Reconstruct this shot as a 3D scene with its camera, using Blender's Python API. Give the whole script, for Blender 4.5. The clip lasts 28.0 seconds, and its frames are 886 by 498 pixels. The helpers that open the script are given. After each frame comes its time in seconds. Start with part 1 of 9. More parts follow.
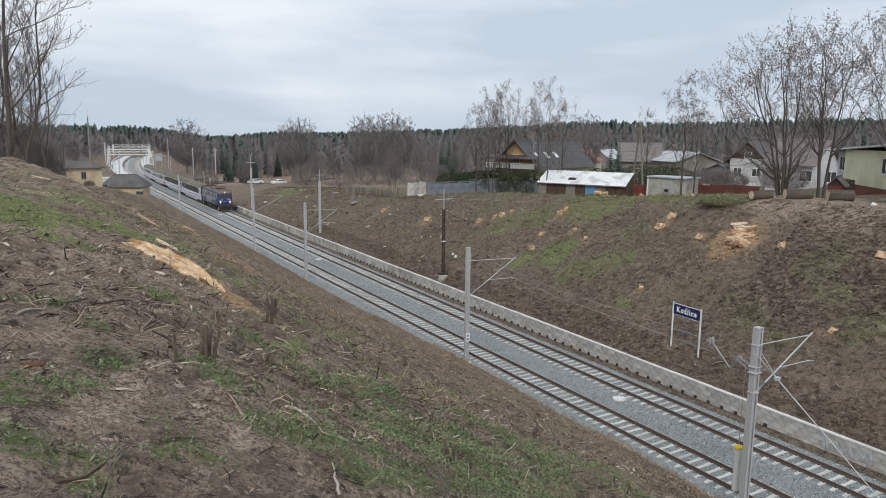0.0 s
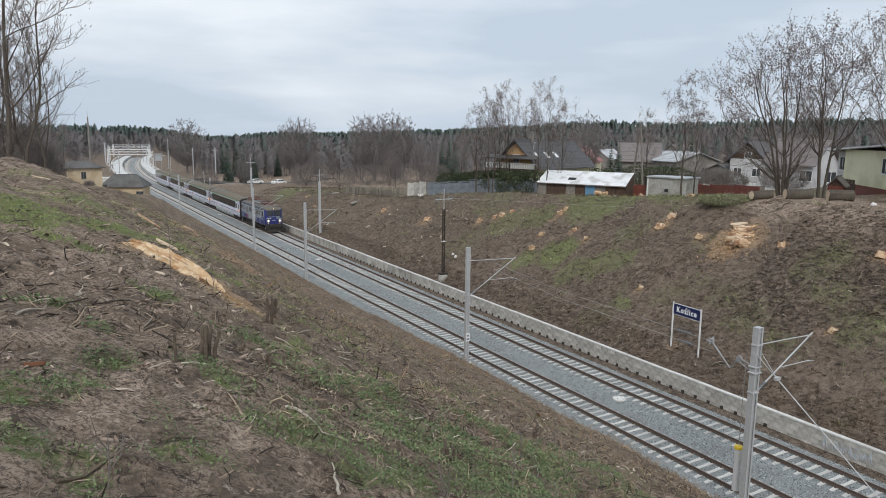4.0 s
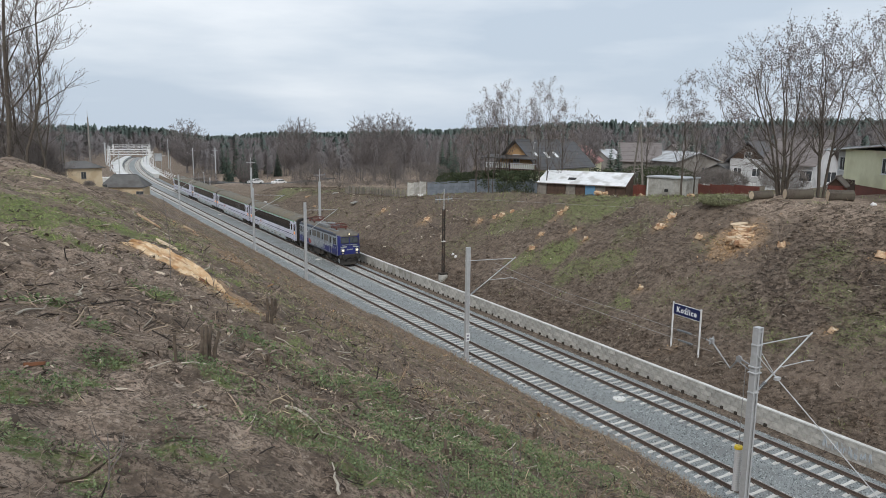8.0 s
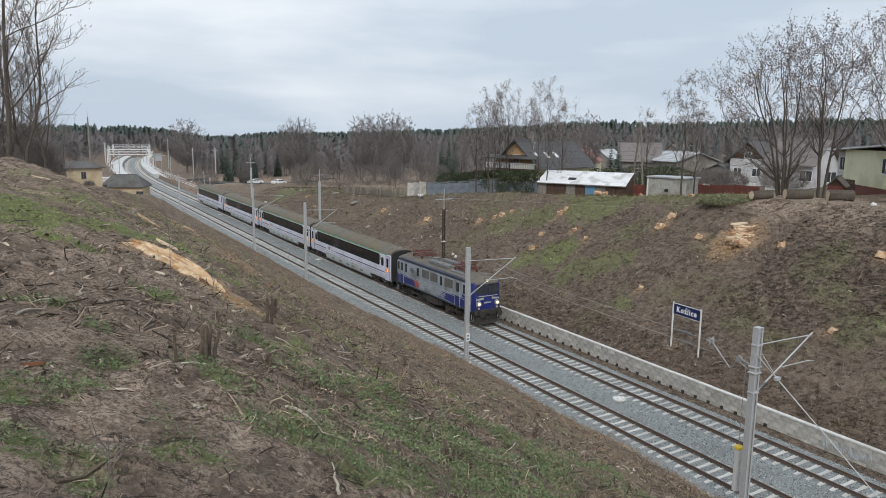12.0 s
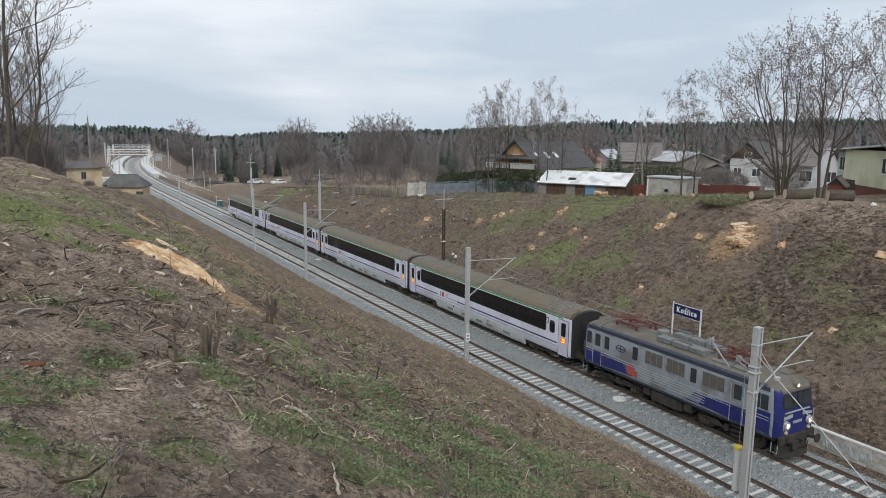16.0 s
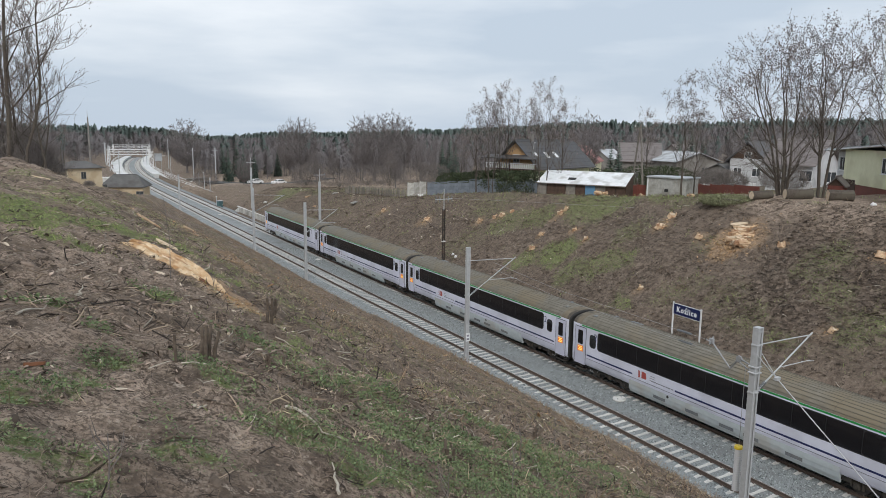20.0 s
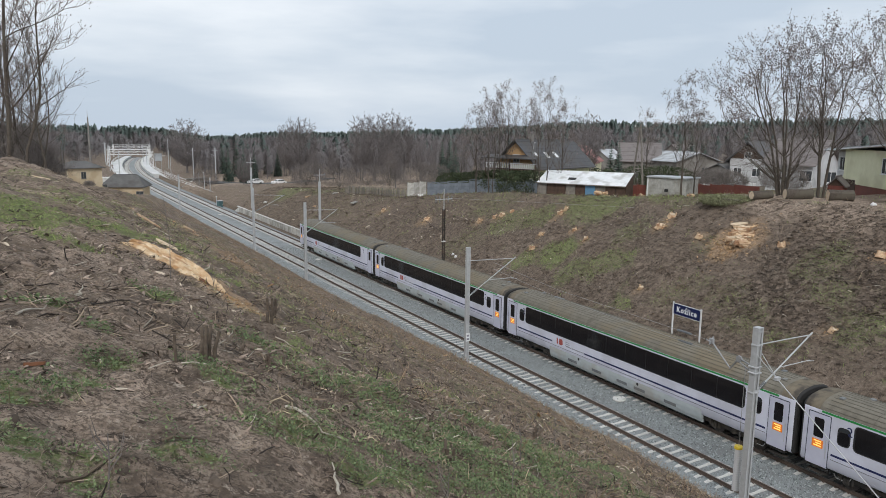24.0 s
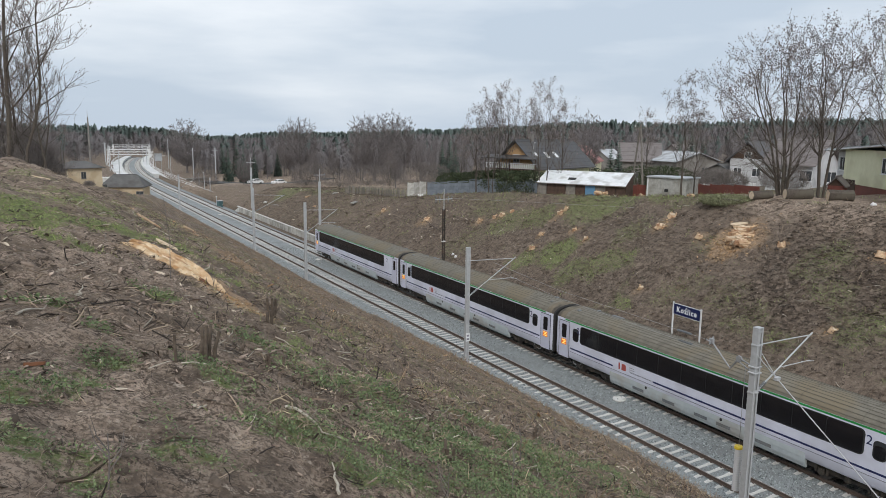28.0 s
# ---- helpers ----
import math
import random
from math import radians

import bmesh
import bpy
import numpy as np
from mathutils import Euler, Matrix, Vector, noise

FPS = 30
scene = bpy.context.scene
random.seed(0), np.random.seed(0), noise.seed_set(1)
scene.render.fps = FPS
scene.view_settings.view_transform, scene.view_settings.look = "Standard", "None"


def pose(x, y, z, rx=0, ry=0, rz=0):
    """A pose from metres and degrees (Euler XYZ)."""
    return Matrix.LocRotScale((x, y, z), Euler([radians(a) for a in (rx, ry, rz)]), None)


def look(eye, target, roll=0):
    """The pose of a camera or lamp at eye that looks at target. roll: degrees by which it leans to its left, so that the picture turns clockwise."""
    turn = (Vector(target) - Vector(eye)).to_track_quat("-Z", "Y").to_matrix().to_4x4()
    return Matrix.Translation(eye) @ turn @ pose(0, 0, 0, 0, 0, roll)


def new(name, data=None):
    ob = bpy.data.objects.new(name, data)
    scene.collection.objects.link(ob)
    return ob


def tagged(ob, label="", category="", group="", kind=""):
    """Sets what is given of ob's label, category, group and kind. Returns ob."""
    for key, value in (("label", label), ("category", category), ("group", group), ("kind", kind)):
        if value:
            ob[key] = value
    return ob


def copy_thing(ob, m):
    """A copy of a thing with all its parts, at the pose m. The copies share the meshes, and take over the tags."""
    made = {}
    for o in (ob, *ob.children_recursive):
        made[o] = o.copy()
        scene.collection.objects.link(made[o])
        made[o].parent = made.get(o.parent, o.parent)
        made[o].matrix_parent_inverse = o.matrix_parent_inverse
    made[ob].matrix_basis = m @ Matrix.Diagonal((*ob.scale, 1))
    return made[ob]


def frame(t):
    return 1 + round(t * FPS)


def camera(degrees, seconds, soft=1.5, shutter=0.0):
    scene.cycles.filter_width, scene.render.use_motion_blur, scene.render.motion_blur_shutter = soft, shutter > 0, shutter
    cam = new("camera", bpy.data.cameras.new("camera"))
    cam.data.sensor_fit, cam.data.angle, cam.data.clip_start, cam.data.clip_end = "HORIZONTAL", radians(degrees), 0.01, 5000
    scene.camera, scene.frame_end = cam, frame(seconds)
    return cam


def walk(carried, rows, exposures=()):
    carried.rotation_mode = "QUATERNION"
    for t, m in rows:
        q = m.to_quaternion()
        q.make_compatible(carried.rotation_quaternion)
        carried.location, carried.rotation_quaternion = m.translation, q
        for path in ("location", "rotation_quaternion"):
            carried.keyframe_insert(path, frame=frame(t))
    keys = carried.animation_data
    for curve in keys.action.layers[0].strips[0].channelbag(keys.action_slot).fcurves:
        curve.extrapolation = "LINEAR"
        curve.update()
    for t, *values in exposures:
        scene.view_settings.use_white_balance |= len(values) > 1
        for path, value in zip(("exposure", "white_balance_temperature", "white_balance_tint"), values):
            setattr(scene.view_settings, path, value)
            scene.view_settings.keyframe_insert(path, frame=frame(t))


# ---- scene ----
# x runs across the line to the east, y along it to the station, z = 0 on the rail tops
EYE = (-27.80, 0.0, 16.02)
YAW, PITCH, ROLL = 30.04, 9.40, 0.72
AIM = (EYE[0] + 100 * math.cos(radians(PITCH)) * math.sin(radians(YAW)),
       EYE[1] + 100 * math.cos(radians(PITCH)) * math.cos(radians(YAW)),
       EYE[2] - 100 * math.sin(radians(PITCH)))
cam = camera(64.02, 28.0, 0.75)
walk(cam, [(0, look(EYE, AIM, ROLL)), (28, look(EYE, AIM, ROLL))])

# overcast daylight
scene.view_settings.exposure = 0.12
world = bpy.data.worlds.new("overcast_sky")
scene.world = world
world.use_nodes = True
wn, wl = world.node_tree.nodes, world.node_tree.links
wn.clear()
SUN_ELEV, SUN_AZ = radians(38), radians(215)
sky_tex = wn.new("ShaderNodeTexSky")
sky_tex.sky_type, sky_tex.sun_disc = "NISHITA", False
sky_tex.sun_elevation, sky_tex.sun_rotation = SUN_ELEV, SUN_AZ
sky_tex.dust_density, sky_tex.air_density = 4.0, 1.0
coord = wn.new("ShaderNodeTexCoord")
stretch = wn.new("ShaderNodeMapping")
stretch.inputs["Scale"].default_value = (1.4, 1.4, 7.0)
cloud = wn.new("ShaderNodeTexNoise")
cloud.inputs["Scale"].default_value, cloud.inputs["Detail"].default_value = 1.6, 5
cloud.inputs["Roughness"].default_value = 0.5
ramp = wn.new("ShaderNodeValToRGB")
ramp.color_ramp.elements[0].position, ramp.color_ramp.elements[0].color = 0.32, (0.53, 0.617, 0.722, 1)
ramp.color_ramp.elements[1].position, ramp.color_ramp.elements[1].color = 0.64, (0.84, 0.89, 0.945, 1)
mixc = wn.new("ShaderNodeMix")
mixc.data_type = "RGBA"
mixc.inputs["Factor"].default_value = 0.93
dim = wn.new("ShaderNodeMix")
dim.data_type, dim.blend_type = "RGBA", "MULTIPLY"
dim.inputs["Factor"].default_value = 1.0
dim.inputs["B"].default_value = (0.1, 0.1, 0.1, 1)
bg, wout = wn.new("ShaderNodeBackground"), wn.new("ShaderNodeOutputWorld")
wl.new(coord.outputs["Generated"], stretch.inputs["Vector"])
wl.new(stretch.outputs["Vector"], cloud.inputs["Vector"])
height = wn.new("ShaderNodeSeparateXYZ")
low = wn.new("ShaderNodeMapRange")
low.inputs["From Min"].default_value, low.inputs["From Max"].default_value = 0.0, 0.22
low.inputs["To Min"].default_value, low.inputs["To Max"].default_value = -0.13, 0.02
tone = wn.new("ShaderNodeMath")
wl.new(coord.outputs["Generated"], height.inputs["Vector"])
wl.new(height.outputs["Z"], low.inputs["Value"])
wl.new(cloud.outputs["Fac"], tone.inputs[0])
wl.new(low.outputs["Result"], tone.inputs[1])
wl.new(tone.outputs[0], ramp.inputs["Fac"])
wl.new(sky_tex.outputs["Color"], dim.inputs["A"])
wl.new(dim.outputs["Result"], mixc.inputs["A"])
wl.new(ramp.outputs["Color"], mixc.inputs["B"])
wl.new(mixc.outputs["Result"], bg.inputs["Color"])
wl.new(bg.outputs["Background"], wout.inputs["Surface"])
bg.inputs["Strength"].default_value = 1.0
sun = new("sun", bpy.data.lights.new("sun", "SUN"))
sun.data.energy, sun.data.angle, sun.data.color = 1.4, radians(25), (1.0, 0.97, 0.92)
sun.matrix_world = look((0, 0, 0), (-math.sin(SUN_AZ) * math.cos(SUN_ELEV), -math.cos(SUN_AZ) * math.cos(SUN_ELEV), -math.sin(SUN_ELEV)))


# ---- materials ----
def material(name, a, b, scale=4.0, rough=0.8, bump=0.15, metal=0.0, c=None, big=0.35, fine=40.0, spec=0.4, dist=0.02, vary=0.0, glow=0.0):
    """Two colours mixed by noise, a third in large stains, fine relief."""
    m = bpy.data.materials.new(name)
    m.use_nodes = True
    n, l = m.node_tree.nodes, m.node_tree.links
    bs = n["Principled BSDF"]
    tc = n.new("ShaderNodeTexCoord")
    n1 = n.new("ShaderNodeTexNoise")
    n1.inputs["Scale"].default_value, n1.inputs["Detail"].default_value, n1.inputs["Roughness"].default_value = scale, 6, 0.65
    r1 = n.new("ShaderNodeValToRGB")
    r1.color_ramp.elements[0].position, r1.color_ramp.elements[1].position = 0.32, 0.68
    r1.color_ramp.elements[0].color, r1.color_ramp.elements[1].color = (*a, 1), (*b, 1)
    l.new(tc.outputs["Object"], n1.inputs["Vector"])
    l.new(n1.outputs["Fac"], r1.inputs["Fac"])
    colour = r1.outputs["Color"]
    if c:
        n2 = n.new("ShaderNodeTexNoise")
        n2.inputs["Scale"].default_value, n2.inputs["Detail"].default_value = big, 4
        r2 = n.new("ShaderNodeValToRGB")
        r2.color_ramp.elements[0].position, r2.color_ramp.elements[1].position = 0.48, 0.62
        mx = n.new("ShaderNodeMix")
        mx.data_type = "RGBA"
        l.new(tc.outputs["Object"], n2.inputs["Vector"])
        l.new(n2.outputs["Fac"], r2.inputs["Fac"])
        l.new(r2.outputs["Color"], mx.inputs["Factor"])
        l.new(colour, mx.inputs["A"])
        mx.inputs["B"].default_value = (*c, 1)
        colour = mx.outputs["Result"]
    if vary:
        oi, hs, mr = n.new("ShaderNodeObjectInfo"), n.new("ShaderNodeHueSaturation"), n.new("ShaderNodeMapRange")
        geo = n.new("ShaderNodeNewGeometry")
        add, fr = n.new("ShaderNodeMath"), n.new("ShaderNodeMath")
        add.operation, fr.operation = "ADD", "FRACT"
        l.new(oi.outputs["Random"], add.inputs[0])
        l.new(geo.outputs["Random Per Island"], add.inputs[1])
        l.new(add.outputs[0], fr.inputs[0])
        l.new(fr.outputs[0], mr.inputs["Value"])
        mr.inputs["To Min"].default_value, mr.inputs["To Max"].default_value = 1 - vary, 1 + vary
        l.new(mr.outputs["Result"], hs.inputs["Value"])
        l.new(colour, hs.inputs["Color"])
        colour = hs.outputs["Color"]
    l.new(colour, bs.inputs["Base Color"])
    bs.inputs["Metallic"].default_value, bs.inputs["Specular IOR Level"].default_value = metal, spec
    rr = n.new("ShaderNodeMapRange")
    rr.inputs["To Min"].default_value, rr.inputs["To Max"].default_value = max(0.03, rough - 0.1), min(1, rough + 0.1)
    l.new(n1.outputs["Fac"], rr.inputs["Value"])
    l.new(rr.outputs["Result"], bs.inputs["Roughness"])
    if bump:
        n3, bp = n.new("ShaderNodeTexNoise"), n.new("ShaderNodeBump")
        n3.inputs["Scale"].default_value, n3.inputs["Detail"].default_value = fine, 4
        bp.inputs["Strength"].default_value, bp.inputs["Distance"].default_value = bump, dist
        l.new(tc.outputs["Object"], n3.inputs["Vector"])
        l.new(n3.outputs["Fac"], bp.inputs["Height"])
        l.new(bp.outputs["Normal"], bs.inputs["Normal"])
    if glow:
        bs.inputs["Emission Color"].default_value, bs.inputs["Emission Strength"].default_value = (*b, 1), glow
    return m


def earth_material(name):
    """Trampled soil, litter and thin grass, mixed at three scales."""
    m = bpy.data.materials.new(name)
    m.use_nodes = True
    n, l = m.node_tree.nodes, m.node_tree.links
    bs = n["Principled BSDF"]
    tc = n.new("ShaderNodeTexCoord")

    def noise_fac(scale, lo, hi, detail=6, offset=0.0, rough=0.6):
        t, r = n.new("ShaderNodeTexNoise"), n.new("ShaderNodeValToRGB")
        mp = n.new("ShaderNodeMapping")
        mp.inputs["Location"].default_value = (offset, offset * 0.7, 0)
        t.inputs["Scale"].default_value, t.inputs["Detail"].default_value, t.inputs["Roughness"].default_value = scale, detail, rough
        r.color_ramp.elements[0].position, r.color_ramp.elements[1].position = lo, hi
        l.new(tc.outputs["Object"], mp.inputs["Vector"])
        l.new(mp.outputs["Vector"], t.inputs["Vector"])
        l.new(t.outputs["Fac"], r.inputs["Fac"])
        return r.outputs["Color"], t.outputs["Fac"]

    def mix(fac, a, b):
        x = n.new("ShaderNodeMix")
        x.data_type = "RGBA"
        l.new(fac, x.inputs["Factor"])
        for s, v in (("A", a), ("B", b)):
            if isinstance(v, tuple):
                x.inputs[s].default_value = (*v, 1)
            else:
                l.new(v, x.inputs[s])
        return x.outputs["Result"]

    def ramp3(src, stops):
        r = n.new("ShaderNodeValToRGB")
        while len(r.color_ramp.elements) < len(stops):
            r.color_ramp.elements.new(0.5)
        for e, (p, col) in zip(r.color_ramp.elements, stops):
            e.position, e.color = p, (*col, 1)
        l.new(src, r.inputs["Fac"])
        return r.outputs["Color"]

    f_soil, h_soil = noise_fac(1.9, 0.34, 0.66, 9, 0.0, 0.72)
    soil = ramp3(h_soil, ((0.35, (0.070, 0.051, 0.039)), (0.47, (0.198, 0.148, 0.112)), (0.56, (0.302, 0.232, 0.181)), (0.68, (0.455, 0.362, 0.293))))
    f_blotch, h_blotch = noise_fac(2.6, 0.36, 0.66, 10, 51.0, 0.85)
    damp = ramp3(h_blotch, ((0.36, (0.050, 0.039, 0.031)), (0.49, (0.138, 0.107, 0.084)), (0.60, (0.245, 0.195, 0.155)), (0.72, (0.38, 0.31, 0.25))))
    att, sep = n.new("ShaderNodeAttribute"), n.new("ShaderNodeSeparateColor")
    att.attribute_name = "cover"
    l.new(att.outputs["Color"], sep.inputs["Color"])
    pale = n.new("ShaderNodeMath")
    pale.operation = "MULTIPLY"
    l.new(sep.outputs["Blue"], pale.inputs[0])
    l.new(f_soil, pale.inputs[1])
    f_lit, h_lit = noise_fac(13.0, 0.5, 0.72, 5, 3.0)
    f_grit, h_grit = noise_fac(24.0, 0.48, 0.56, 5, 33.0, 0.8)
    soil = mix(f_lit, soil, (0.34, 0.275, 0.225))
    soil = mix(f_grit, soil, (0.15, 0.115, 0.090))
    f_dark, _ = noise_fac(0.8, 0.5, 0.64, 7, 9.0, 0.7)
    soil = mix(f_dark, soil, mix(f_blotch, (0.066, 0.050, 0.039), (0.20, 0.155, 0.12)))
    f_speck, _ = noise_fac(4.6, 0.60, 0.64, 6, 91.0, 0.8)
    f_pit, _ = noise_fac(4.2, 0.56, 0.60, 6, 131.0, 0.8)
    soil = mix(att.outputs["Alpha"], mix(f_speck, mix(f_pit, soil, (0.060, 0.045, 0.035)), (0.46, 0.385, 0.32)), mix(f_speck, mix(f_pit, damp, (0.032, 0.025, 0.020)), (0.30, 0.24, 0.18)))
    _, h_fine = noise_fac(7.0, 0.4, 0.6, 6, 5.0, 0.8)
    thin, both = n.new("ShaderNodeMath"), n.new("ShaderNodeMath")
    thin.operation, both.operation, both.use_clamp = "MULTIPLY_ADD", "MULTIPLY_ADD", True
    l.new(h_fine, thin.inputs[0])
    thin.inputs[1].default_value, thin.inputs[2].default_value = 2.6, -1.72
    whole = n.new("ShaderNodeMath")
    whole.operation = "ADD"
    l.new(thin.outputs[0], whole.inputs[0])
    l.new(sep.outputs["Red"], whole.inputs[1])
    l.new(whole.outputs[0], both.inputs[0])
    both.inputs[1].default_value, both.inputs[2].default_value = 3.2, 0.0
    grass = mix(f_lit, mix(f_pit, (0.150, 0.175, 0.072), (0.070, 0.078, 0.036)), (0.27, 0.30, 0.135))
    f_dust, _ = noise_fac(9.0, 0.30, 0.62, 6, 15.0, 0.7)
    dust = n.new("ShaderNodeMath")
    dust.operation = "MULTIPLY"
    l.new(sep.outputs["Green"], dust.inputs[0])
    l.new(f_dust, dust.inputs[1])
    soil = mix(dust.outputs[0], soil, (0.45, 0.315, 0.20))
    soil = mix(pale.outputs[0], soil, mix(f_pit, mix(f_grit, (0.66, 0.52, 0.41), (0.15, 0.115, 0.09)), (0.12, 0.09, 0.07)))
    l.new(mix(both.outputs[0], soil, grass), bs.inputs["Base Color"])
    bs.inputs["Roughness"].default_value, bs.inputs["Specular IOR Level"].default_value = 0.95, 0.2
    b1, b2 = n.new("ShaderNodeBump"), n.new("ShaderNodeBump")
    b1.inputs["Strength"].default_value, b1.inputs["Distance"].default_value = 0.9, 0.14
    b2.inputs["Strength"].default_value, b2.inputs["Distance"].default_value = 0.8, 0.045
    l.new(h_soil, b1.inputs["Height"])
    l.new(h_lit, b2.inputs["Height"])
    l.new(b1.outputs["Normal"], b2.inputs["Normal"])
    b3 = n.new("ShaderNodeBump")
    b3.inputs["Strength"].default_value, b3.inputs["Distance"].default_value = 0.9, 0.022
    l.new(h_grit, b3.inputs["Height"])
    l.new(b2.outputs["Normal"], b3.inputs["Normal"])
    l.new(b3.outputs["Normal"], bs.inputs["Normal"])
    return m


def glass_material(name, tint=(0.02, 0.022, 0.025), rough=0.06):
    m = material(name, tint, tuple(v * 1.3 for v in tint), 3, rough, 0, spec=0.6)
    return m


EARTH = earth_material("bare_earth")
BALLAST = material("crushed_granite", (0.135, 0.15, 0.153), (0.385, 0.41, 0.413), 22, 0.9, 0.8, c=(0.22, 0.23, 0.23), big=0.5, fine=30, dist=0.05)
STONES = material("ballast_stone", (0.135, 0.15, 0.152), (0.36, 0.385, 0.387), 9, 0.9, 0.3, vary=0.5)
CONCRETE = material("weathered_concrete", (0.36, 0.35, 0.325), (0.54, 0.525, 0.49), 4, 0.9, 0.5, c=(0.31, 0.295, 0.26), big=0.9, vary=0.2)
WHITE_CAP = material("pale_concrete_cap", (0.56, 0.56, 0.54), (0.70, 0.70, 0.67), 5, 0.85, 0.15, c=(0.52, 0.51, 0.48), big=0.9)
SLEEPER = material("sleeper_concrete", (0.46, 0.45, 0.425), (0.60, 0.59, 0.565), 6, 0.9, 0.25, vary=0.18)
RAIL = material("rusty_rail_steel", (0.080, 0.058, 0.048), (0.145, 0.11, 0.09), 12, 0.7, 0.15)
RAIL_TOP = material("worn_rail_head", (0.26, 0.225, 0.20), (0.36, 0.32, 0.295), 5, 0.45, 0.05, metal=0.5)
ZINC = material("galvanised_steel", (0.42, 0.43, 0.44), (0.55, 0.56, 0.57), 6, 0.55, 0.08, metal=0.25, c=(0.48, 0.49, 0.50), big=1.5)


# ---- mesh building ----
class Shape:
    """Vertices and faces of one mesh, gathered piece by piece."""

    def __init__(self):
        self.v, self.f, self.k = [], [], []
        self.slot = 0

    def add(self, verts, faces):
        o = len(self.v)
        self.v += [tuple(p) for p in verts]
        self.f += [tuple(i + o for i in q) for q in faces]
        self.k += [self.slot] * len(faces)
        return self

    def box(self, x0, x1, y0, y1, z0, z1, c=0.0):
        if c <= 0:
            self.add([(x, y, z) for x in (x0, x1) for y in (y0, y1) for z in (z0, z1)],
                     [(0, 1, 3, 2), (4, 6, 7, 5), (0, 4, 5, 1), (2, 3, 7, 6), (0, 2, 6, 4), (1, 5, 7, 3)])
            return self
        bm = bmesh.new()
        bmesh.ops.create_cube(bm, size=1)
        bmesh.ops.scale(bm, vec=(abs(x1 - x0), abs(y1 - y0), abs(z1 - z0)), verts=bm.verts)
        bmesh.ops.translate(bm, vec=((x0 + x1) / 2, (y0 + y1) / 2, (z0 + z1) / 2), verts=bm.verts)
        bmesh.ops.bevel(bm, geom=bm.edges[:], offset=c, segments=1, affect="EDGES", profile=0.5)
        return self.bm(bm)

    def bm(self, bm, free=True):
        bm.verts.index_update()
        self.add([v.co for v in bm.verts], [[v.index for v in f.verts] for f in bm.faces])
        if free:
            bm.free()
        return self

    def tube(self, p, q, r0, r1=None, n=8, caps=True):
        p, q = Vector(p), Vector(q)
        r1 = r0 if r1 is None else r1
        d = q - p
        a = d.orthogonal().normalized()
        b = d.normalized().cross(a)
        ring = [(math.cos(2 * math.pi * i / n), math.sin(2 * math.pi * i / n)) for i in range(n)]
        vs = [p + r0 * (a * c + b * s) for c, s in ring] + [q + r1 * (a * c + b * s) for c, s in ring]
        fs = [(i, (i + 1) % n, n + (i + 1) % n, n + i) for i in range(n)]
        if caps:
            fs += [tuple(range(n - 1, -1, -1)), tuple(range(n, 2 * n))]
        return self.add(vs, fs)

    def line(self, pts, r, n=6, r_end=None):
        """A bent tapering rod through points."""
        k = len(pts) - 1
        r_end = r if r_end is None else r_end
        rings = []
        for i, p in enumerate(pts):
            p = Vector(p)
            d = Vector(pts[min(i + 1, k)]) - Vector(pts[max(i - 1, 0)])
            if d.length < 1e-6:
                d = Vector((0, 0, 1))
            a = d.orthogonal().normalized()
            if i:
                a = (last - last.dot(d.normalized()) * d.normalized())
                a = a.normalized() if a.length > 1e-6 else d.orthogonal().normalized()
            last = a
            b = d.normalized().cross(a)
            rr = r + (r_end - r) * i / k
            rings += [p + rr * (a * math.cos(2 * math.pi * j / n) + b * math.sin(2 * math.pi * j / n)) for j in range(n)]
        fs = [(i * n + j, i * n + (j + 1) % n, (i + 1) * n + (j + 1) % n, (i + 1) * n + j) for i in range(k) for j in range(n)]
        fs += [tuple(range(n - 1, -1, -1)), tuple(range(k * n, k * n + n))]
        return self.add(rings, fs)

    def loft(self, sections, caps=True, closed=True):
        n = len(sections[0])
        vs = [p for s in sections for p in s]
        m = n if closed else n - 1
        fs = [(i * n + j, i * n + (j + 1) % n, (i + 1) * n + (j + 1) % n, (i + 1) * n + j) for i in range(len(sections) - 1) for j in range(m)]
        if caps:
            fs += [tuple(range(n - 1, -1, -1)), tuple(range((len(sections) - 1) * n, len(sections) * n))]
        return self.add(vs, fs)

    def slab(self, outline, axis, t0, t1):
        """A flat outline (two coordinates) thickened along an axis 'x', 'y' or 'z'."""
        put = {"x": lambda a, b, t: (t, a, b), "y": lambda a, b, t: (a, t, b), "z": lambda a, b, t: (a, b, t)}[axis]
        return self.loft([[put(a, b, t0) for a, b in outline], [put(a, b, t1) for a, b in outline]])

    def mesh(self, name, mats, smooth=False):
        me = bpy.data.meshes.new(name)
        me.from_pydata(self.v, [], self.f)
        for m in (mats if isinstance(mats, (list, tuple)) else [mats]):
            me.materials.append(m)
        if any(self.k):
            me.polygons.foreach_set("material_index", self.k)
        if smooth:
            me.polygons.foreach_set("use_smooth", [True] * len(self.f))
            me.set_sharp_from_angle(angle=radians(40))
        bm = bmesh.new()
        bm.from_mesh(me)
        bmesh.ops.recalc_face_normals(bm, faces=bm.faces)
        bm.to_mesh(me)
        bm.free()
        me.update()
        return me


def part(name, shape, mats, parent=None, label="", smooth=False, m=None):
    me = shape if isinstance(shape, bpy.types.Mesh) else shape.mesh(name, mats, smooth)
    ob = new(name, me)
    if parent:
        ob.parent = parent
    if m is not None:
        ob.matrix_basis = m
    if label:
        ob["label"] = label
    return ob


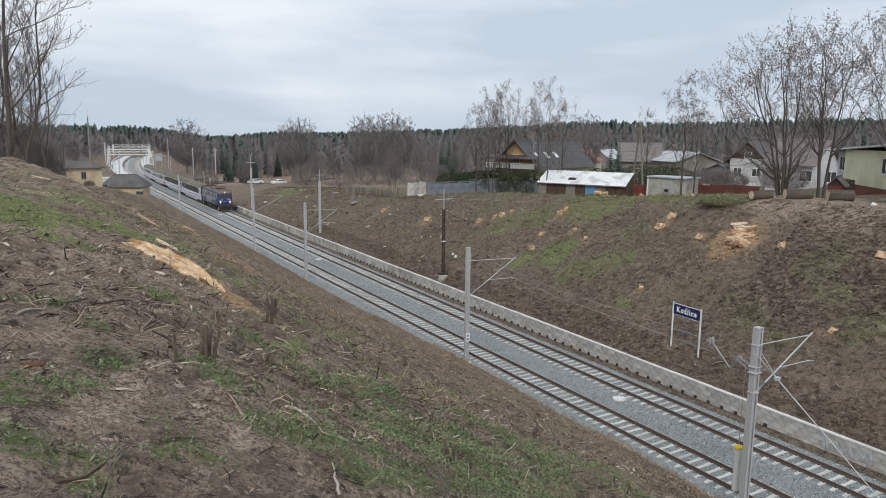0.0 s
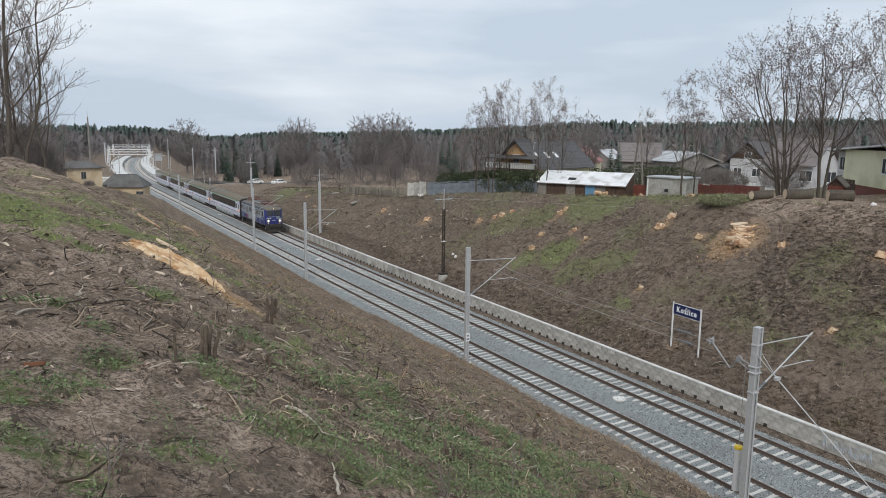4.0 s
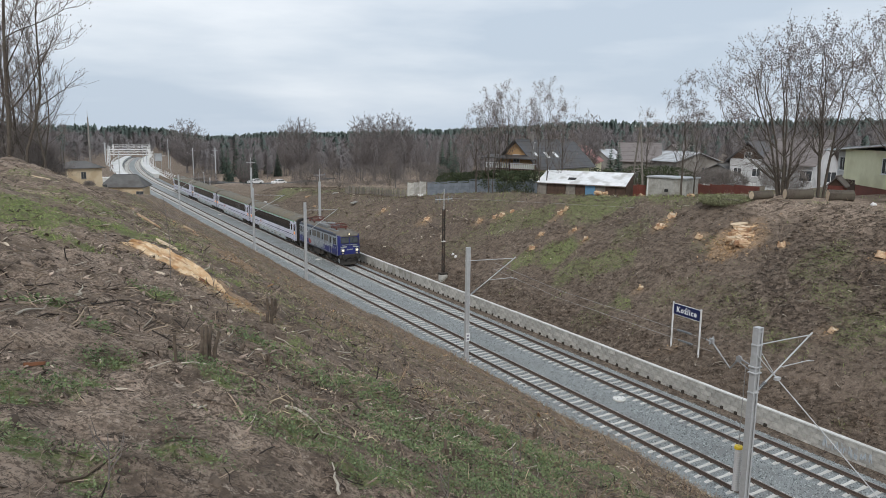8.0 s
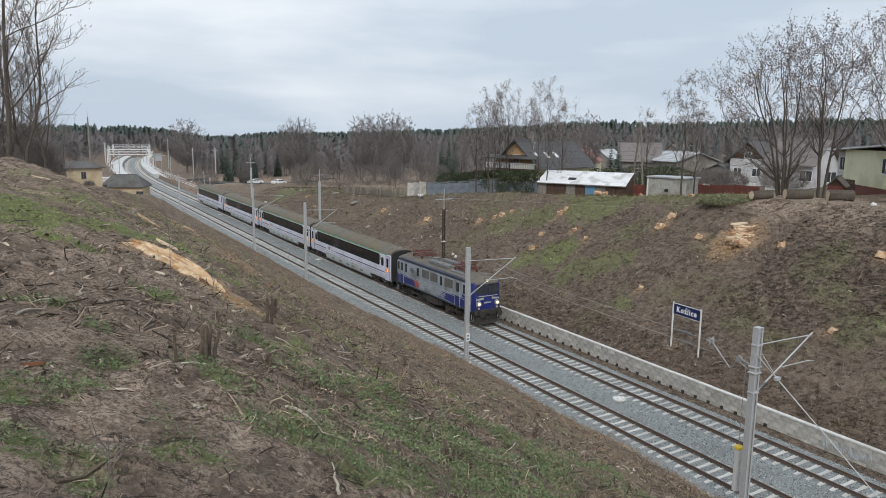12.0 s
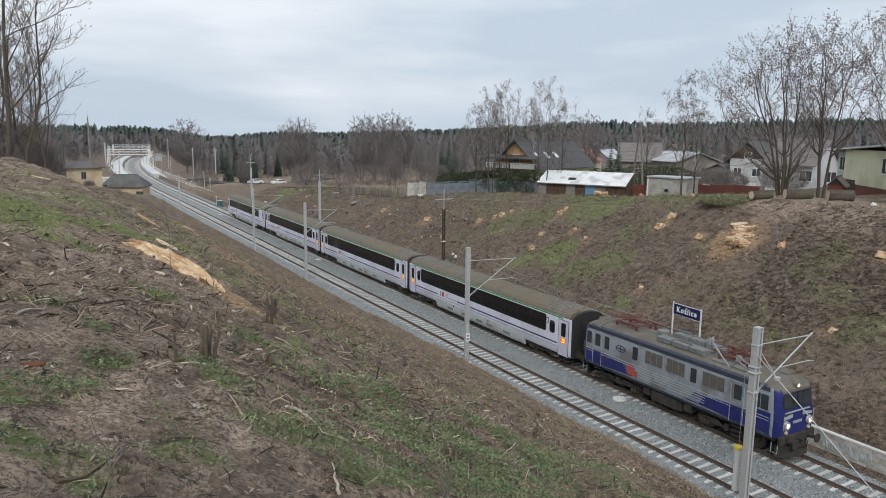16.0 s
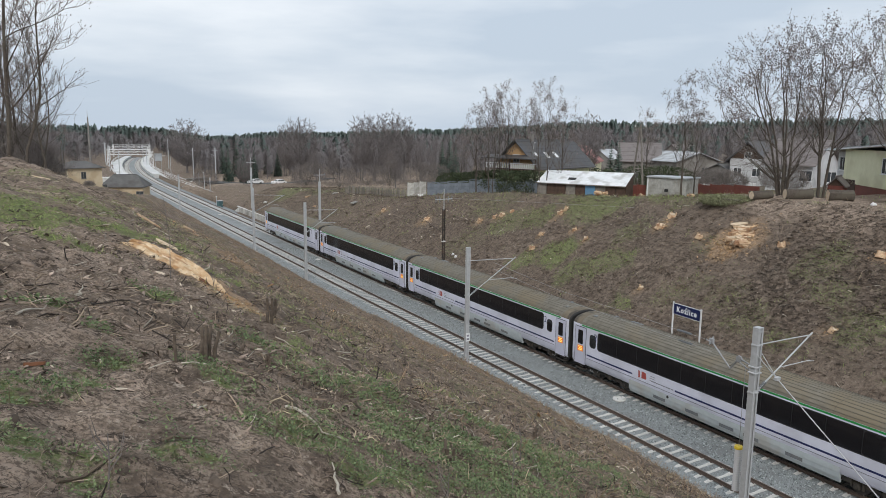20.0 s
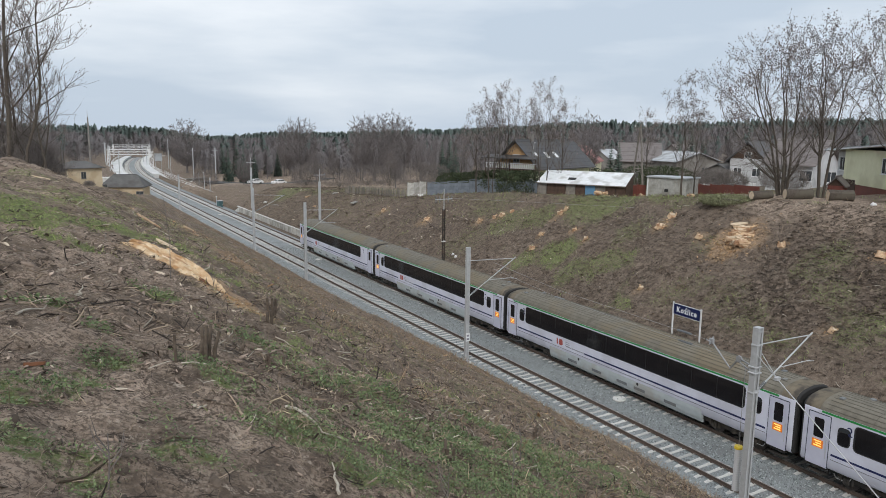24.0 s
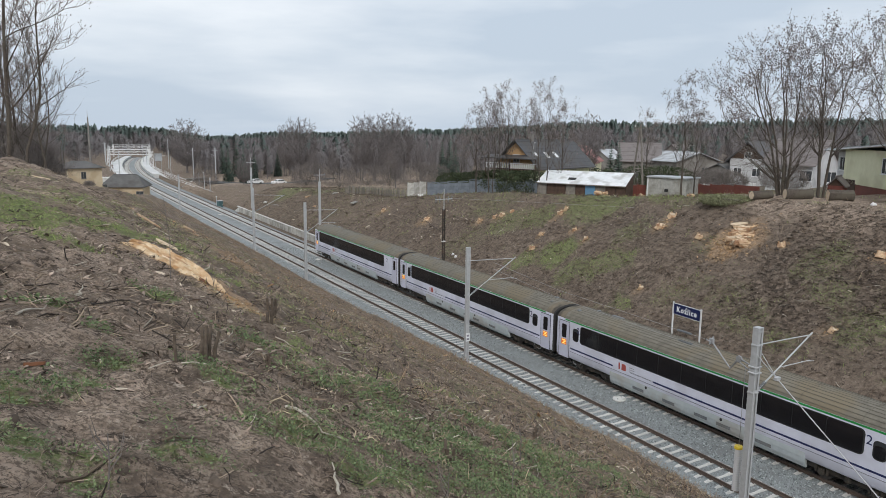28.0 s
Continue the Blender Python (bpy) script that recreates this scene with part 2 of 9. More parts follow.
def thing(name, label, category, m=None, group="", kind=""):
    ob = new(name)
    ob.empty_display_size = 0.2
    if m is not None:
        ob.matrix_basis = m
    return tagged(ob, label, category, group, kind)


# ---- the lie of the land ----
def steps(v, table):
    return np.interp(v, [a for a, _ in table], [b for _, b in table])


LEFT_TOP = [(-400, 9), (-60, 14.0), (-10, 14.5), (25, 14.5), (36, 14.5), (45, 13.7), (60, 11.2), (80, 9.0), (100, 7.2), (130, 4.4), (155, 2.2), (200, 1.2), (400, 1.0)]
RIGHT_TOP = [(-400, 8), (-60, 11.5), (28, 11.4), (40, 10.7), (49, 10.1), (59, 9.2), (68, 8.6), (87, 7.3), (110, 5.6), (135, 4.5), (156, 3.1), (200, 1.6), (300, 0.6), (450, 0.5)]
CURVE_FROM, CURVE_R = 205.0, 1150.0
GAP = 4.55          # between the two tracks
WALL_X, WALL_TOP = 7.60, 0.66


def bend(y):
    """How far the line has swung to the east at y."""
    d = np.maximum(np.asarray(y, float) - CURVE_FROM, 0)
    return np.minimum(d * d / (2 * CURVE_R), 28 + 0 * d)


def value_noise(x, y, seed):
    rng = np.random.RandomState(seed)
    g = rng.rand(256, 256)
    xi, yi = np.floor(x).astype(int), np.floor(y).astype(int)
    fx, fy = x - xi, y - yi
    fx, fy = fx * fx * (3 - 2 * fx), fy * fy * (3 - 2 * fy)
    a, b = g[xi % 256, yi % 256], g[(xi + 1) % 256, yi % 256]
    c, d = g[xi % 256, (yi + 1) % 256], g[(xi + 1) % 256, (yi + 1) % 256]
    return (a + (b - a) * fx) * (1 - fy) + (c + (d - c) * fx) * fy - 0.5


def soft_min(a, b, k):
    h = np.clip(0.5 + 0.5 * (b - a) / k, 0, 1)
    return b + (a - b) * h - k * h * (1 - h)


def ground_z(x, y):
    x, y = np.asarray(x, float), np.asarray(y, float)
    u = x - bend(y)
    toe = steps(y, [(0, 0.05), (24, 0.35), (40, 0.35), (52, 0.0), (70, -0.15), (95, 0.1), (200, -0.3)])
    rise_l = toe + 0.578 * (-2.95 - u)
    rise_r = 0.40 + (u - 8.0) / 1.6
    z = np.where(u < 2.3, soft_min(rise_l, steps(y, LEFT_TOP), 1.6), soft_min(rise_r, steps(y, RIGHT_TOP), 1.2))
    bed = (u > -2.95) & (u < WALL_X + 0.25)
    rough = 0.55 * value_noise(x / 3.1, y / 3.1, 1) + 0.26 * value_noise(x / 1.1, y / 1.1, 2) + 0.16 * value_noise(x / 0.42, y / 0.42, 3)
    wide = 1.3 * value_noise(x / 14, y / 14, 4)
    crumbs = 0.13 * value_noise(x / 0.33, y / 0.33, 6) + 0.075 * value_noise(x / 0.16, y / 0.16, 7)
    near = np.clip(np.minimum(np.abs(u + 2.95), np.abs(u - 8.0)) / 6.0, 0.12, 1)
    r = np.hypot(x - EYE[0], y - EYE[1])
    z = z + np.where(bed, 0, rough * np.where(u > 8, 0.5, 1.0) * np.clip(0.25 + r / 40, 0.3, 1) * np.clip(near + 0.25, 0, 1) + wide * near * np.clip((r - 6) / 30, 0, 1) + crumbs * np.clip((34 - r) / 20, 0, 1) * np.clip((r - 2.2) / 2, 0, 1))
    # the west crest falls away towards the line
    z = z - np.where(bed, 0, 0.62 * np.exp(-((x + 25.7) / 1.25) ** 2 - ((y - 36) / 7.5) ** 2))
    # low bank of pushed-up soil along the top edge, by the garden sheds
    edge = 8 + 1.6 * (steps(y, RIGHT_TOP) - 0.4)
    z = z + steps(y, [(44, 0), (50, 0.45), (58, 0.75), (70, 0.9), (80, 0.5), (92, 0)]) * np.exp(-((u - edge - 0.9) / 1.9) ** 2)
    z = np.where(bed, -0.85, z)
    # wooded hills far off
    hill = np.clip((r - 330) / 300, 0, 1)
    az = np.degrees(np.arctan2(x - EYE[0], y - EYE[1]))
    crest = steps(az, [(-40, 6), (-5, 3.0), (1.9, 0.6), (5, 1.2), (8, 0.6), (9.6, -3.0), (12, -7.0), (14, -6.0), (16.4, -2.0), (20.5, -2.4), (24.4, -0.4), (28, 1.8), (30, 2.4), (35.7, 6.5), (40, 10.6), (43.2, 12.0), (46.4, 10.2), (50.5, 11.8), (54, 14.0), (61, 15.4), (70, 18), (100, 10), (180, 4)])
    z = z - 0.02 * np.clip(r - 880, 0, None)
    z = z + hill * (crest + 1.6 * value_noise(x / 160 + 7, y / 160 + 3, 5))
    return z


def gz(x, y):
    return float(ground_z(x, y))


# patches of thin grass (x, y, radius, strength), of sawdust, and of trodden pale soil
GRASS = [(22, 122, 7, 1.0), (16, 132, 5, 0.8),
         (-28.2, 17.1, 0.87, 1.0), (-27.7, 17.4, 0.87, 1.0), (-27.3, 16.9, 0.87, 1.0), (-26.9, 17.3, 0.87, 1.0), (-26.0, 22.0, 0.87, 0.8), (-27.7, 13.0, 0.49, 1.0), (-25.9, 17.0, 0.72, 0.9), (-25.4, 25.8, 0.58, 0.7), (-27.9, 24.5, 0.72, 0.55), (-24.9, 17.5, 0.58, 0.9), (-24.6, 15.6, 0.52, 1.0),
         (-26.6, 17.0, 0.72, 0.9), (-28.2, 15.8, 0.65, 1.0), (-27.0, 22.9, 0.72, 0.6), (-22.8, 27.2, 0.87, 0.6), (-28.1, 9.0, 0.26, 1.0), (-26.7, 10.4, 0.16, 1.0), (-28.8, 17.5, 0.87, 1.0), (-27.4, 20.0, 1.16, 0.6), (-28.8, 21.0, 1.16, 0.5),
         (-28.0, 5.3, 0.28, 0.72), (-27.9, 5.1, 0.24, 0.72), (-28.0, 4.8, 0.26, 0.72), (-27.8, 6.0, 0.28, 0.65), (-28.1, 5.9, 0.2, 0.65), (-27.2, 7.0, 0.32, 0.54), (-27.0, 7.9, 0.16, 0.65), (-27.0, 4.8, 0.24, 0.72), (-26.8, 4.9, 0.18, 0.72), (-27.9, 4.2, 0.18, 0.65), (-28.3, 5.3, 0.35, 0.72),
         (-26.3, 7.1, 0.2, 0.65), (-26.2, 6.8, 0.2, 0.72), (-26.0, 6.5, 0.22, 0.72), (-25.9, 6.3, 0.22, 0.72), (-25.1, 10.3, 0.35, 0.50), (-25.8, 6.9, 0.24, 0.65), (-25.8, 6.2, 0.2, 0.65), (-25.8, 5.6, 0.18, 0.58), (-25.4, 5.6, 0.28, 0.72), (-24.3, 6.7, 0.24, 0.65), (-25.1, 6.5, 0.2, 0.58),
         (-21.8, 13.1, 0.6, 0.7), (-20.0, 13.0, 0.8, 0.6), (-23.9, 6.3, 0.28, 0.8), (-23.7, 5.9, 0.24, 0.8), (-24.2, 11.7, 0.36, 0.8), (-20.4, 17.6, 0.6, 0.6), (-22.4, 14.3, 0.5, 0.7), (-20.8, 10.6, 0.6, 0.6), (-20.6, 9.4, 0.6, 0.6), (-24.9, 5.5, 0.28, 0.8), (-25.4, 5.1, 0.26, 0.9), (-21.1, 8.3, 0.45, 0.6), (-22.6, 8.6, 0.5, 0.7), (-23.2, 10.0, 0.5, 0.6),
         (-17, 20, 2.0, 0.4), (-12, 22, 2.0, 0.4), (-14, 15, 1.6, 0.45), (-8, 30, 3, 0.35),
         (15.4, 52.6, 2.2, 0.95), (13.6, 48.3, 1.8, 0.7), (14.9, 46.2, 2.0, 0.7), (15.6, 44.0, 1.4, 0.7), (11.8, 40.3, 1.0, 0.7), (19.8, 28.3, 1.7, 0.6), (18.3, 28.6, 1.5, 0.5), (14.9, 23.5, 1.6, 0.6), (13.1, 29.8, 1.6, 0.5), (12.3, 26.8, 1.3, 0.5), (19.0, 38.4, 1.2, 0.4), (13.6, 55.7, 1.6, 0.8), (17.5, 64.2, 2.5, 0.6),
         (9.7, 41.4, 1.4, 0.4), (13.4, 37.2, 1.4, 0.45), (16.6, 26.3, 1.6, 0.5), (19.2, 60.8, 2.0, 0.7), (18.9, 46.7, 1.8, 0.5), (14.6, 32.6, 1.5, 0.4), (15.0, 35.5, 1.4, 0.4), (13.5, 67, 3, 0.4), (20.5, 70, 4, 0.45),
         (24, 55, 5, 0.8), (26, 48, 3, 0.8), (28, 60, 6, 0.7), (40, 52, 12, 0.6), (45, 80, 25, 0.6), (30, 115, 12, 0.5), (24, 45, 2, 0.5)]
SAWDUST = [(20.0, 36.3, 2.0, 0.95), (19.0, 36.4, 1.6, 0.8), (-24.7, 13.2, 0.4, 1.0), (-24.5, 13.4, 0.35, 1.0), (-25.7, 15, 0.55, 0.90), (-25.2, 14.2, 0.60, 1.00), (-24.7, 13.4, 0.50, 1.00), (-24.4, 12.8, 0.35, 0.80), (20.2, 36.4, 1.28, 0.54), (19.3, 36.1, 1.28, 0.48), (19.9, 44.1, 0.80, 0.54), (21, 44.3, 0.56, 0.48),
           (19.3, 39.5, 0.48, 0.54), (19.9, 32.5, 0.48, 0.48), (20.4, 25.6, 0.64, 0.54), (15.6, 92.5, 1.04, 0.42), (15.4, 79.3, 0.96, 0.54), (16.6, 68.7, 0.80, 0.54), (18.2, 66.5, 0.96, 0.48), (19.9, 58.3, 0.80, 0.48),
           (16.9, 57.4, 0.56, 0.54), (15, 56.4, 0.72, 0.42), (18.1, 53.7, 0.40, 0.48), (17.3, 51.1, 0.40, 0.48), (13.4, 39.9, 0.48, 0.36), (-21.1, 26.7, 0.80, 0.60), (9.8, 33, 0.56, 0.30), (14, 25, 0.64, 0.24), (25.5, 43.5, 0.80, 0.30), (-22, 30, 1.00, 0.40)]
TRODDEN = [(28, 196, 22, 0.9), (48, 196, 22, 0.9), (66, 190, 20, 0.8), (40, 150, 16, 0.6), (-27.2, 13.5, 2.4, 0.5), (-28.4, 21.5, 2.6, 0.6), (-27.6, 28, 3.0, 0.7), (-25.5, 20.5, 1.6, 0.4), (-29.5, 26, 3.0, 0.6), (-26.9, 6.4, 2.2, 0.5), (-27.2, 9.6, 2.2, 0.3), (-24.5, 9.5, 2.0, 0.25), (-28.6, 7, 2.0, 0.35), (27, 36, 4.5, 1.0), (25.5, 30, 3.5, 0.8), (-25.6, 5.0, 0.8, 0.5), (29, 42, 4, 0.5)]


def patches(x, y, table):
    out = np.zeros_like(x)
    jx, jy = x + 1.1 * value_noise(x / 0.9, y / 0.9, 11), y + 1.1 * value_noise(x / 0.9, y / 0.9, 12)
    for px, py, r, k in table:
        d2 = ((jx - px) ** 2 + (jy - py) ** 2) / (r * r)
        out = np.maximum(out, k * np.clip(1.5 - d2, 0, 1))
    return out


def grass_cover(x, y):
    base = np.clip(0.9 * value_noise(x / 2.6, y / 2.6, 21) + 0.7 * value_noise(x / 0.8, y / 0.8, 22) - np.where(x > 8, 0.14, 0.24), 0, 1) * 0.9
    slope = np.clip((x + 26.2) / 2.0, 0, 1) * np.clip((-6 - x) / 8, 0, 1) * np.clip(0.20 + 0.9 * value_noise(x / 1.7, y / 1.7, 23) + 0.6 * value_noise(x / 0.6, y / 0.6, 24), 0, 0.46)
    base = np.maximum(base, slope)
    far = np.clip((np.hypot(x + 28, y) - 90) / 80, 0, 0.25)
    return np.clip(np.maximum(0.74 * patches(x, y, GRASS) ** 0.7, np.maximum(base, far)), 0, 1)


def dark_soil(x, y):
    """Freshly graded dark soil and matted weeds: most of the east slope, spots in the west."""
    spots = value_noise(x / 3.4, y / 3.4, 31) + 0.7 * value_noise(x / 1.2, y / 1.2, 32)
    east = np.clip((x - bend(y) - 7) / 1.0, 0, 1) * np.clip((30 - x) / 5, 0, 1)
    return np.clip(east * (0.78 + 0.7 * spots) * np.clip((170 - y) / 60, 0.12, 1) + (1 - east) * np.clip(1.2 * spots - 0.15, 0, 0.4), 0, 1)


def grow(a, b, first, rate, limit):
    out, s = [a], first
    while abs(out[-1] - a) < abs(b - a):
        out.append(out[-1] + math.copysign(s, b - a))
        s = min(s * rate, limit)
    return out


def build_ground():
    xs = sorted(set(np.round(grow(-33, -3500, 0.3, 1.14, 180)[1:] + list(np.arange(-33, -30, 0.22)) + list(np.arange(-30, -19, 0.085)) + list(np.arange(-19, -2.95, 0.17)) + [-2.96, -2.94, 0, 4, 7.84, 7.86] + list(np.arange(8.1, 30, 0.3)) + grow(30, 3500, 0.4, 1.09, 180), 3)))
    ys = sorted(set(np.round(grow(0, -900, 0.5, 1.25, 120)[1:] + list(np.arange(0, 3, 0.2)) + list(np.arange(3, 16, 0.085)) + list(np.arange(16, 60, 0.24)) + list(np.arange(60, 160, 0.7)) + grow(160, 3500, 1.0, 1.07, 180), 3)))
    gx, gy = np.meshgrid(xs, ys)
    sx = gx + bend(gy)
    z = ground_z(sx, gy)
    nx = len(xs)
    v = np.stack([sx, gy, z], -1).reshape(-1, 3)
    i = (np.arange(len(ys) - 1)[:, None] * nx + np.arange(nx - 1)[None]).reshape(-1)
    me = bpy.data.meshes.new("ground")
    me.from_pydata(v.tolist(), [], np.stack([i, i + 1, i + nx + 1, i + nx], -1).tolist())
    me.materials.append(EARTH)
    fx, fy = sx.reshape(-1), gy.reshape(-1)
    colour = np.ones((len(fx), 4))
    colour[:, 3] = dark_soil(fx, fy)
    colour[:, 0], colour[:, 1], colour[:, 2] = grass_cover(fx, fy), patches(fx, fy, SAWDUST), patches(fx, fy, TRODDEN)
    me.color_attributes.new("cover", "FLOAT_COLOR", "POINT").data.foreach_set("color", colour.reshape(-1))
    me.polygons.foreach_set("use_smooth", [True] * len(me.polygons))
    return tagged(new("ground", me), "bare brown earth slopes with thin grass and litter", "ground", kind="structure")


ground = build_ground()


# ---- railway ----
def along(y0, y1, step):
    n = max(1, round((y1 - y0) / step))
    return [y0 + (y1 - y0) * i / n for i in range(n + 1)]


def ribbon(shape, profile, y0, y1, x_off=0.0, step=6.0):
    """A profile (x, z) drawn along the bending line."""
    shape.loft([[(x_off + px + float(bend(y)), y, pz) for px, pz in profile] for y in along(y0, y1, step)])
    return shape


LINE_END = 430.0


def build_ballast():
    s = Shape()
    prof = [(-3.1, -0.9), (-3.05, -0.55), (-1.75, -0.26), (-1.4, -0.225), (1.4, -0.225), (1.75, -0.24), (2.28, -0.28), (GAP - 1.75, -0.24),
            (GAP - 1.4, -0.225), (GAP + 1.4, -0.225), (GAP + 1.75, -0.27), (WALL_X - 0.9, -0.50), (WALL_X + 0.05, -0.55), (WALL_X + 0.05, -0.9)]
    ribbon(s, prof, -30, LINE_END, step=4)
    return tagged(part("ballast", s, BALLAST), "grey crushed stone ballast bed under both tracks", "ballast", kind="structure")


ballast = build_ballast()

RAIL_PROFILE = [(-0.075, -0.172), (-0.075, -0.16), (-0.012, -0.14), (-0.010, -0.05), (-0.036, -0.035), (-0.036, -0.004), (-0.03, 0),
                (0.03, 0), (0.036, -0.004), (0.036, -0.035), (0.010, -0.05), (0.012, -0.14), (0.075, -0.16), (0.075, -0.172)]
SLEEPER_PITCH = 0.6


def sleeper_shape(s, y=0.0, x=0.0):
    half = [(-1.30, 0.085, -0.235), (-0.95, 0.09, -0.175), (-0.55, 0.09, -0.175), (0.0, 0.075, -0.21), (0.55, 0.09, -0.175), (0.95, 0.09, -0.175), (1.30, 0.085, -0.235)]
    s.loft([[(x + px, y - w - 0.03, -0.40), (x + px, y - w, top), (x + px, y + w, top), (x + px, y + w + 0.03, -0.40)] for px, w, top in half])
    return s


def build_track(x, sleepers_from, name):
    t = thing(name, "ballasted railway track with brown rails on concrete sleepers", "track", kind="structure")
    for side in (-1, 1):
        body = Shape()
        ribbon(body, RAIL_PROFILE, -30, LINE_END, x + side * 0.7535, 4)
        rail = part("rail", body, RAIL, t)
        top = Shape()
        ribbon(top, [(-0.028, -0.004), (-0.026, 0.0025), (0.026, 0.0025), (0.028, -0.004)], -30, LINE_END, x + side * 0.7535, 4)
        part("rail_head", top, RAIL_TOP, rail, "worn dull rail head")
    me = sleeper_shape(Shape()).mesh("sleeper", SLEEPER)
    for i in range(300):
        part("sleeper", me, None, t, m=pose(x, sleepers_from + i * SLEEPER_PITCH, 0))
    rest = Shape()
    for i in range(-60, 680):
        y = sleepers_from + i * SLEEPER_PITCH
        if (i < 0 or i >= 300) and -25 < y < LINE_END:
            sleeper_shape(rest, y, x + float(bend(y)))
    tagged(part("far_sleepers", rest, SLEEPER, t), kind="stuff")
    clip = Shape()
    for i in range(150):
        for off in (-0.7535, 0.7535):
            for d in (-0.11, 0.11):
                y = sleepers_from + i * SLEEPER_PITCH
                clip.box(x + off + d - 0.05, x + off + d + 0.05, y - 0.05, y + 0.05, -0.18, -0.13)
    tagged(part("rail_clips", clip, RAIL, t), kind="stuff")
    return t


SLEEPER_Y = 26.85 - 0.6 * 25
track_near = build_track(0.0, SLEEPER_Y, "railway_track_west")
track_far = build_track(GAP, SLEEPER_Y + 0.25, "railway_track_east")


def build_wall():
    """Coursed blocks under a pale coping where the line runs close, longer panels further off."""
    w = thing("retaining_wall", "low grey block retaining wall with pale coping beside the track", "wall", kind="structure")
    random.seed(4)
    core = Shape().box(WALL_X + 0.03, WALL_X + 0.30, -20, 143, -0.9, WALL_TOP - 0.105)
    part("wall_core", core, CONCRETE, w)
    shapes = []
    for k in range(4):
        q = Shape().box(0, 0.05, 0.008, 0.72, 0.008, 0.282, 0.012)
        shapes.append(q.mesh("block", CONCRETE))
    paint = material("faded_wall_paint", (0.34, 0.40, 0.46), (0.62, 0.66, 0.68), 5, 0.8, 0.05, c=(0.40, 0.38, 0.36), big=2.5)
    random.seed(12)
    for k in range(18):
        g = 18.0 + k * 0.145 + random.uniform(-0.04, 0.04)
        lean, lo, hi = random.uniform(-0.16, 0.16), random.uniform(-0.30, -0.1), random.uniform(0.18, 0.40)
        wide = random.uniform(0.05, 0.12)
        part("paint_mark", Shape().slab([(g, lo), (g + wide, lo + 0.03), (g + wide + lean, hi), (g + lean, hi - 0.04)], "x", WALL_X - 0.020 - 0.0012 * k, WALL_X + 0.01), paint, w, "pale blue painted scrawl")
    random.seed(4)
    courses = ((-0.58, 0.0), (-0.29, 0.36), (0.0, 0.1), (0.28, 0.5))
    for z, off in courses:
        for i in range(74):
            y = 11.0 + off + i * 0.73
            part("block", shapes[i % 4], None, w, m=pose(WALL_X + random.uniform(-0.012, 0.012), y, z, 0, random.uniform(-0.8, 0.8), 0))
    y = 65.2
    while y < 143:
        part("wall_panel", Shape().box(WALL_X, WALL_X + 0.05, y + 0.006, y + 1.49, -0.9, WALL_TOP - 0.105, 0.012), CONCRETE, w)
        y += 1.5
    y = -20.0
    while y < 143:
        s = Shape().box(WALL_X - 0.03, WALL_X + 0.24, y + 0.004, y + 2.995, WALL_TOP - 0.10, WALL_TOP + random.uniform(-0.012, 0.012), 0.012)
        part("coping", s, WHITE_CAP, w)
        y += 3.0
    # end ramp of the wall
    part("wall_end", Shape().slab([(143, -0.9), (146.5, -0.9), (146.5, -0.4), (143, WALL_TOP)], "x", WALL_X, WALL_X + 0.3), WHITE_CAP, w)
    return w


retaining_wall = build_wall()


def build_wall_blocks():
    """Short dark stub posts along the wall's foot."""
    me = Shape().box(-0.07, 0.05, -0.09, 0.09, 0, 0.30, 0.02).mesh("foot_stub", material("tarred_timber", (0.03, 0.026, 0.022), (0.06, 0.05, 0.04), 8, 0.9, 0.2))
    y = 24.0
    while y < 90:
        part("foot_stub", me, None, retaining_wall, m=pose(WALL_X - 0.03, y, -0.55, 0, 0, (y * 37) % 11 - 5))
        y += 1.0


build_wall_blocks()


def scatter_mesh(name, mats, pts, base_v, base_f, size, turn, tilt=None, squash=None):
    """Many small copies of one little form as one mesh: pts (n, 3), size (n,), turn (n,), tilt (n, 2)."""
    n, k = len(pts), len(base_v)
    v = np.repeat(np.asarray(base_v, float)[None], n, 0) * size[:, None, None]
    if squash is not None:
        v[:, :, 2] *= squash[:, None]
    if tilt is not None:
        a, b = np.cos(tilt[:, 0])[:, None], np.sin(tilt[:, 0])[:, None]
        v = np.stack([v[..., 0], v[..., 1] * a - v[..., 2] * b, v[..., 1] * b + v[..., 2] * a], -1)
        a, b = np.cos(tilt[:, 1])[:, None], np.sin(tilt[:, 1])[:, None]
        v = np.stack([v[..., 0] * a + v[..., 2] * b, v[..., 1], -v[..., 0] * b + v[..., 2] * a], -1)
    c, s = np.cos(turn)[:, None], np.sin(turn)[:, None]
    v = np.stack([v[..., 0] * c - v[..., 1] * s, v[..., 0] * s + v[..., 1] * c, v[..., 2]], -1) + np.asarray(pts)[:, None, :]
    lens = [len(f) for f in base_f]
    flat = np.concatenate([np.asarray(f) for f in base_f])
    loops = (flat[None] + (np.arange(n) * k)[:, None]).reshape(-1)
    tot = np.tile(lens, n)
    me = bpy.data.meshes.new(name)
    me.vertices.add(n * k)
    me.vertices.foreach_set("co", v.reshape(-1))
    me.loops.add(len(loops))
    me.loops.foreach_set("vertex_index", loops.astype(np.int32))
    me.polygons.add(len(tot))
    me.polygons.foreach_set("loop_start", np.concatenate([[0], np.cumsum(tot)[:-1]]).astype(np.int32))
    me.update(calc_edges=True)
    me.validate()
    for m in (mats if isinstance(mats, (list, tuple)) else [mats]):
        me.materials.append(m)
    return me


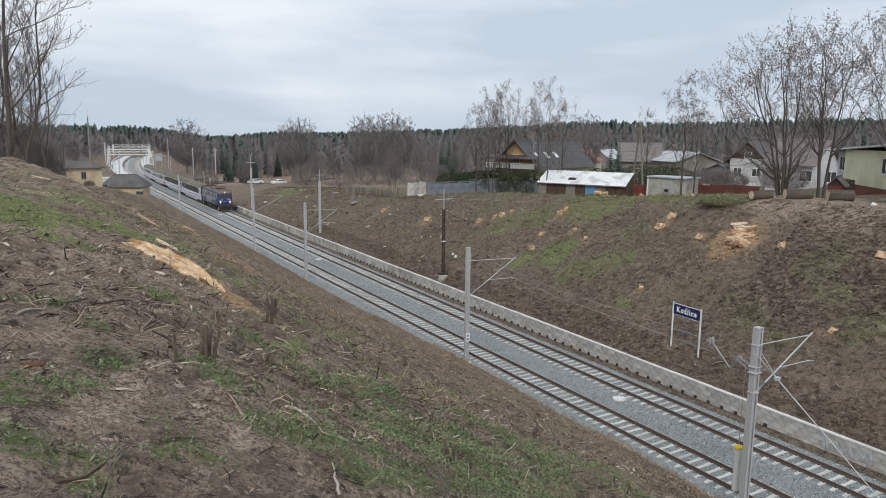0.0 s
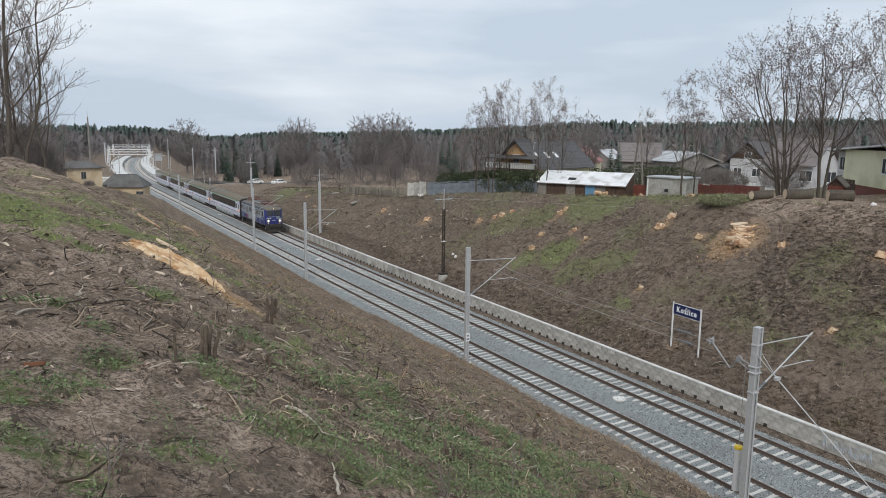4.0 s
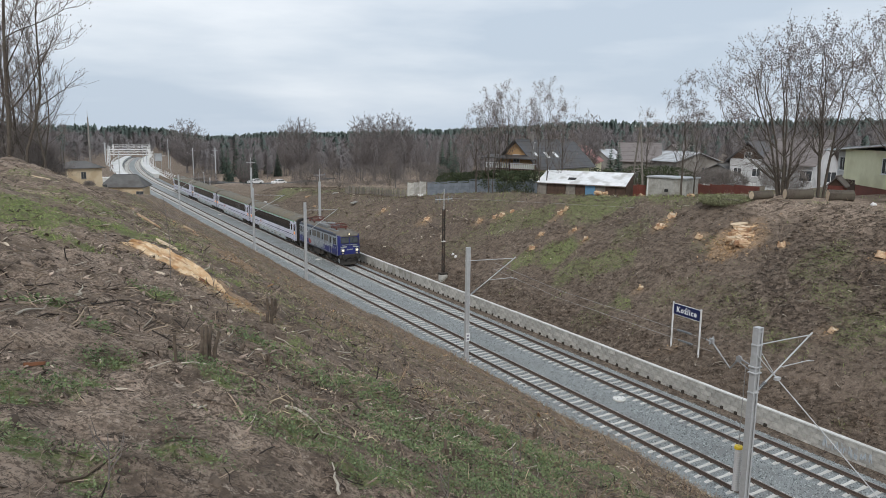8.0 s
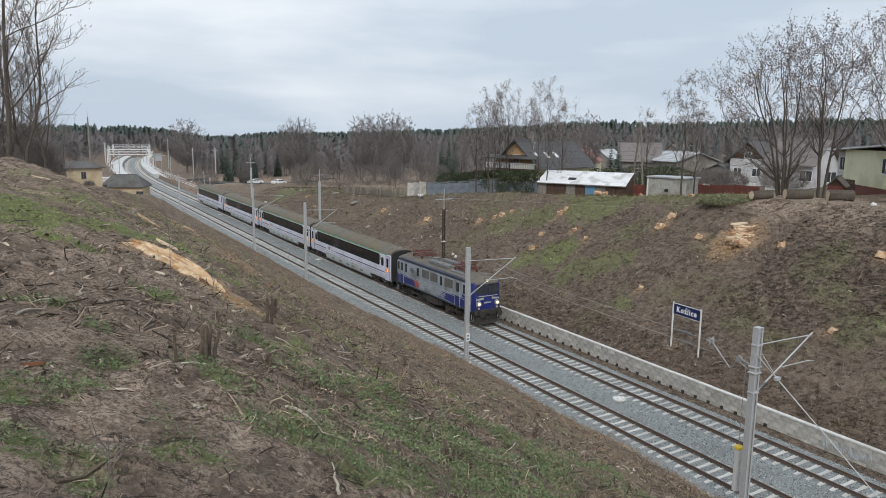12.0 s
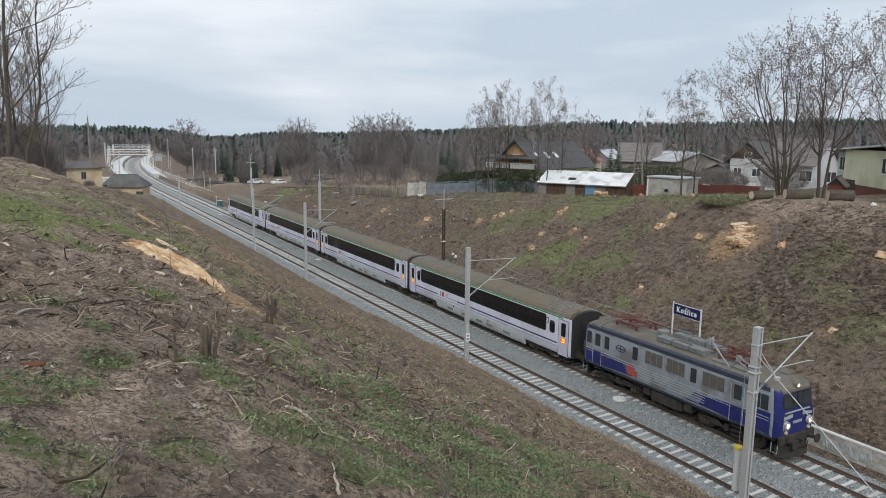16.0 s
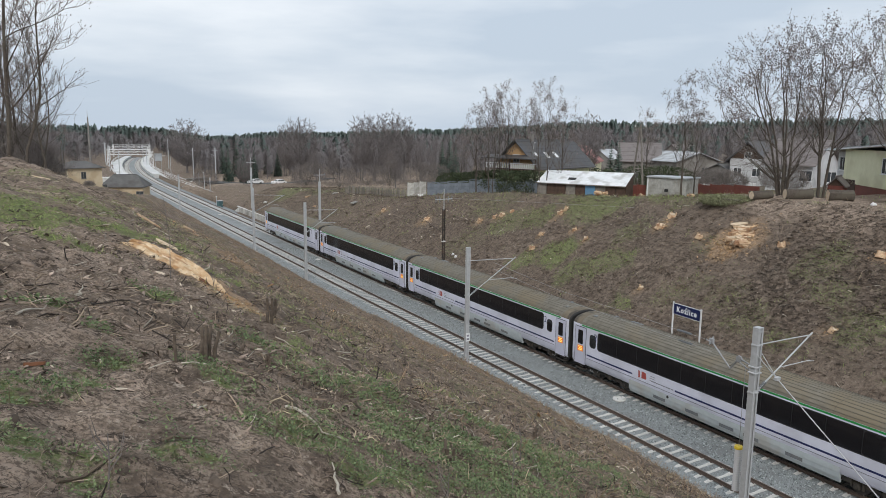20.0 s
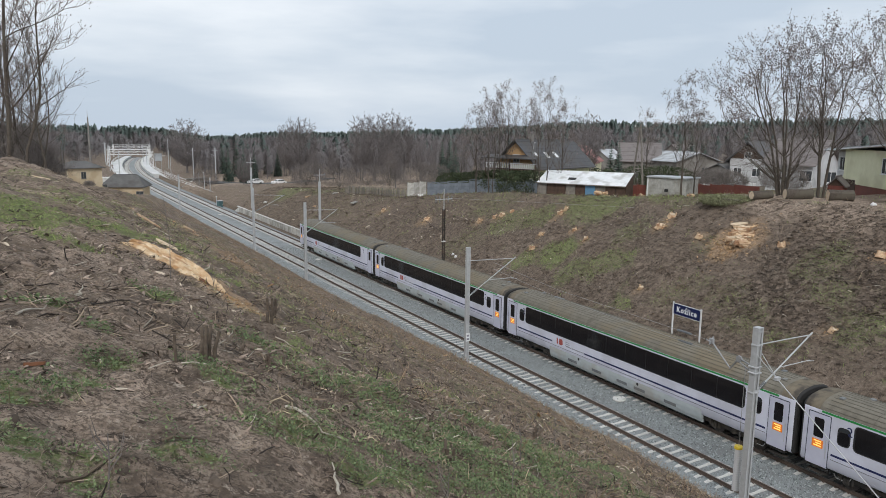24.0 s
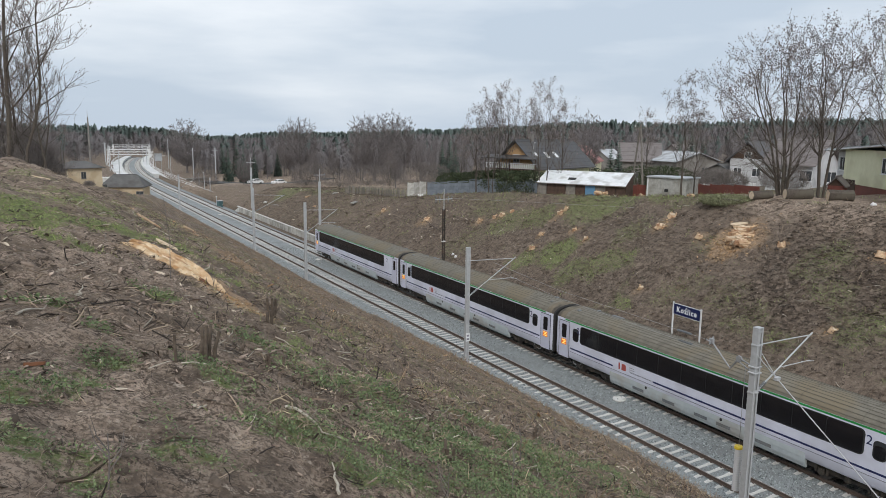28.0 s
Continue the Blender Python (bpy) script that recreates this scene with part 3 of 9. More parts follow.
def build_stones():
    rng = np.random.RandomState(5)
    n = 42000
    y = 12 + 85 * rng.rand(n) ** 1.6
    x = rng.uniform(-3.0, WALL_X - 0.1, n)
    z = np.interp(x, [-3.05, -1.75, -1.4, 1.4, 1.75, 2.28, GAP - 1.75, GAP - 1.4, GAP + 1.4, GAP + 1.75, WALL_X - 0.9, WALL_X], [-0.55, -0.26, -0.225, -0.225, -0.24, -0.28, -0.24, -0.225, -0.225, -0.27, -0.50, -0.55])
    keep = np.ones(n, bool)
    for c, y_first in ((0.0, SLEEPER_Y), (GAP, SLEEPER_Y + 0.25)):
        ph = np.abs((y - y_first + 0.3) % 0.6 - 0.3)
        keep &= ~((np.abs(x - c) < 1.32) & (ph < 0.15)) & ~(np.abs(np.abs(x - c) - 0.7535) < 0.1)
    x, y, z = x[keep], y[keep], z[keep]
    n = len(x)
    form = [(-0.5, -0.4, -0.3), (0.5, -0.35, -0.3), (0.35, 0.5, -0.3), (-0.4, 0.45, -0.3), (-0.2, -0.25, 0.45), (0.3, 0.1, 0.38), (-0.15, 0.3, 0.3)]
    faces = [(0, 1, 4), (1, 5, 4), (1, 2, 5), (2, 6, 5), (2, 3, 6), (3, 0, 4), (3, 4, 6), (4, 5, 6)]
    me = scatter_mesh("ballast_stones", STONES, np.stack([x, y, z + 0.012], -1), form, faces, rng.uniform(0.05, 0.105, n), rng.uniform(0, 6.28, n), rng.uniform(-0.6, 0.6, (n, 2)))
    tagged(new("ballast_stones", me), "loose grey crushed stones on the track bed", "gravel", kind="stuff")


build_stones()


def build_verge():
    s = Shape()
    ribbon(s, [(WALL_X - 0.95, -0.55), (WALL_X - 0.9, -0.475), (WALL_X - 0.4, -0.455), (WALL_X + 0.02, -0.43), (WALL_X + 0.02, -0.6)], -20, 143, step=3)
    return tagged(part("verge", s, EARTH), "narrow strip of brown soil along the wall foot", "verge", kind="structure")


build_verge()


# ---- train ----
COACH_WHITE = material("pale_coach_paint", (0.62, 0.63, 0.73), (0.69, 0.70, 0.80), 1.5, 0.35, 0.03, c=(0.57, 0.575, 0.655), big=0.5, fine=4)
COACH_SKIRT = material("grey_skirt_paint", (0.42, 0.465, 0.48), (0.50, 0.545, 0.555), 2, 0.5, 0.05, c=(0.42, 0.42, 0.40), big=0.7)
LETTER_GREY = material("grey_lettering_paint", (0.20, 0.20, 0.24), (0.27, 0.27, 0.31), 4, 0.5, 0.02)
DOOR_PAINT = material("door_paint", (0.50, 0.505, 0.61), (0.56, 0.565, 0.67), 1.5, 0.4, 0.03)
ROOF_GREY = material("sooty_roof_grey", (0.135, 0.122, 0.098), (0.215, 0.197, 0.160), 2.2, 0.8, 0.1, c=(0.19, 0.158, 0.108), big=0.35)
ROOF_SOOT = material("sooty_roof_end", (0.12, 0.100, 0.073), (0.20, 0.168, 0.122), 3, 0.85, 0.1, c=(0.07, 0.06, 0.05), big=1.2)
ROOF_DARK = material("roof_rib_dirt", (0.10, 0.092, 0.075), (0.15, 0.138, 0.115), 5, 0.85, 0.1)
GREEN = material("green_cant_stripe", (0.025, 0.23, 0.055), (0.035, 0.30, 0.08), 3, 0.4, 0.03)
NAVY = material("navy_stripe", (0.016, 0.022, 0.085), (0.022, 0.03, 0.11), 3, 0.4, 0.03)
DARK_GLASS = glass_material("tinted_window_band", (0.010, 0.010, 0.012), 0.05)
CAB_GLASS = glass_material("cab_glass", (0.035, 0.04, 0.045), 0.05)
RUBBER = material("black_rubber", (0.018, 0.018, 0.019), (0.035, 0.034, 0.033), 8, 0.8, 0.1)
UNDER = material("oily_underframe", (0.022, 0.021, 0.020), (0.055, 0.050, 0.045), 5, 0.8, 0.3, c=(0.07, 0.058, 0.046), big=1.4)
WHEEL = material("wheel_steel", (0.05, 0.045, 0.042), (0.10, 0.09, 0.085), 9, 0.6, 0.1, metal=0.4)
ORANGE = material("lit_orange_display", (0.40, 0.10, 0.012), (0.60, 0.17, 0.02), 14, 0.5, 0, glow=0.5)
DISPLAY_MARK = material("display_mark", (1.0, 0.50, 0.10), (1.0, 0.60, 0.16), 9, 0.5, 0, glow=1.0)
LOCO_GREY = material("silver_grey_paint", (0.215, 0.245, 0.28), (0.295, 0.325, 0.355), 1.8, 0.45, 0.06, c=(0.165, 0.17, 0.175), big=0.8)
LOCO_BLUE = material("deep_blue_paint", (0.016, 0.021, 0.125), (0.024, 0.032, 0.175), 1.8, 0.4, 0.04, c=(0.034, 0.038, 0.10), big=0.9)
LOCO_EDGE = material("dark_slate_paint", (0.034, 0.040, 0.062), (0.056, 0.066, 0.095), 3, 0.45, 0.05)
LOCO_LINE = material("light_grey_line", (0.33, 0.36, 0.385), (0.41, 0.435, 0.455), 3, 0.5, 0.03)
LOCO_ROOF = material("brown_grey_loco_roof", (0.115, 0.105, 0.088), (0.185, 0.168, 0.142), 3, 0.8, 0.1, c=(0.13, 0.11, 0.09), big=0.8)
RED_STEEL = material("red_painted_steel", (0.10, 0.030, 0.024), (0.165, 0.048, 0.038), 6, 0.6, 0.05, c=(0.13, 0.06, 0.05), big=2)
RED_LOGO = material("faded_red_marking", (0.33, 0.065, 0.055), (0.43, 0.10, 0.085), 5, 0.5, 0.02)
ROOF_BOX = material("roof_gear_grey", (0.125, 0.135, 0.145), (0.215, 0.23, 0.24), 4, 0.6, 0.1, c=(0.20, 0.20, 0.19), big=1.2)
CURTAIN = material("louvre_grey_brown", (0.085, 0.08, 0.072), (0.14, 0.13, 0.115), 4, 0.6, 0.1)
LAMP = material("lit_headlamp", (1.0, 0.82, 0.52), (1.0, 0.86, 0.60), 2, 0.3, 0, glow=1.1)
LAMP_RIM = material("lamp_rim", (0.5, 0.5, 0.5), (0.65, 0.65, 0.66), 6, 0.3, 0.02, metal=0.6)
CREAM = material("cream_marker_lens", (0.45, 0.40, 0.28), (0.6, 0.55, 0.4), 6, 0.4, 0.02)


def letters(text, size, depth=0.004, bold=0.0):
    """A Shape of upright writing in the x-z plane, centred, facing -y."""
    cu = bpy.data.curves.new("writing", "FONT")
    cu.body, cu.size, cu.align_x, cu.align_y, cu.extrude, cu.resolution_u, cu.offset, cu.space_character = text, size, "CENTER", "CENTER", depth, 3, bold, 1.0 + 12 * bold
    ob = bpy.data.objects.new("writing", cu)
    me = ob.to_mesh()
    s = Shape()
    s.add([(v.co.x, -v.co.z, v.co.y) for v in me.vertices], [tuple(p.vertices) for p in me.polygons])
    ob.to_mesh_clear()
    bpy.data.objects.remove(ob)
    bpy.data.curves.remove(cu)
    return s


def turned(shape, m):
    shape.v = [tuple(m @ Vector(p)) for p in shape.v]
    return shape


def rounded(y0, y1, z0, z1, r, n=4):
    out = []
    for cy, cz, a0 in ((y1 - r, z1 - r, 0), (y0 + r, z1 - r, 90), (y0 + r, z0 + r, 180), (y1 - r, z0 + r, 270)):
        for i in range(n + 1):
            a = radians(a0 + 90 * i / n)
            out.append((cy + r * math.cos(a), cz + r * math.sin(a)))
    return out


def side_slab(x, side, outline, depth):
    """An outline (y, z) lying on the vehicle's side, depth proud of it."""
    return Shape().slab(outline, "x", side * (x - 0.03), side * (x + depth))


def coach_section(y, inset=0.0, low=0.0):
    """Cross-section of a coach body, with a narrower, lower end."""
    w = 1.41 - inset
    pts = [(w - 0.10, 0.80), (w, 0.92), (w, 1.5), (w, 2.1), (w, 3.36), (w - 0.01, 3.50), (w - 0.10, 3.68), (w - 0.30, 3.86), (w - 0.62, 3.99), (w - 1.0, 4.06), (0, 4.09)]
    pts = [(px, pz - (low * max(0, pz - 3.4))) for px, pz in pts]
    full = pts + [(-px, pz) for px, pz in reversed(pts[:-1])]
    return [(px, y, pz) for px, pz in full]


COACH_LEN = 24.1


def wheelset(parent, y, r=0.46, name="wheelset"):
    s = Shape()
    s.tube((-0.85, 0, 0), (0.85, 0, 0), 0.08, n=10)
    for side in (-1, 1):
        s.tube((side * 0.69, 0, 0), (side * 0.72, 0, 0), r + 0.03, n=24)
        s.tube((side * 0.72, 0, 0), (side * 0.83, 0, 0), r, r - 0.006, n=24)
        s.tube((side * 0.83, 0, 0), (side * 0.86, 0, 0), r * 0.72, r * 0.5, n=16)
        for k in range(4):
            a = k * math.pi / 2
            s.tube((side * 0.84, 0.30 * math.cos(a), 0.30 * math.sin(a)), (side * 0.865, 0.30 * math.cos(a), 0.30 * math.sin(a)), 0.05, n=6)
    return part(name, s, WHEEL, parent, m=pose(0, y, r))


def bogie(parent, y, base=2.5, heavy=False):
    b = part("bogie", Shape(), UNDER, parent)
    s = Shape()
    for side in (-1, 1):
        x = side * (1.02 if not heavy else 1.06)
        s.slab([(y - base / 2 - 0.45, 0.55), (y - base / 2 - 0.45, 0.72), (y - 0.55, 0.80), (y - 0.35, 0.62), (y + 0.35, 0.62), (y + 0.55, 0.80), (y + base / 2 + 0.45, 0.72), (y + base / 2 + 0.45, 0.55), (y + 0.5, 0.46), (y - 0.5, 0.46)], "x", x - 0.07, x + 0.07)
        for d in (-base / 2, base / 2):
            s.box(x - 0.02, x + side * 0.20, y + d - 0.15, y + d + 0.15, 0.32, 0.62, 0.03)
            s.tube((x + side * 0.20, y + d, 0.47), (x + side * 0.25, y + d, 0.47), 0.11, n=10)
            for e in (-0.27, 0.27):
                s.tube((x + side * 0.08, y + d + e, 0.36), (x + side * 0.08, y + d + e, 0.68), 0.07, n=8)
        s.tube((x + side * 0.05, y, 0.45), (x + side * 0.05, y, 0.85), 0.16, n=10)
    s.box(-1.0, 1.0, y - 0.3, y + 0.3, 0.5, 0.8, 0.04)
    b.data = s.mesh("bogie", UNDER)
    return b


def buffers(parent, y, d, shrink=1.0):
    for x in (-0.875, 0.875):
        s = Shape()
        s.box(x - 0.16, x + 0.16, y - 0.02, y + 0.02, 0.90, 1.22, 0.01)
        s.tube((x, y, 1.06), (x, y + d * 0.36 * shrink, 1.06), 0.12, 0.10, n=12)
        s.tube((x, y + d * 0.30 * shrink, 1.06), (x, y + d * 0.50 * shrink, 1.06), 0.075, n=10)
        s.tube((x, y + d * 0.50 * shrink, 1.06), (x, y + d * 0.54 * shrink, 1.06), 0.25, 0.24, n=18)
        part("buffer", s, UNDER, parent)
    s = Shape()
    s.box(-0.06, 0.06, min(y, y + d * 0.35), max(y, y + d * 0.35), 0.98, 1.10, 0.02)
    s.line([(0, y + d * 0.35, 1.04), (0, y + d * 0.42, 0.85), (0, y + d * 0.30, 0.62), (0, y + d * 0.18, 0.60)], 0.035)
    part("coupling", s, UNDER, parent)


def build_coach(rear_coach=False):
    t = thing("passenger_coach", "pale grey coach with black window band and green stripe", "railway coach", group="coaches of the train")
    n = COACH_LEN
    sec = [(-0.06, 0.08, 0.20), (0.04, 0.03, 0.08), (0.30, 0.005, 0.02), (0.8, 0, 0)]
    s = Shape()
    ends = [coach_section(y, i, lo) for y, i, lo in sec] + [coach_section(n - y, i, lo) for y, i, lo in reversed(sec)]
    s.loft(ends)
    # faces above the cant rail take the roof paint
    def paint(f):
        y, z = np.mean([s.v[i][1] for i in f]), np.mean([s.v[i][2] for i in f])
        if len(f) > 4 or min(y, n - y) < 0.0:
            return 2
        return (3 if min(y, n - y) < 0.7 else 1) if z > 3.52 else 0
    s.k = [paint(f) for f in s.f]
    part("body", s, [COACH_WHITE, ROOF_GREY, RUBBER, ROOF_SOOT], t, smooth=True)
    # roof ribs
    ribs = Shape()
    for px, pz in ((1.34, 3.64), (1.18, 3.81), (0.95, 3.945), (0.7, 4.018), (0.42, 4.07), (0.14, 4.087)):
        for sx in (-1, 1):
            ribs.box(sx * px - 0.012, sx * px + 0.012, 1.0, n - 1.0, pz - 0.012, pz + 0.008)
    part("roof_ribs", ribs, ROOF_DARK, t, "dark lengthwise seams of the roof")
    for y in np.arange(3.0, n - 2, 2.98):
        pts = [(1.40, 3.56), (1.31, 3.70), (1.11, 3.875), (0.79, 4.005), (0.41, 4.075), (0, 4.1), (-0.41, 4.075), (-0.79, 4.005), (-1.11, 3.875), (-1.31, 3.70), (-1.40, 3.56)]
        part("roof_seam", Shape().line([(a, y, b) for a, b in pts], 0.009, 4), ROOF_DARK, t)
    random.seed(7)
    for y in (1.25, 2.0, n - 1.3, n - 2.1, n - 3.6, n - 3.95, n - 4.3):
        x = -0.55 if y in (1.25, n - 1.3) else 0.5
        z = 4.02 if x < 0 else 4.04
        part("roof_vent", Shape().box(x - 0.13, x + 0.13, y - 0.11, y + 0.11, z - 0.03, z + 0.07, 0.02), ROOF_BOX, t)
    for side in (-1, 1):
        # green line, navy stripe in two lengths, lower edge line
        part("green_stripe", side_slab(1.41, side, [(0.9, 3.395), (n - 0.9, 3.395), (n - 0.9, 3.49), (0.9, 3.49)], 0.004), GREEN, t)
        cut = n - 6.35
        part("navy_stripe", side_slab(1.41, side, [(1.5, 1.50), (cut - 2.65, 1.50), (cut - 2.65, 1.60), (1.5, 1.60)], 0.004), NAVY, t)
        part("navy_stripe", side_slab(1.41, side, [(cut + 0.7, 1.50), (n - 1.5, 1.50), (n - 1.5, 1.60), (cut + 0.7, 1.60)], 0.004), NAVY, t)
        part("lower_line", side_slab(1.41, side, [(1.5, 1.30), (n - 1.5, 1.30), (n - 1.5, 1.335), (1.5, 1.335)], 0.006), LETTER_GREY, t)
        # red block marking and two grey lines of lettering as bars
        lg = part("red_marking", side_slab(1.41, side, [(cut - 0.06, 1.50), (cut - 0.40, 1.50), (cut - 0.46, 1.60), (cut - 0.42, 1.84), (cut - 0.34, 1.92), (cut - 0.06, 1.92)], 0.004), RED_LOGO, t)
        part("red_marking", side_slab(1.41, side, [(cut + 0.06, 1.50), (cut + 0.19, 1.50), (cut + 0.22, 1.92), (cut + 0.09, 1.92)], 0.004), RED_LOGO, t)
        bars = Shape()
        for k in range(3):
            bars.slab([(cut - 1.2 + 0.04 * k, 1.56 + k * 0.13), (cut - 0.7, 1.56 + k * 0.13), (cut - 0.7, 1.60 + k * 0.13), (cut - 1.2 + 0.04 * k, 1.60 + k * 0.13)], "x", side * 1.40, side * 1.413)
        for k in range(9):
            y = cut - 2.5 + k * 0.19
            bars.slab([(y, 1.52), (y + 0.15, 1.52), (y + 0.15, 1.59), (y, 1.59)], "x", side * 1.40, side * 1.413)
        tagged(part("lettering_bars", bars, LETTER_GREY, t, "small grey unreadable lettering"), kind="stuff")
        # long window band, made of panes in one dark strip
        y0, y1 = (2.75, n - 2.45)
        if rear_coach:
            y0, y1 = 3.3, n - 1.6
        band = part("window_band", side_slab(1.41, side, rounded(y0, y1, 2.10, 3.32, 0.22), 0.008), RUBBER, t, "long black glazed window strip")
        k = 11
        for i in range(k):
            a, b = y0 + 0.07 + (y1 - y0 - 0.14) * i / k, y0 + 0.07 + (y1 - y0 - 0.14) * (i + 1) / k
            part("pane", side_slab(1.41, side, rounded(a + 0.012, b - 0.012, 2.15, 3.27, 0.16 if i in (0, k - 1) else 0.03), 0.012), DARK_GLASS, band)
        # end windows and class figures
        for yc, fig in ((2.08, True), (n - 2.02, True)):
            if rear_coach:
                continue
            w = part("end_window", side_slab(1.41, side, rounded(yc - 0.30, yc + 0.30, 2.14, 3.02, 0.2), 0.010), RUBBER, t)
            part("pane", side_slab(1.41, side, rounded(yc - 0.25, yc + 0.25, 2.19, 2.80, 0.17), 0.014), DARK_GLASS, w)
            part("top_light", side_slab(1.41, side, rounded(yc - 0.25, yc + 0.25, 2.83, 2.97, 0.06), 0.014), CAB_GLASS, w)
        for yc in (2.56, n - 2.26):
            two = letters("2", 0.62)
            turned(two, pose(side * 1.417, yc, 2.90, 0, 0, 90 * side))
            part("class_figure", two, NAVY, t, "dark class numeral 2")
        # doors at both ends
        for ya, yb, lit in ((0.32, 1.36, True), (n - 1.36, n - 0.32, True)):
            d = part("door", side_slab(1.405, side, [(ya, 0.80), (yb, 0.80), (yb, 3.30), (ya, 3.30)], 0.024), DOOR_PAINT, t)
            part("door_frame", Shape().slab([(ya - 0.03, 0.84), (ya, 0.84), (ya, 3.32), (ya - 0.03, 3.32)], "x", side * 1.39, side * 1.428)
                 .slab([(yb, 0.84), (yb + 0.03, 0.84), (yb + 0.03, 3.32), (yb, 3.32)], "x", side * 1.39, side * 1.428)
                 .slab([(ya, 3.30), (yb, 3.30), (yb, 3.34), (ya, 3.34)], "x", side * 1.39, side * 1.428), LOCO_EDGE, d)
            yc = (ya + yb) / 2
            part("door_window", side_slab(1.405, side, rounded(yc - 0.24, yc + 0.24, 2.16, 3.10, 0.07), 0.026), DARK_GLASS, d)
            if not (rear_coach and ya < 5):
                disp = part("door_display", side_slab(1.405, side, rounded(yc - 0.27, yc + 0.27, 1.66, 2.06, 0.03), 0.028), ORANGE, d, "bright orange lit display")
                mk = Shape()
                for k in range(3):
                    mk.slab([(yc - 0.18, 1.73 + k * 0.11), (yc + 0.18 - 0.09 * (k % 2), 1.73 + k * 0.11), (yc + 0.18 - 0.09 * (k % 2), 1.78 + k * 0.11), (yc - 0.18, 1.78 + k * 0.11)], "x", side * 1.42, side * 1.436)
                tagged(part("door_notice", mk, DISPLAY_MARK, d))
            part("door_handle", Shape().tube((side * 1.44, ya + 0.10, 1.25), (side * 1.44, ya + 0.10, 2.2), 0.018, n=6), ZINC, d)
            st = Shape()
            for z in (0.42, 0.68):
                st.box(side * 1.05, side * 1.38, ya + 0.05, yb - 0.05, z, z + 0.03)
            st.box(side * 1.05, side * 1.08, ya + 0.05, ya + 0.09, 0.42, 0.86)
            st.box(side * 1.05, side * 1.08, yb - 0.09, yb - 0.05, 0.42, 0.86)
            part("steps", st, UNDER, t)
        # underfloor skirt between the bogies, with hatches
        sk = Shape()
        sk.loft([[(side * 1.395, y, 0.86), (side * 1.37, y, 0.60), (side * 1.27, y, 0.36), (side * 1.15, y, 0.36), (side * 1.2, y, 0.84)] for y in (5.4, 18.7)])
        part("skirt", sk, COACH_SKIRT, t, "pale grey underfloor skirt")
        part("lower_panel", side_slab(1.41, side, [(5.4, 0.87), (18.7, 0.87), (18.7, 1.14), (5.4, 1.14)], 0.005), COACH_SKIRT, t)
        for y in (7.2, 9.6, 11.1, 13.4, 15.8):
            hat = Shape().loft([[(side * 1.396, yy, 0.80), (side * 1.379, yy, 0.62), (side * 1.35, yy, 0.62), (side * 1.37, yy, 0.80)] for yy in (y, y + 0.9)])
            part("hatch", hat, ROOF_BOX, t)
        part("vent_hole", Shape().tube((side * 1.40, 10.2, 1.02), (side * 1.418, 10.2, 1.02), 0.09, n=12), RUBBER, t)
        part("vent_hole", Shape().tube((side * 1.40, 15.6, 1.02), (side * 1.418, 15.6, 1.02), 0.09, n=12), RUBBER, t)
        part("pipe_rail", Shape().line([(side * 1.15, 1.6, 0.62), (side * 1.15, 1.7, 0.45), (side * 1.15, 2.3, 0.45), (side * 1.15, 2.4, 0.70)], 0.02), ZINC, t)
        part("pipe_rail", Shape().line([(side * 1.15, n - 1.6, 0.62), (side * 1.15, n - 1.7, 0.45), (side * 1.15, n - 2.3, 0.45), (side * 1.15, n - 2.4, 0.70)], 0.02), ZINC, t)
    u = Shape()
    u.box(-1.28, 1.28, 0.35, n - 0.35, 0.78, 0.90)
    u.box(-0.9, 0.9, 5.8, 18.4, 0.35, 0.8, 0.05)
    u.box(-1.2, 1.2, 4.9, 5.5, 0.50, 0.8, 0.03).box(-1.2, 1.2, 18.8, 19.4, 0.50, 0.8, 0.03)
    part("underframe", u, UNDER, t)
    # ends: dark end wall with gangway bellows
    for y, d in ((0.0, -1), (n, 1)):
        part("end_wall", Shape().slab([(-1.14, 0.9), (1.14, 0.9), (1.16, 3.3), (0.9, 3.62), (0.4, 3.76), (-0.4, 3.76), (-0.9, 3.62), (-1.16, 3.3)], "y", y + d * 0.05, y + d * 0.075), RUBBER, t, "blackened end wall")
        g = Shape()
        for k in range(3):
            w = 0.62 if k % 2 == 0 else 0.56
            g.slab([(-w, 1.15), (w, 1.15), (w, 3.15), (w - 0.12, 3.3), (-w + 0.12, 3.3), (-w, 3.15)], "y", y + d * (0.015 + 0.055 * k), y + d * (0.07 + 0.055 * k))
        part("gangway", g, RUBBER, t)
        buffers(t, y, d * 0.36, 1.0)
    for yb in (3.45, n - 3.45):
        bogie(t, yb)
        for d in (-1.25, 1.25):
            wheelset(t, yb + d)
    return t


LOCO_LEN = 14.7


def loco_section(y, inset=0.0, top=0.0, low=1.18):
    w = 1.50 - inset
    pts = [(w - 0.04, low), (w, 1.30), (w, 2.2), (w - 0.02, 3.60), (w - 0.06, 3.72), (w - 0.17, 3.82), (w - 0.5, 3.93), (w - 1.0, 4.0), (0, 4.02)]
    pts = [(px, pz - top * max(0, (pz - 3.3) / 0.7)) for px, pz in pts]
    full = pts + [(-px, pz) for px, pz in reversed(pts[:-1])]
    return [(px, y, pz) for px, pz in full]


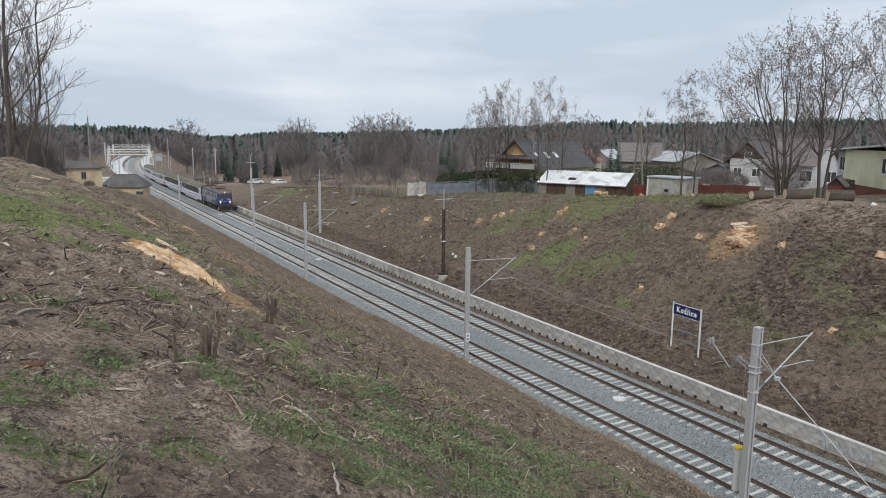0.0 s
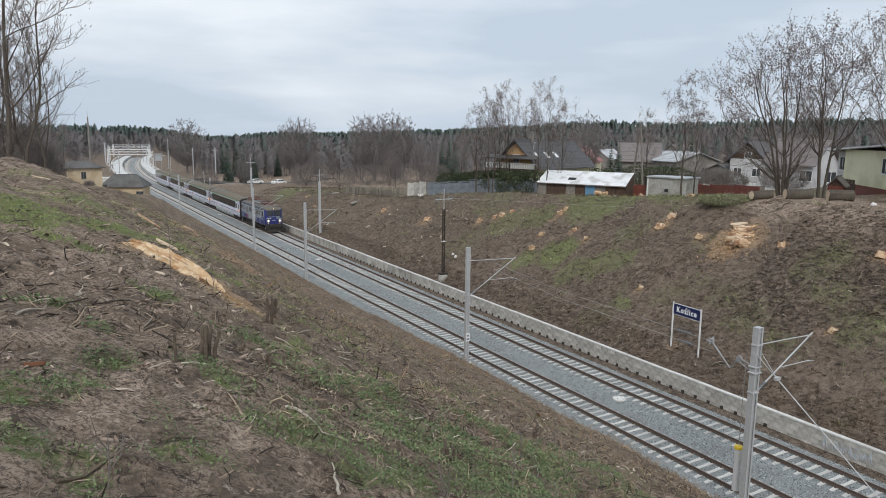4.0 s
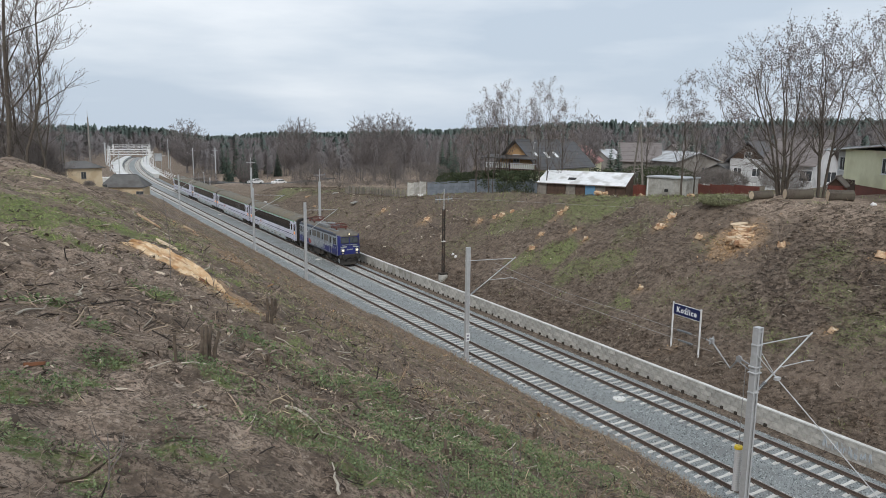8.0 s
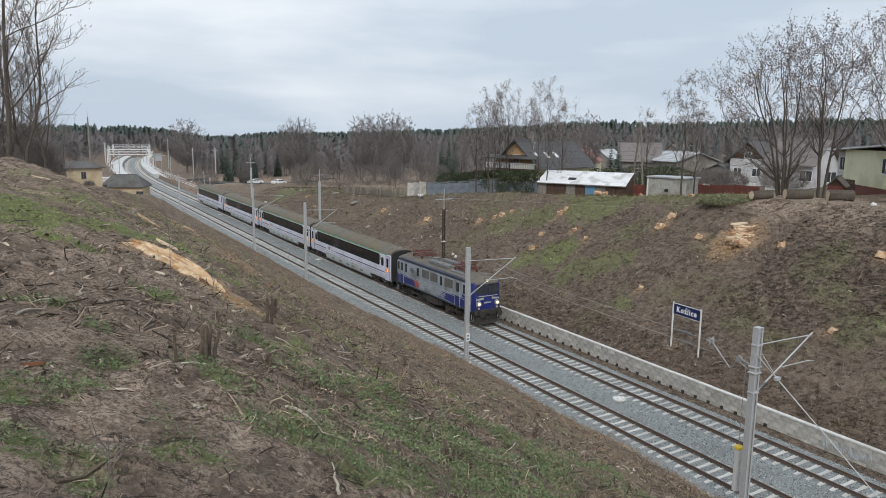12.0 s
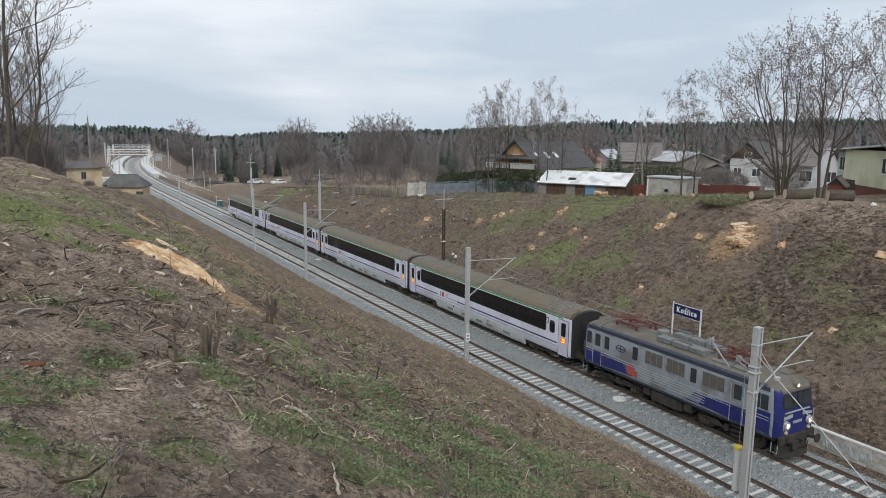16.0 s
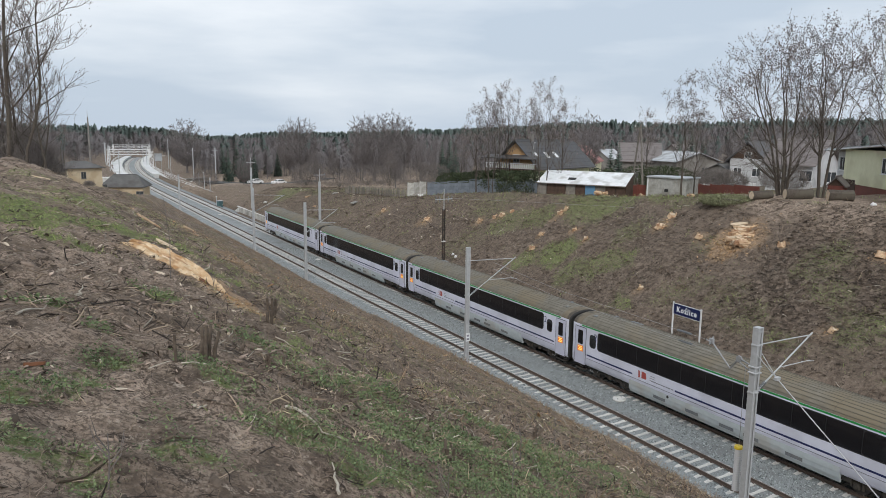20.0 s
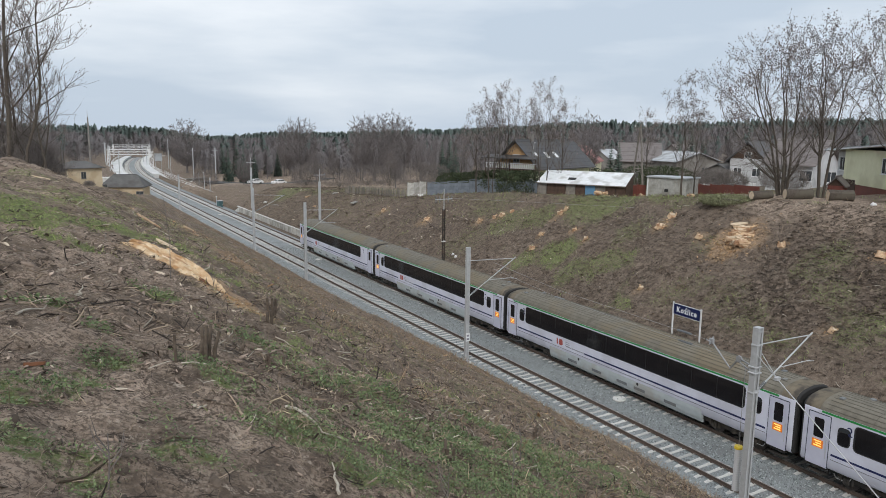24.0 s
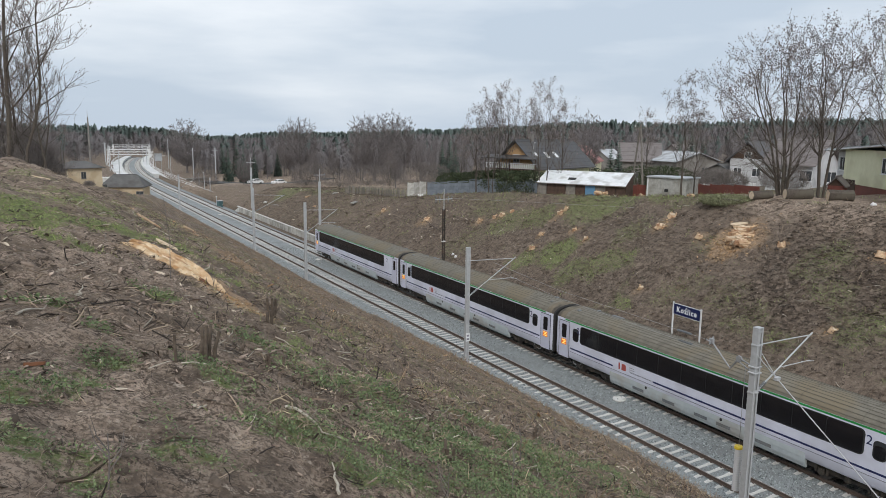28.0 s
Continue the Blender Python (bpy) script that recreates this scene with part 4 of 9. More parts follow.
def pantograph(parent, y, d):
    p = part("pantograph", Shape(), RED_STEEL, parent, "red folded pantograph")
    s = Shape()
    z = 4.16
    for a in (-0.6, 0.6):
        s.box(a - 0.05, a + 0.05, y - 0.95, y + 0.95, z, z + 0.08)
        for b in (-0.85, 0.85):
            s.tube((a, y + b, 3.98), (a, y + b, z), 0.07, 0.05, n=8)
    for b in (-0.85, 0, 0.85):
        s.box(-0.66, 0.66, y + b - 0.04, y + b + 0.04, z + 0.02, z + 0.10)
    for a in (-0.55, 0.55):
        s.line([(a, y - 0.35, z + 0.12), (a * 1.25, y + d * 1.35, z + 0.24), (a * 0.8, y - d * 0.1, z + 0.40)], 0.028)
        s.line([(a, y + 0.35, z + 0.12), (a * 1.25, y - d * 1.35, z + 0.24), (a * 0.8, y + d * 0.1, z + 0.40)], 0.028)
        s.tube((a * 1.25, y + d * 1.35, z + 0.24), (-a * 0.8, y - d * 0.1, z + 0.38), 0.018, n=5)
        s.tube((a * 1.25, y - d * 1.35, z + 0.24), (-a * 0.8, y + d * 0.1, z + 0.38), 0.018, n=5)
    s.tube((-0.69, y + d * 1.35, z + 0.24), (0.69, y + d * 1.35, z + 0.24), 0.025, n=5).tube((-0.69, y - d * 1.35, z + 0.24), (0.69, y - d * 1.35, z + 0.24), 0.025, n=5)
    for c in (-0.18, 0.18):
        s.line([(-1.02, y + c, z + 0.26), (-0.78, y + c, z + 0.45), (0.78, y + c, z + 0.45), (1.02, y + c, z + 0.26)], 0.030)
    p.data = s.mesh("pantograph", RED_STEEL)
    for a in (-0.6, 0.6):
        for b in (-0.85, 0.85):
            part("insulator", Shape().tube((a, y + b, 3.95), (a, y + b, 4.12), 0.10, 0.09, n=8), RED_STEEL, p)
    return p


def build_loco():
    t = thing("electric_locomotive", "blue and silver-grey electric locomotive with folded red pantographs", "locomotive")
    n = LOCO_LEN
    sec = [(0.05, 0.30, 0.30), (0.16, 0.20, 0.20), (0.42, 0.08, 0.10), (0.9, 0.0, 0.0)]
    # the cab front leans back above the lamps
    s = Shape()
    rows = []
    for y, i, top in sec:
        r = loco_section(y, i, top)
        rows.append([(px, py + 0.30 * max(0, (pz - 2.35) / 1.6) * (1 - y / 0.9), pz) for px, py, pz in r])
    back = []
    for y, i, top in reversed(sec):
        r = loco_section(n - y, i, top)
        back.append([(px, py - 0.30 * max(0, (pz - 2.35) / 1.6) * (1 - y / 0.9), pz) for px, py, pz in r])
    s.loft(rows + back)
    kinds = []
    for f in s.f:
        c = np.mean([s.v[i] for i in f], axis=0)
        if c[2] > 3.66 and len(f) == 4:
            kinds.append(1 if c[2] > 3.84 or min(c[1], n - c[1]) < 0.8 else 2)
        elif len(f) > 4 or c[1] < 0.45 or c[1] > n - 0.45:
            kinds.append(3)
        else:
            kinds.append(0)
    s.k = kinds
    part("body", s, [LOCO_GREY, LOCO_ROOF, LOCO_EDGE, LOCO_BLUE], t, smooth=True)
    for side in (-1, 1):
        sx = 1.50
        part("cant_band", side_slab(sx - 0.03, side, [(0.7, 3.50), (n - 0.7, 3.50), (n - 0.7, 3.72), (0.7, 3.72)], 0.024), LOCO_EDGE, t)
        # blue fields at both ends, grey lines along the lower side
        part("blue_field", side_slab(sx, side, [(0.55, 1.32), (2.95, 1.32), (4.9, 1.42), (4.5, 2.02), (2.95, 2.12), (0.55, 2.12)], 0.005), LOCO_BLUE, t)
        part("blue_field", side_slab(sx, side, [(n - 0.55, 1.32), (n - 2.4, 1.32), (n - 4.4, 1.42), (n - 3.9, 2.0), (n - 2.4, 2.12), (n - 0.55, 2.12)], 0.005), LOCO_BLUE, t)
        part("blue_panel", side_slab(sx, side, [(0.55, 2.12), (1.75, 2.12), (1.75, 2.42), (0.55, 2.42)], 0.004), LOCO_BLUE, t)
        for k in range(5):
            z = 1.55 + k * 0.15
            part("side_line", side_slab(sx, side, [(0.6 if k > 2 else 4.5, z), (n - 0.6 if k > 2 else n - 4.4, z), (n - 0.6 if k > 2 else n - 4.4, z + 0.035), (0.6 if k > 2 else 4.5, z + 0.035)], 0.012), LOCO_LINE, t)
        for k in range(5):
            z = 1.40 + k * 0.13
            part("blue_line", side_slab(sx, side, [(4.55, z), (5.75 - 0.13 * k, z), (5.75 - 0.13 * k, z + 0.06), (4.55, z + 0.06)], 0.009), LOCO_BLUE, t)
            part("blue_line", side_slab(sx, side, [(n - 3.95, z), (n - 4.75 + 0.1 * k, z), (n - 4.75 + 0.1 * k, z + 0.06), (n - 3.95, z + 0.06)], 0.009), LOCO_BLUE, t)
        part("sill", side_slab(sx, side, [(0.5, 1.18), (n - 0.5, 1.18), (n - 0.5, 1.30), (0.5, 1.30)], 0.016), LOCO_EDGE, t)
        part("red_marking", side_slab(sx, side, [(9.5, 1.46), (10.30, 1.46), (10.45, 1.98), (9.85, 2.02), (9.75, 1.82), (9.5, 1.78)], 0.014), RED_LOGO, t)
        # louvred machine-room windows and small windows
        for a, b in ((3.25, 4.80), (5.90, 7.36), (7.54, 9.00)):
            w = part("machine_window", side_slab(sx, side, rounded(a, b, 2.52, 3.40, 0.05), 0.014), LOCO_GREY, t)
            for k in range(3):
                c, d = a + 0.06 + (b - a - 0.12) * k / 3, a + 0.06 + (b - a - 0.12) * (k + 1) / 3
                part("pane", side_slab(sx, side, rounded(c + 0.015, d - 0.015, 2.58, 3.34, 0.03), 0.018), CURTAIN, w)
        for a, b in ((5.10, 5.60), (9.50, 10.02), (11.95, 12.47)):
            w = part("side_window", side_slab(sx, side, rounded(a, b, 2.44, 3.36, 0.06), 0.014), LOCO_GREY, t)
            part("pane", side_slab(sx, side, rounded(a + 0.05, b - 0.05, 2.50, 3.30, 0.05), 0.019), CAB_GLASS, w)
        # round emblem as a plain ring
        em = Shape()
        for k in range(20):
            a0, a1 = 2 * math.pi * k / 20, 2 * math.pi * (k + 1) / 20
            em.slab([(11.0 + 0.40 * math.cos(a0), 2.85 + 0.22 * math.sin(a0)), (11.0 + 0.40 * math.cos(a1), 2.85 + 0.22 * math.sin(a1)), (11.0 + 0.34 * math.cos(a1), 2.85 + 0.18 * math.sin(a1)), (11.0 + 0.34 * math.cos(a0), 2.85 + 0.18 * math.sin(a0))], "x", side * 1.48, side * 1.506)
        em.slab([(10.55, 2.82), (11.45, 2.82), (11.45, 2.88), (10.55, 2.88)], "x", side * 1.48, side * 1.508).slab([(10.97, 2.65), (11.03, 2.65), (11.03, 3.05), (10.97, 3.05)], "x", side * 1.48, side * 1.508)
        part("emblem", em, LOCO_EDGE, t)
        for ya, yb in ((2.12, 2.82), (n - 2.0, n - 1.3)):
            d = part("cab_door", side_slab(sx, side, [(ya, 2.12), (yb, 2.12), (yb, 3.42), (ya, 3.42)], 0.012), LOCO_GREY, t)
            part("door_panel", side_slab(sx, side, [(ya, 1.30), (yb, 1.30), (yb, 2.12), (ya, 2.12)], 0.014), LOCO_BLUE, d)
            part("door_window", side_slab(sx, side, rounded(ya + 0.12, yb - 0.12, 2.50, 3.28, 0.05), 0.02), CAB_GLASS, d)
            for yy in (ya - 0.05, yb + 0.05):
                part("handrail", Shape().tube((side * 1.55, yy, 1.25), (side * 1.55, yy, 3.3), 0.018, n=6), LOCO_LINE, d)
            st = Shape()
            for z in (0.45, 0.72, 0.98):
                st.box(side * 1.20, side * 1.48, ya + 0.05, yb - 0.05, z, z + 0.03)
            for yy in (ya + 0.05, yb - 0.08):
                st.box(side * 1.20, side * 1.24, yy, yy + 0.03, 0.45, 1.2)
            part("steps", st, UNDER, t)
        for ya, yb in ((0.62, 1.66), (n - 1.15, n - 0.55)):
            w = part("cab_window", side_slab(sx - 0.02, side, rounded(ya, yb, 2.46, 3.36, 0.06), 0.035), LOCO_GREY, t)
            k = 2 if yb - ya > 0.8 else 1
            for i in range(k):
                c, d = ya + 0.06 + (yb - ya - 0.12) * i / k, ya + 0.06 + (yb - ya - 0.12) * (i + 1) / k
                part("pane", side_slab(sx - 0.02, side, rounded(c + 0.02, d - 0.02, 2.52, 3.30, 0.05), 0.04), CAB_GLASS, w)
    # both fronts
    for y, d in ((0.05, -1), (n - 0.05, 1)):
        def lean(z):
            return y - d * 0.30 * max(0, (z - 2.35) / 1.6)

        def face(outline, depth):
            return Shape().loft([[(px, lean(pz) - d * 0.05, pz) for px, pz in outline], [(px, lean(pz) + d * depth, pz) for px, pz in outline]])
        for sx in (-1, 1):
            w = part("windscreen", face([(sx * 0.07, 2.66), (sx * 1.08, 2.70), (sx * 1.10, 3.28), (sx * 1.02, 3.38), (sx * 0.07, 3.40)], 0.02), RUBBER, t)
            part("pane", face([(sx * 0.11, 2.71), (sx * 1.03, 2.75), (sx * 1.05, 3.26), (sx * 0.99, 3.33), (sx * 0.11, 3.35)], 0.026), CAB_GLASS, w)
            part("wiper", Shape().tube((sx * 0.55, lean(3.40) + d * 0.05, 3.40), (sx * 0.35, lean(2.85) + d * 0.05, 2.85), 0.012, n=5), RUBBER, w)
            part("face_stripe", face([(sx * 0.42, 2.20), (sx * 1.12, 2.14), (sx * 1.12, 2.28), (sx * 0.42, 2.36)], 0.008), LOCO_LINE, t)
            hl = part("headlamp", Shape().tube((sx * 0.90, y, 1.86), (sx * 0.90, y + d * 0.11, 1.86), 0.24, 0.21, n=20), LAMP_RIM, t, "round headlamp with bright rim")
            part("lens", Shape().tube((sx * 0.90, y + d * 0.108, 1.86), (sx * 0.90, y + d * 0.125, 1.86), 0.125, 0.10, n=18), LAMP if d < 0 else CREAM, hl, "lit white lens" if d < 0 else "dark lens")
            part("marker_lamp", Shape().tube((sx * 0.90, y, 1.48), (sx * 0.90, y + d * 0.08, 1.48), 0.10, 0.09, n=12), CREAM, t)
            part("handrail", Shape().tube((sx * 1.18, y + d * 0.06, 1.65), (sx * 1.18, y + d * 0.06, 2.40), 0.016, n=6), LOCO_LINE, t)
        part("brow", face([(-1.0, 2.46), (1.0, 2.46), (0.95, 2.50), (-0.95, 2.50)], 0.02), LOCO_LINE, t)
        num = Shape()
        for k in range(7):
            num.loft([[(-0.36 + k * 0.105, y - d * 0.02, 1.86), (-0.29 + k * 0.105, y - d * 0.02, 1.86), (-0.29 + k * 0.105, y - d * 0.02, 1.99), (-0.36 + k * 0.105, y - d * 0.02, 1.99)],
                      [(-0.36 + k * 0.105, y + d * 0.01, 1.86), (-0.29 + k * 0.105, y + d * 0.01, 1.86), (-0.29 + k * 0.105, y + d * 0.01, 1.99), (-0.36 + k * 0.105, y + d * 0.01, 1.99)]])
        part("number_bars", num, LOCO_LINE, t)
        top = part("roof_lamp", Shape().tube((0, y - d * 0.55, 3.80), (0, y - d * 0.12, 3.76), 0.19, 0.15, n=16), LOCO_ROOF, t)
        part("lens", Shape().tube((0, y - d * 0.125, 3.76), (0, y - d * 0.10, 3.76), 0.10, 0.08, n=16), LAMP if d < 0 else CREAM, top)
        dome = Shape()
        rows = []
        for off, w, zt in ((-0.02, 1.02, 3.60), (0.10, 1.16, 3.72), (0.34, 1.33, 3.86), (0.75, 1.45, 3.99), (1.55, 1.49, 4.045)):
            yy = y - d * (off + 0.16)
            rows.append([(w * math.cos(math.pi * j / 10), yy, 3.56 + (zt - 3.56) * math.sin(math.pi * j / 10) ** 0.6) for j in range(11)] + [(-w, yy, 3.46), (w, yy, 3.46)])
        dome.loft(rows)
        part("cab_roof", dome, LOCO_ROOF, t, "domed brown-grey cab roof", True)
        beam = Shape().box(-1.35, 1.35, y - 0.12, y + 0.12, 0.88, 1.34, 0.04)
        part("buffer_beam", beam, UNDER, t)
        plough = Shape().loft([[(-1.2, y - d * 0.30, z), (-0.75, y + d * (0.10 + b), z), (0, y + d * (0.18 + b), z), (0.75, y + d * (0.10 + b), z), (1.2, y - d * 0.30, z), (1.1, y - d * 0.4, z), (0, y + d * 0.02, z), (-1.1, y - d * 0.4, z)] for z, b in ((0.16, 0.10), (0.45, 0.02), (0.80, 0.0))])
        part("snow_plough", plough, UNDER, t, "dark grey snow plough")
        buffers(t, y, d * 1.1, 1.0)
        for px in (-0.55, -0.35, 0.35, 0.55):
            hose = Shape().line([(px, y + d * 0.14, 1.0), (px, y + d * 0.28, 0.85), (px, y + d * 0.26, 0.55), (px, y + d * 0.14, 0.50)], 0.025)
            part("hose", hose, RUBBER, t)
        for sx in (-1.3, 1.3):
            part("corner_step", Shape().line([(sx, y - d * 0.1, 0.9), (sx, y - d * 0.1, 0.42), (sx, y - d * 0.45, 0.42), (sx, y - d * 0.45, 0.9)], 0.02), LOCO_LINE, t)
    # roof gear
    pantograph(t, 3.6, 1)
    pantograph(t, n - 3.2, -1)
    for sx in (-1, 1):
        for a, b in ((5.2, 6.25), (6.4, 7.45), (7.6, 8.65)):
            g = part("resistor_box", Shape().box(sx * 0.42, sx * 1.0, a, b, 3.96, 4.25, 0.025), ROOF_BOX, t)
            for k in range(3):
                fin = Shape().box(sx * 0.41, sx * 1.01, a + 0.12 + k * 0.40, a + 0.14 + k * 0.40, 3.98, 4.26)
                part("fin", fin, ROOF_BOX, g)
    part("roof_walk", Shape().box(-0.12, 0.12, 5.0, 9.4, 4.0, 4.06, 0.01), ROOF_BOX, t)
    for y in (5.0, 9.1):
        part("roof_drum", Shape().tube((0.1, y, 3.98), (0.1, y, 4.26), 0.34, 0.33, n=18).tube((0.1, y, 4.26), (0.1, y, 4.30), 0.37, n=18), ROOF_BOX, t)
    for y in (4.6, n - 4.4):
        part("insulator", Shape().tube((0.7, y, 3.9), (0.7, y, 4.3), 0.07, n=8).tube((0.7, y, 4.05), (0.7, y, 4.09), 0.13, n=10).tube((0.7, y, 4.17), (0.7, y, 4.21), 0.13, n=10), RED_STEEL, t)
    bus = Shape().line([(0.7, 1.9, 4.20), (0.7, 4.6, 4.32), (0.72, 7.2, 4.36), (0.7, n - 4.4, 4.32), (0.7, n - 2.0, 4.2)], 0.02)
    part("roof_busbar", bus, RED_STEEL, t)
    part("roof_panel", Shape().box(-1.05, -0.5, 2.1, 4.7, 3.94, 4.0, 0.015), ROOF_BOX, t)
    part("horn_box", Shape().box(0.2, 1.0, 1.0, 1.9, 3.92, 4.08, 0.04), LOCO_ROOF, t)
    part("horn_box", Shape().box(-0.5, 0.5, n - 1.3, n - 0.7, 3.85, 4.05, 0.05), LOCO_ROOF, t)
    u = Shape()
    u.box(-1.2, 1.2, 0.4, n - 0.4, 0.95, 1.2)
    u.box(-1.35, 1.35, 6.2, 8.5, 0.40, 1.1, 0.06)
    u.box(-1.3, 1.3, 5.5, 6.1, 0.55, 1.1, 0.05).box(-1.3, 1.3, 8.6, 9.2, 0.55, 1.1, 0.05)
    part("underframe", u, UNDER, t)
    part("battery_box", Shape().box(-1.42, -1.34, 6.4, 8.3, 0.45, 1.05, 0.02), UNDER, t)
    part("battery_box", Shape().box(1.34, 1.42, 6.4, 8.3, 0.45, 1.05, 0.02), UNDER, t)
    for yb in (n / 2 - 4.1, n / 2 + 4.1):
        bogie(t, yb, 3.0, True)
        for d in (-1.5, 1.5):
            wheelset(t, yb + d, 0.60)
    return t


loco = build_loco()
coach_a = build_coach()
coach_d = build_coach(True)
tagged(coach_d, "last pale grey coach with black window band")
coaches = [coach_a, copy_thing(coach_a, pose(0, 0, 0)), copy_thing(coach_a, pose(0, 0, 0)), coach_d]
COACH_FRONT, COACH_PITCH = 15.75, 24.5


# ---- overhead line masts, sign, trackside things ----
SIGN_BLUE = material("navy_sign_face", (0.012, 0.018, 0.075), (0.016, 0.024, 0.095), 2, 0.4, 0.02)
SIGN_WHITE = material("white_sign_paint", (0.74, 0.75, 0.76), (0.80, 0.81, 0.82), 3, 0.5, 0.03)
WHITE_POST = material("white_painted_post", (0.62, 0.62, 0.63), (0.72, 0.72, 0.73), 4, 0.6, 0.06, c=(0.52, 0.50, 0.47), big=1.5)
YELLOW = material("yellow_paint", (0.62, 0.44, 0.03), (0.72, 0.53, 0.05), 5, 0.5, 0.05)
OLD_STEEL = material("blackened_old_steel", (0.028, 0.024, 0.02), (0.06, 0.05, 0.042), 5, 0.8, 0.2, c=(0.08, 0.05, 0.035), big=1.2)
DISC = material("manhole_concrete", (0.62, 0.62, 0.60), (0.74, 0.74, 0.71), 5, 0.85, 0.1, c=(0.5, 0.49, 0.46), big=2)
OLD_ZINC = material("weathered_zinc", (0.26, 0.265, 0.27), (0.36, 0.365, 0.37), 6, 0.6, 0.08, metal=0.2)
WIRE = material("dull_wire", (0.30, 0.30, 0.30), (0.42, 0.41, 0.40), 6, 0.6, 0.0, metal=0.5)


def build_mast(x, y, foot, top, arm=None, w=0.27, label="galvanised steel overhead line mast with folded bracket arm beside track"):
    """Two channels with battens; arm: (tie height, strut height, tip x, tip y)."""
    t = thing("catenary_mast", label, "line mast", pose(x, y, foot), group="overhead line masts")
    h = top - foot
    for side in (-1, 1):
        c = side * w / 2
        s = Shape()
        s.slab([(c - side * 0.0, -w * 0.42), (c - side * 0.0, w * 0.42), (c - side * 0.09, w * 0.42), (c - side * 0.09, w * 0.42 - 0.02), (c - side * 0.015, w * 0.42 - 0.02),
                (c - side * 0.015, -w * 0.42 + 0.02), (c - side * 0.09, -w * 0.42 + 0.02), (c - side * 0.09, -w * 0.42)], "z", 0.0, h)
        part("channel", s, ZINC, t)
    for f in (-1, 1):
        part("web_plate", Shape().box(-w / 2 + 0.05, w / 2 - 0.05, f * w * 0.22 - 0.006, f * w * 0.22 + 0.006, 0.0, h), ZINC, t)
    k = max(3, int(h / 1.6))
    for i in range(k):
        z = 0.25 + (h - 0.4) * i / (k - 1)
        for f in (-1, 1):
            part("batten", Shape().box(-w / 2 + 0.015, w / 2 - 0.015, f * w * 0.40 - 0.006, f * w * 0.40 + 0.006, z - 0.05, z + 0.05), ZINC, t)
    part("cap_plate", Shape().box(-w / 2 - 0.01, w / 2 + 0.01, -w * 0.44, w * 0.44, h, h + 0.02), ZINC, t)
    part("foundation", Shape().box(-0.42, 0.42, -0.42, 0.42, -1.2, 0.02, 0.03), CONCRETE, t)
    if arm:
        tie, strut, tx, ty = arm
        tip = Vector((tx - x, ty - y, tie + 0.12 - foot))
        for z in (tie, strut):
            zz = z - foot
            part("clamp", Shape().box(-w / 2 - 0.03, w / 2 + 0.03, -w * 0.47, w * 0.47, zz - 0.035, zz + 0.035, 0.01), ZINC, t)
        d = Vector((tip.x, tip.y, 0)).normalized()
        a, b = d * (w / 2 + 0.02), d * (w / 2 + 0.02)
        a.z, b.z = tie - foot, strut - foot
        g = part("bracket_arm", Shape().line([a, a.lerp(tip, 0.5) + Vector((0, 0, 0.01)), tip], 0.024, 6), ZINC, t, "thin upper tie rod of the bracket")
        s = Shape()
        s.tube(b, b.lerp(tip, 0.18), 0.045, n=8)
        s.tube(b.lerp(tip, 0.18), tip + (tip - b).normalized() * 0.15, 0.033, n=8)
        part("strut", s, ZINC, g)
        for q in range(6):
            part("insulator_disc", Shape().tube(b.lerp(tip, 0.05 + q * 0.02), b.lerp(tip, 0.06 + q * 0.02), 0.075, n=8), ROOF_BOX, g)
        m = b.lerp(tip, 0.42)
        e = m + d * 1.75 + Vector((0, 0, 0.12))
        part("steady_arm", Shape().tube(m, e, 0.02, n=6).tube(e - d * 0.5, e + d * 0.25 - Vector((0, 0, 0.06)), 0.014, n=5), ZINC, g)
    return t


# the masts on the west side stand 2.7 m from the track's middle
big_mast = build_mast(-2.7, 17.72, 0.35, 8.32, (7.60, 5.58, 0.24, 17.34), 0.32, "tall galvanised steel overhead line mast with tensioning gear and stay")
build_mast(-2.7, 40.0, 0.25, 8.32, (7.42, 5.02, 0.29, 38.84))
build_mast(-2.7, 73.2, -0.3, 8.30, (7.52, 5.12, 0.05, 71.0))
build_mast(-2.7, 94.0, -0.2, 8.30, (7.44, 5.18, 0.3, 90.2))
build_mast(-2.7, 149.2, -0.3, 6.9, (6.2, 4.2, 0.1, 146.5), 0.28)
# masts behind the wall, with a short crossarm on a thin pole above
for my, mtop in ((99.9, 10.4), (137.7, 10.6)):
    m_far = build_mast(8.75, my, 0.45, mtop - 1.9, None, 0.32, "galvanised steel line mast with a short crossarm above the wall")
    h = mtop - 0.45
    part("pole_top", Shape().tube((0, 0, h - 1.95), (0, 0, h), 0.05, n=8), ZINC, m_far)
    part("crossarm", Shape().box(-0.85, 0.85, -0.04, 0.04, h - 0.95, h - 0.87), ZINC, m_far)
    for px in (-0.8, 0, 0.8):
        part("insulator", Shape().tube((px, 0, h - 0.87), (px, 0, h - 0.66), 0.05, 0.035, n=8), ROOF_BOX, m_far)
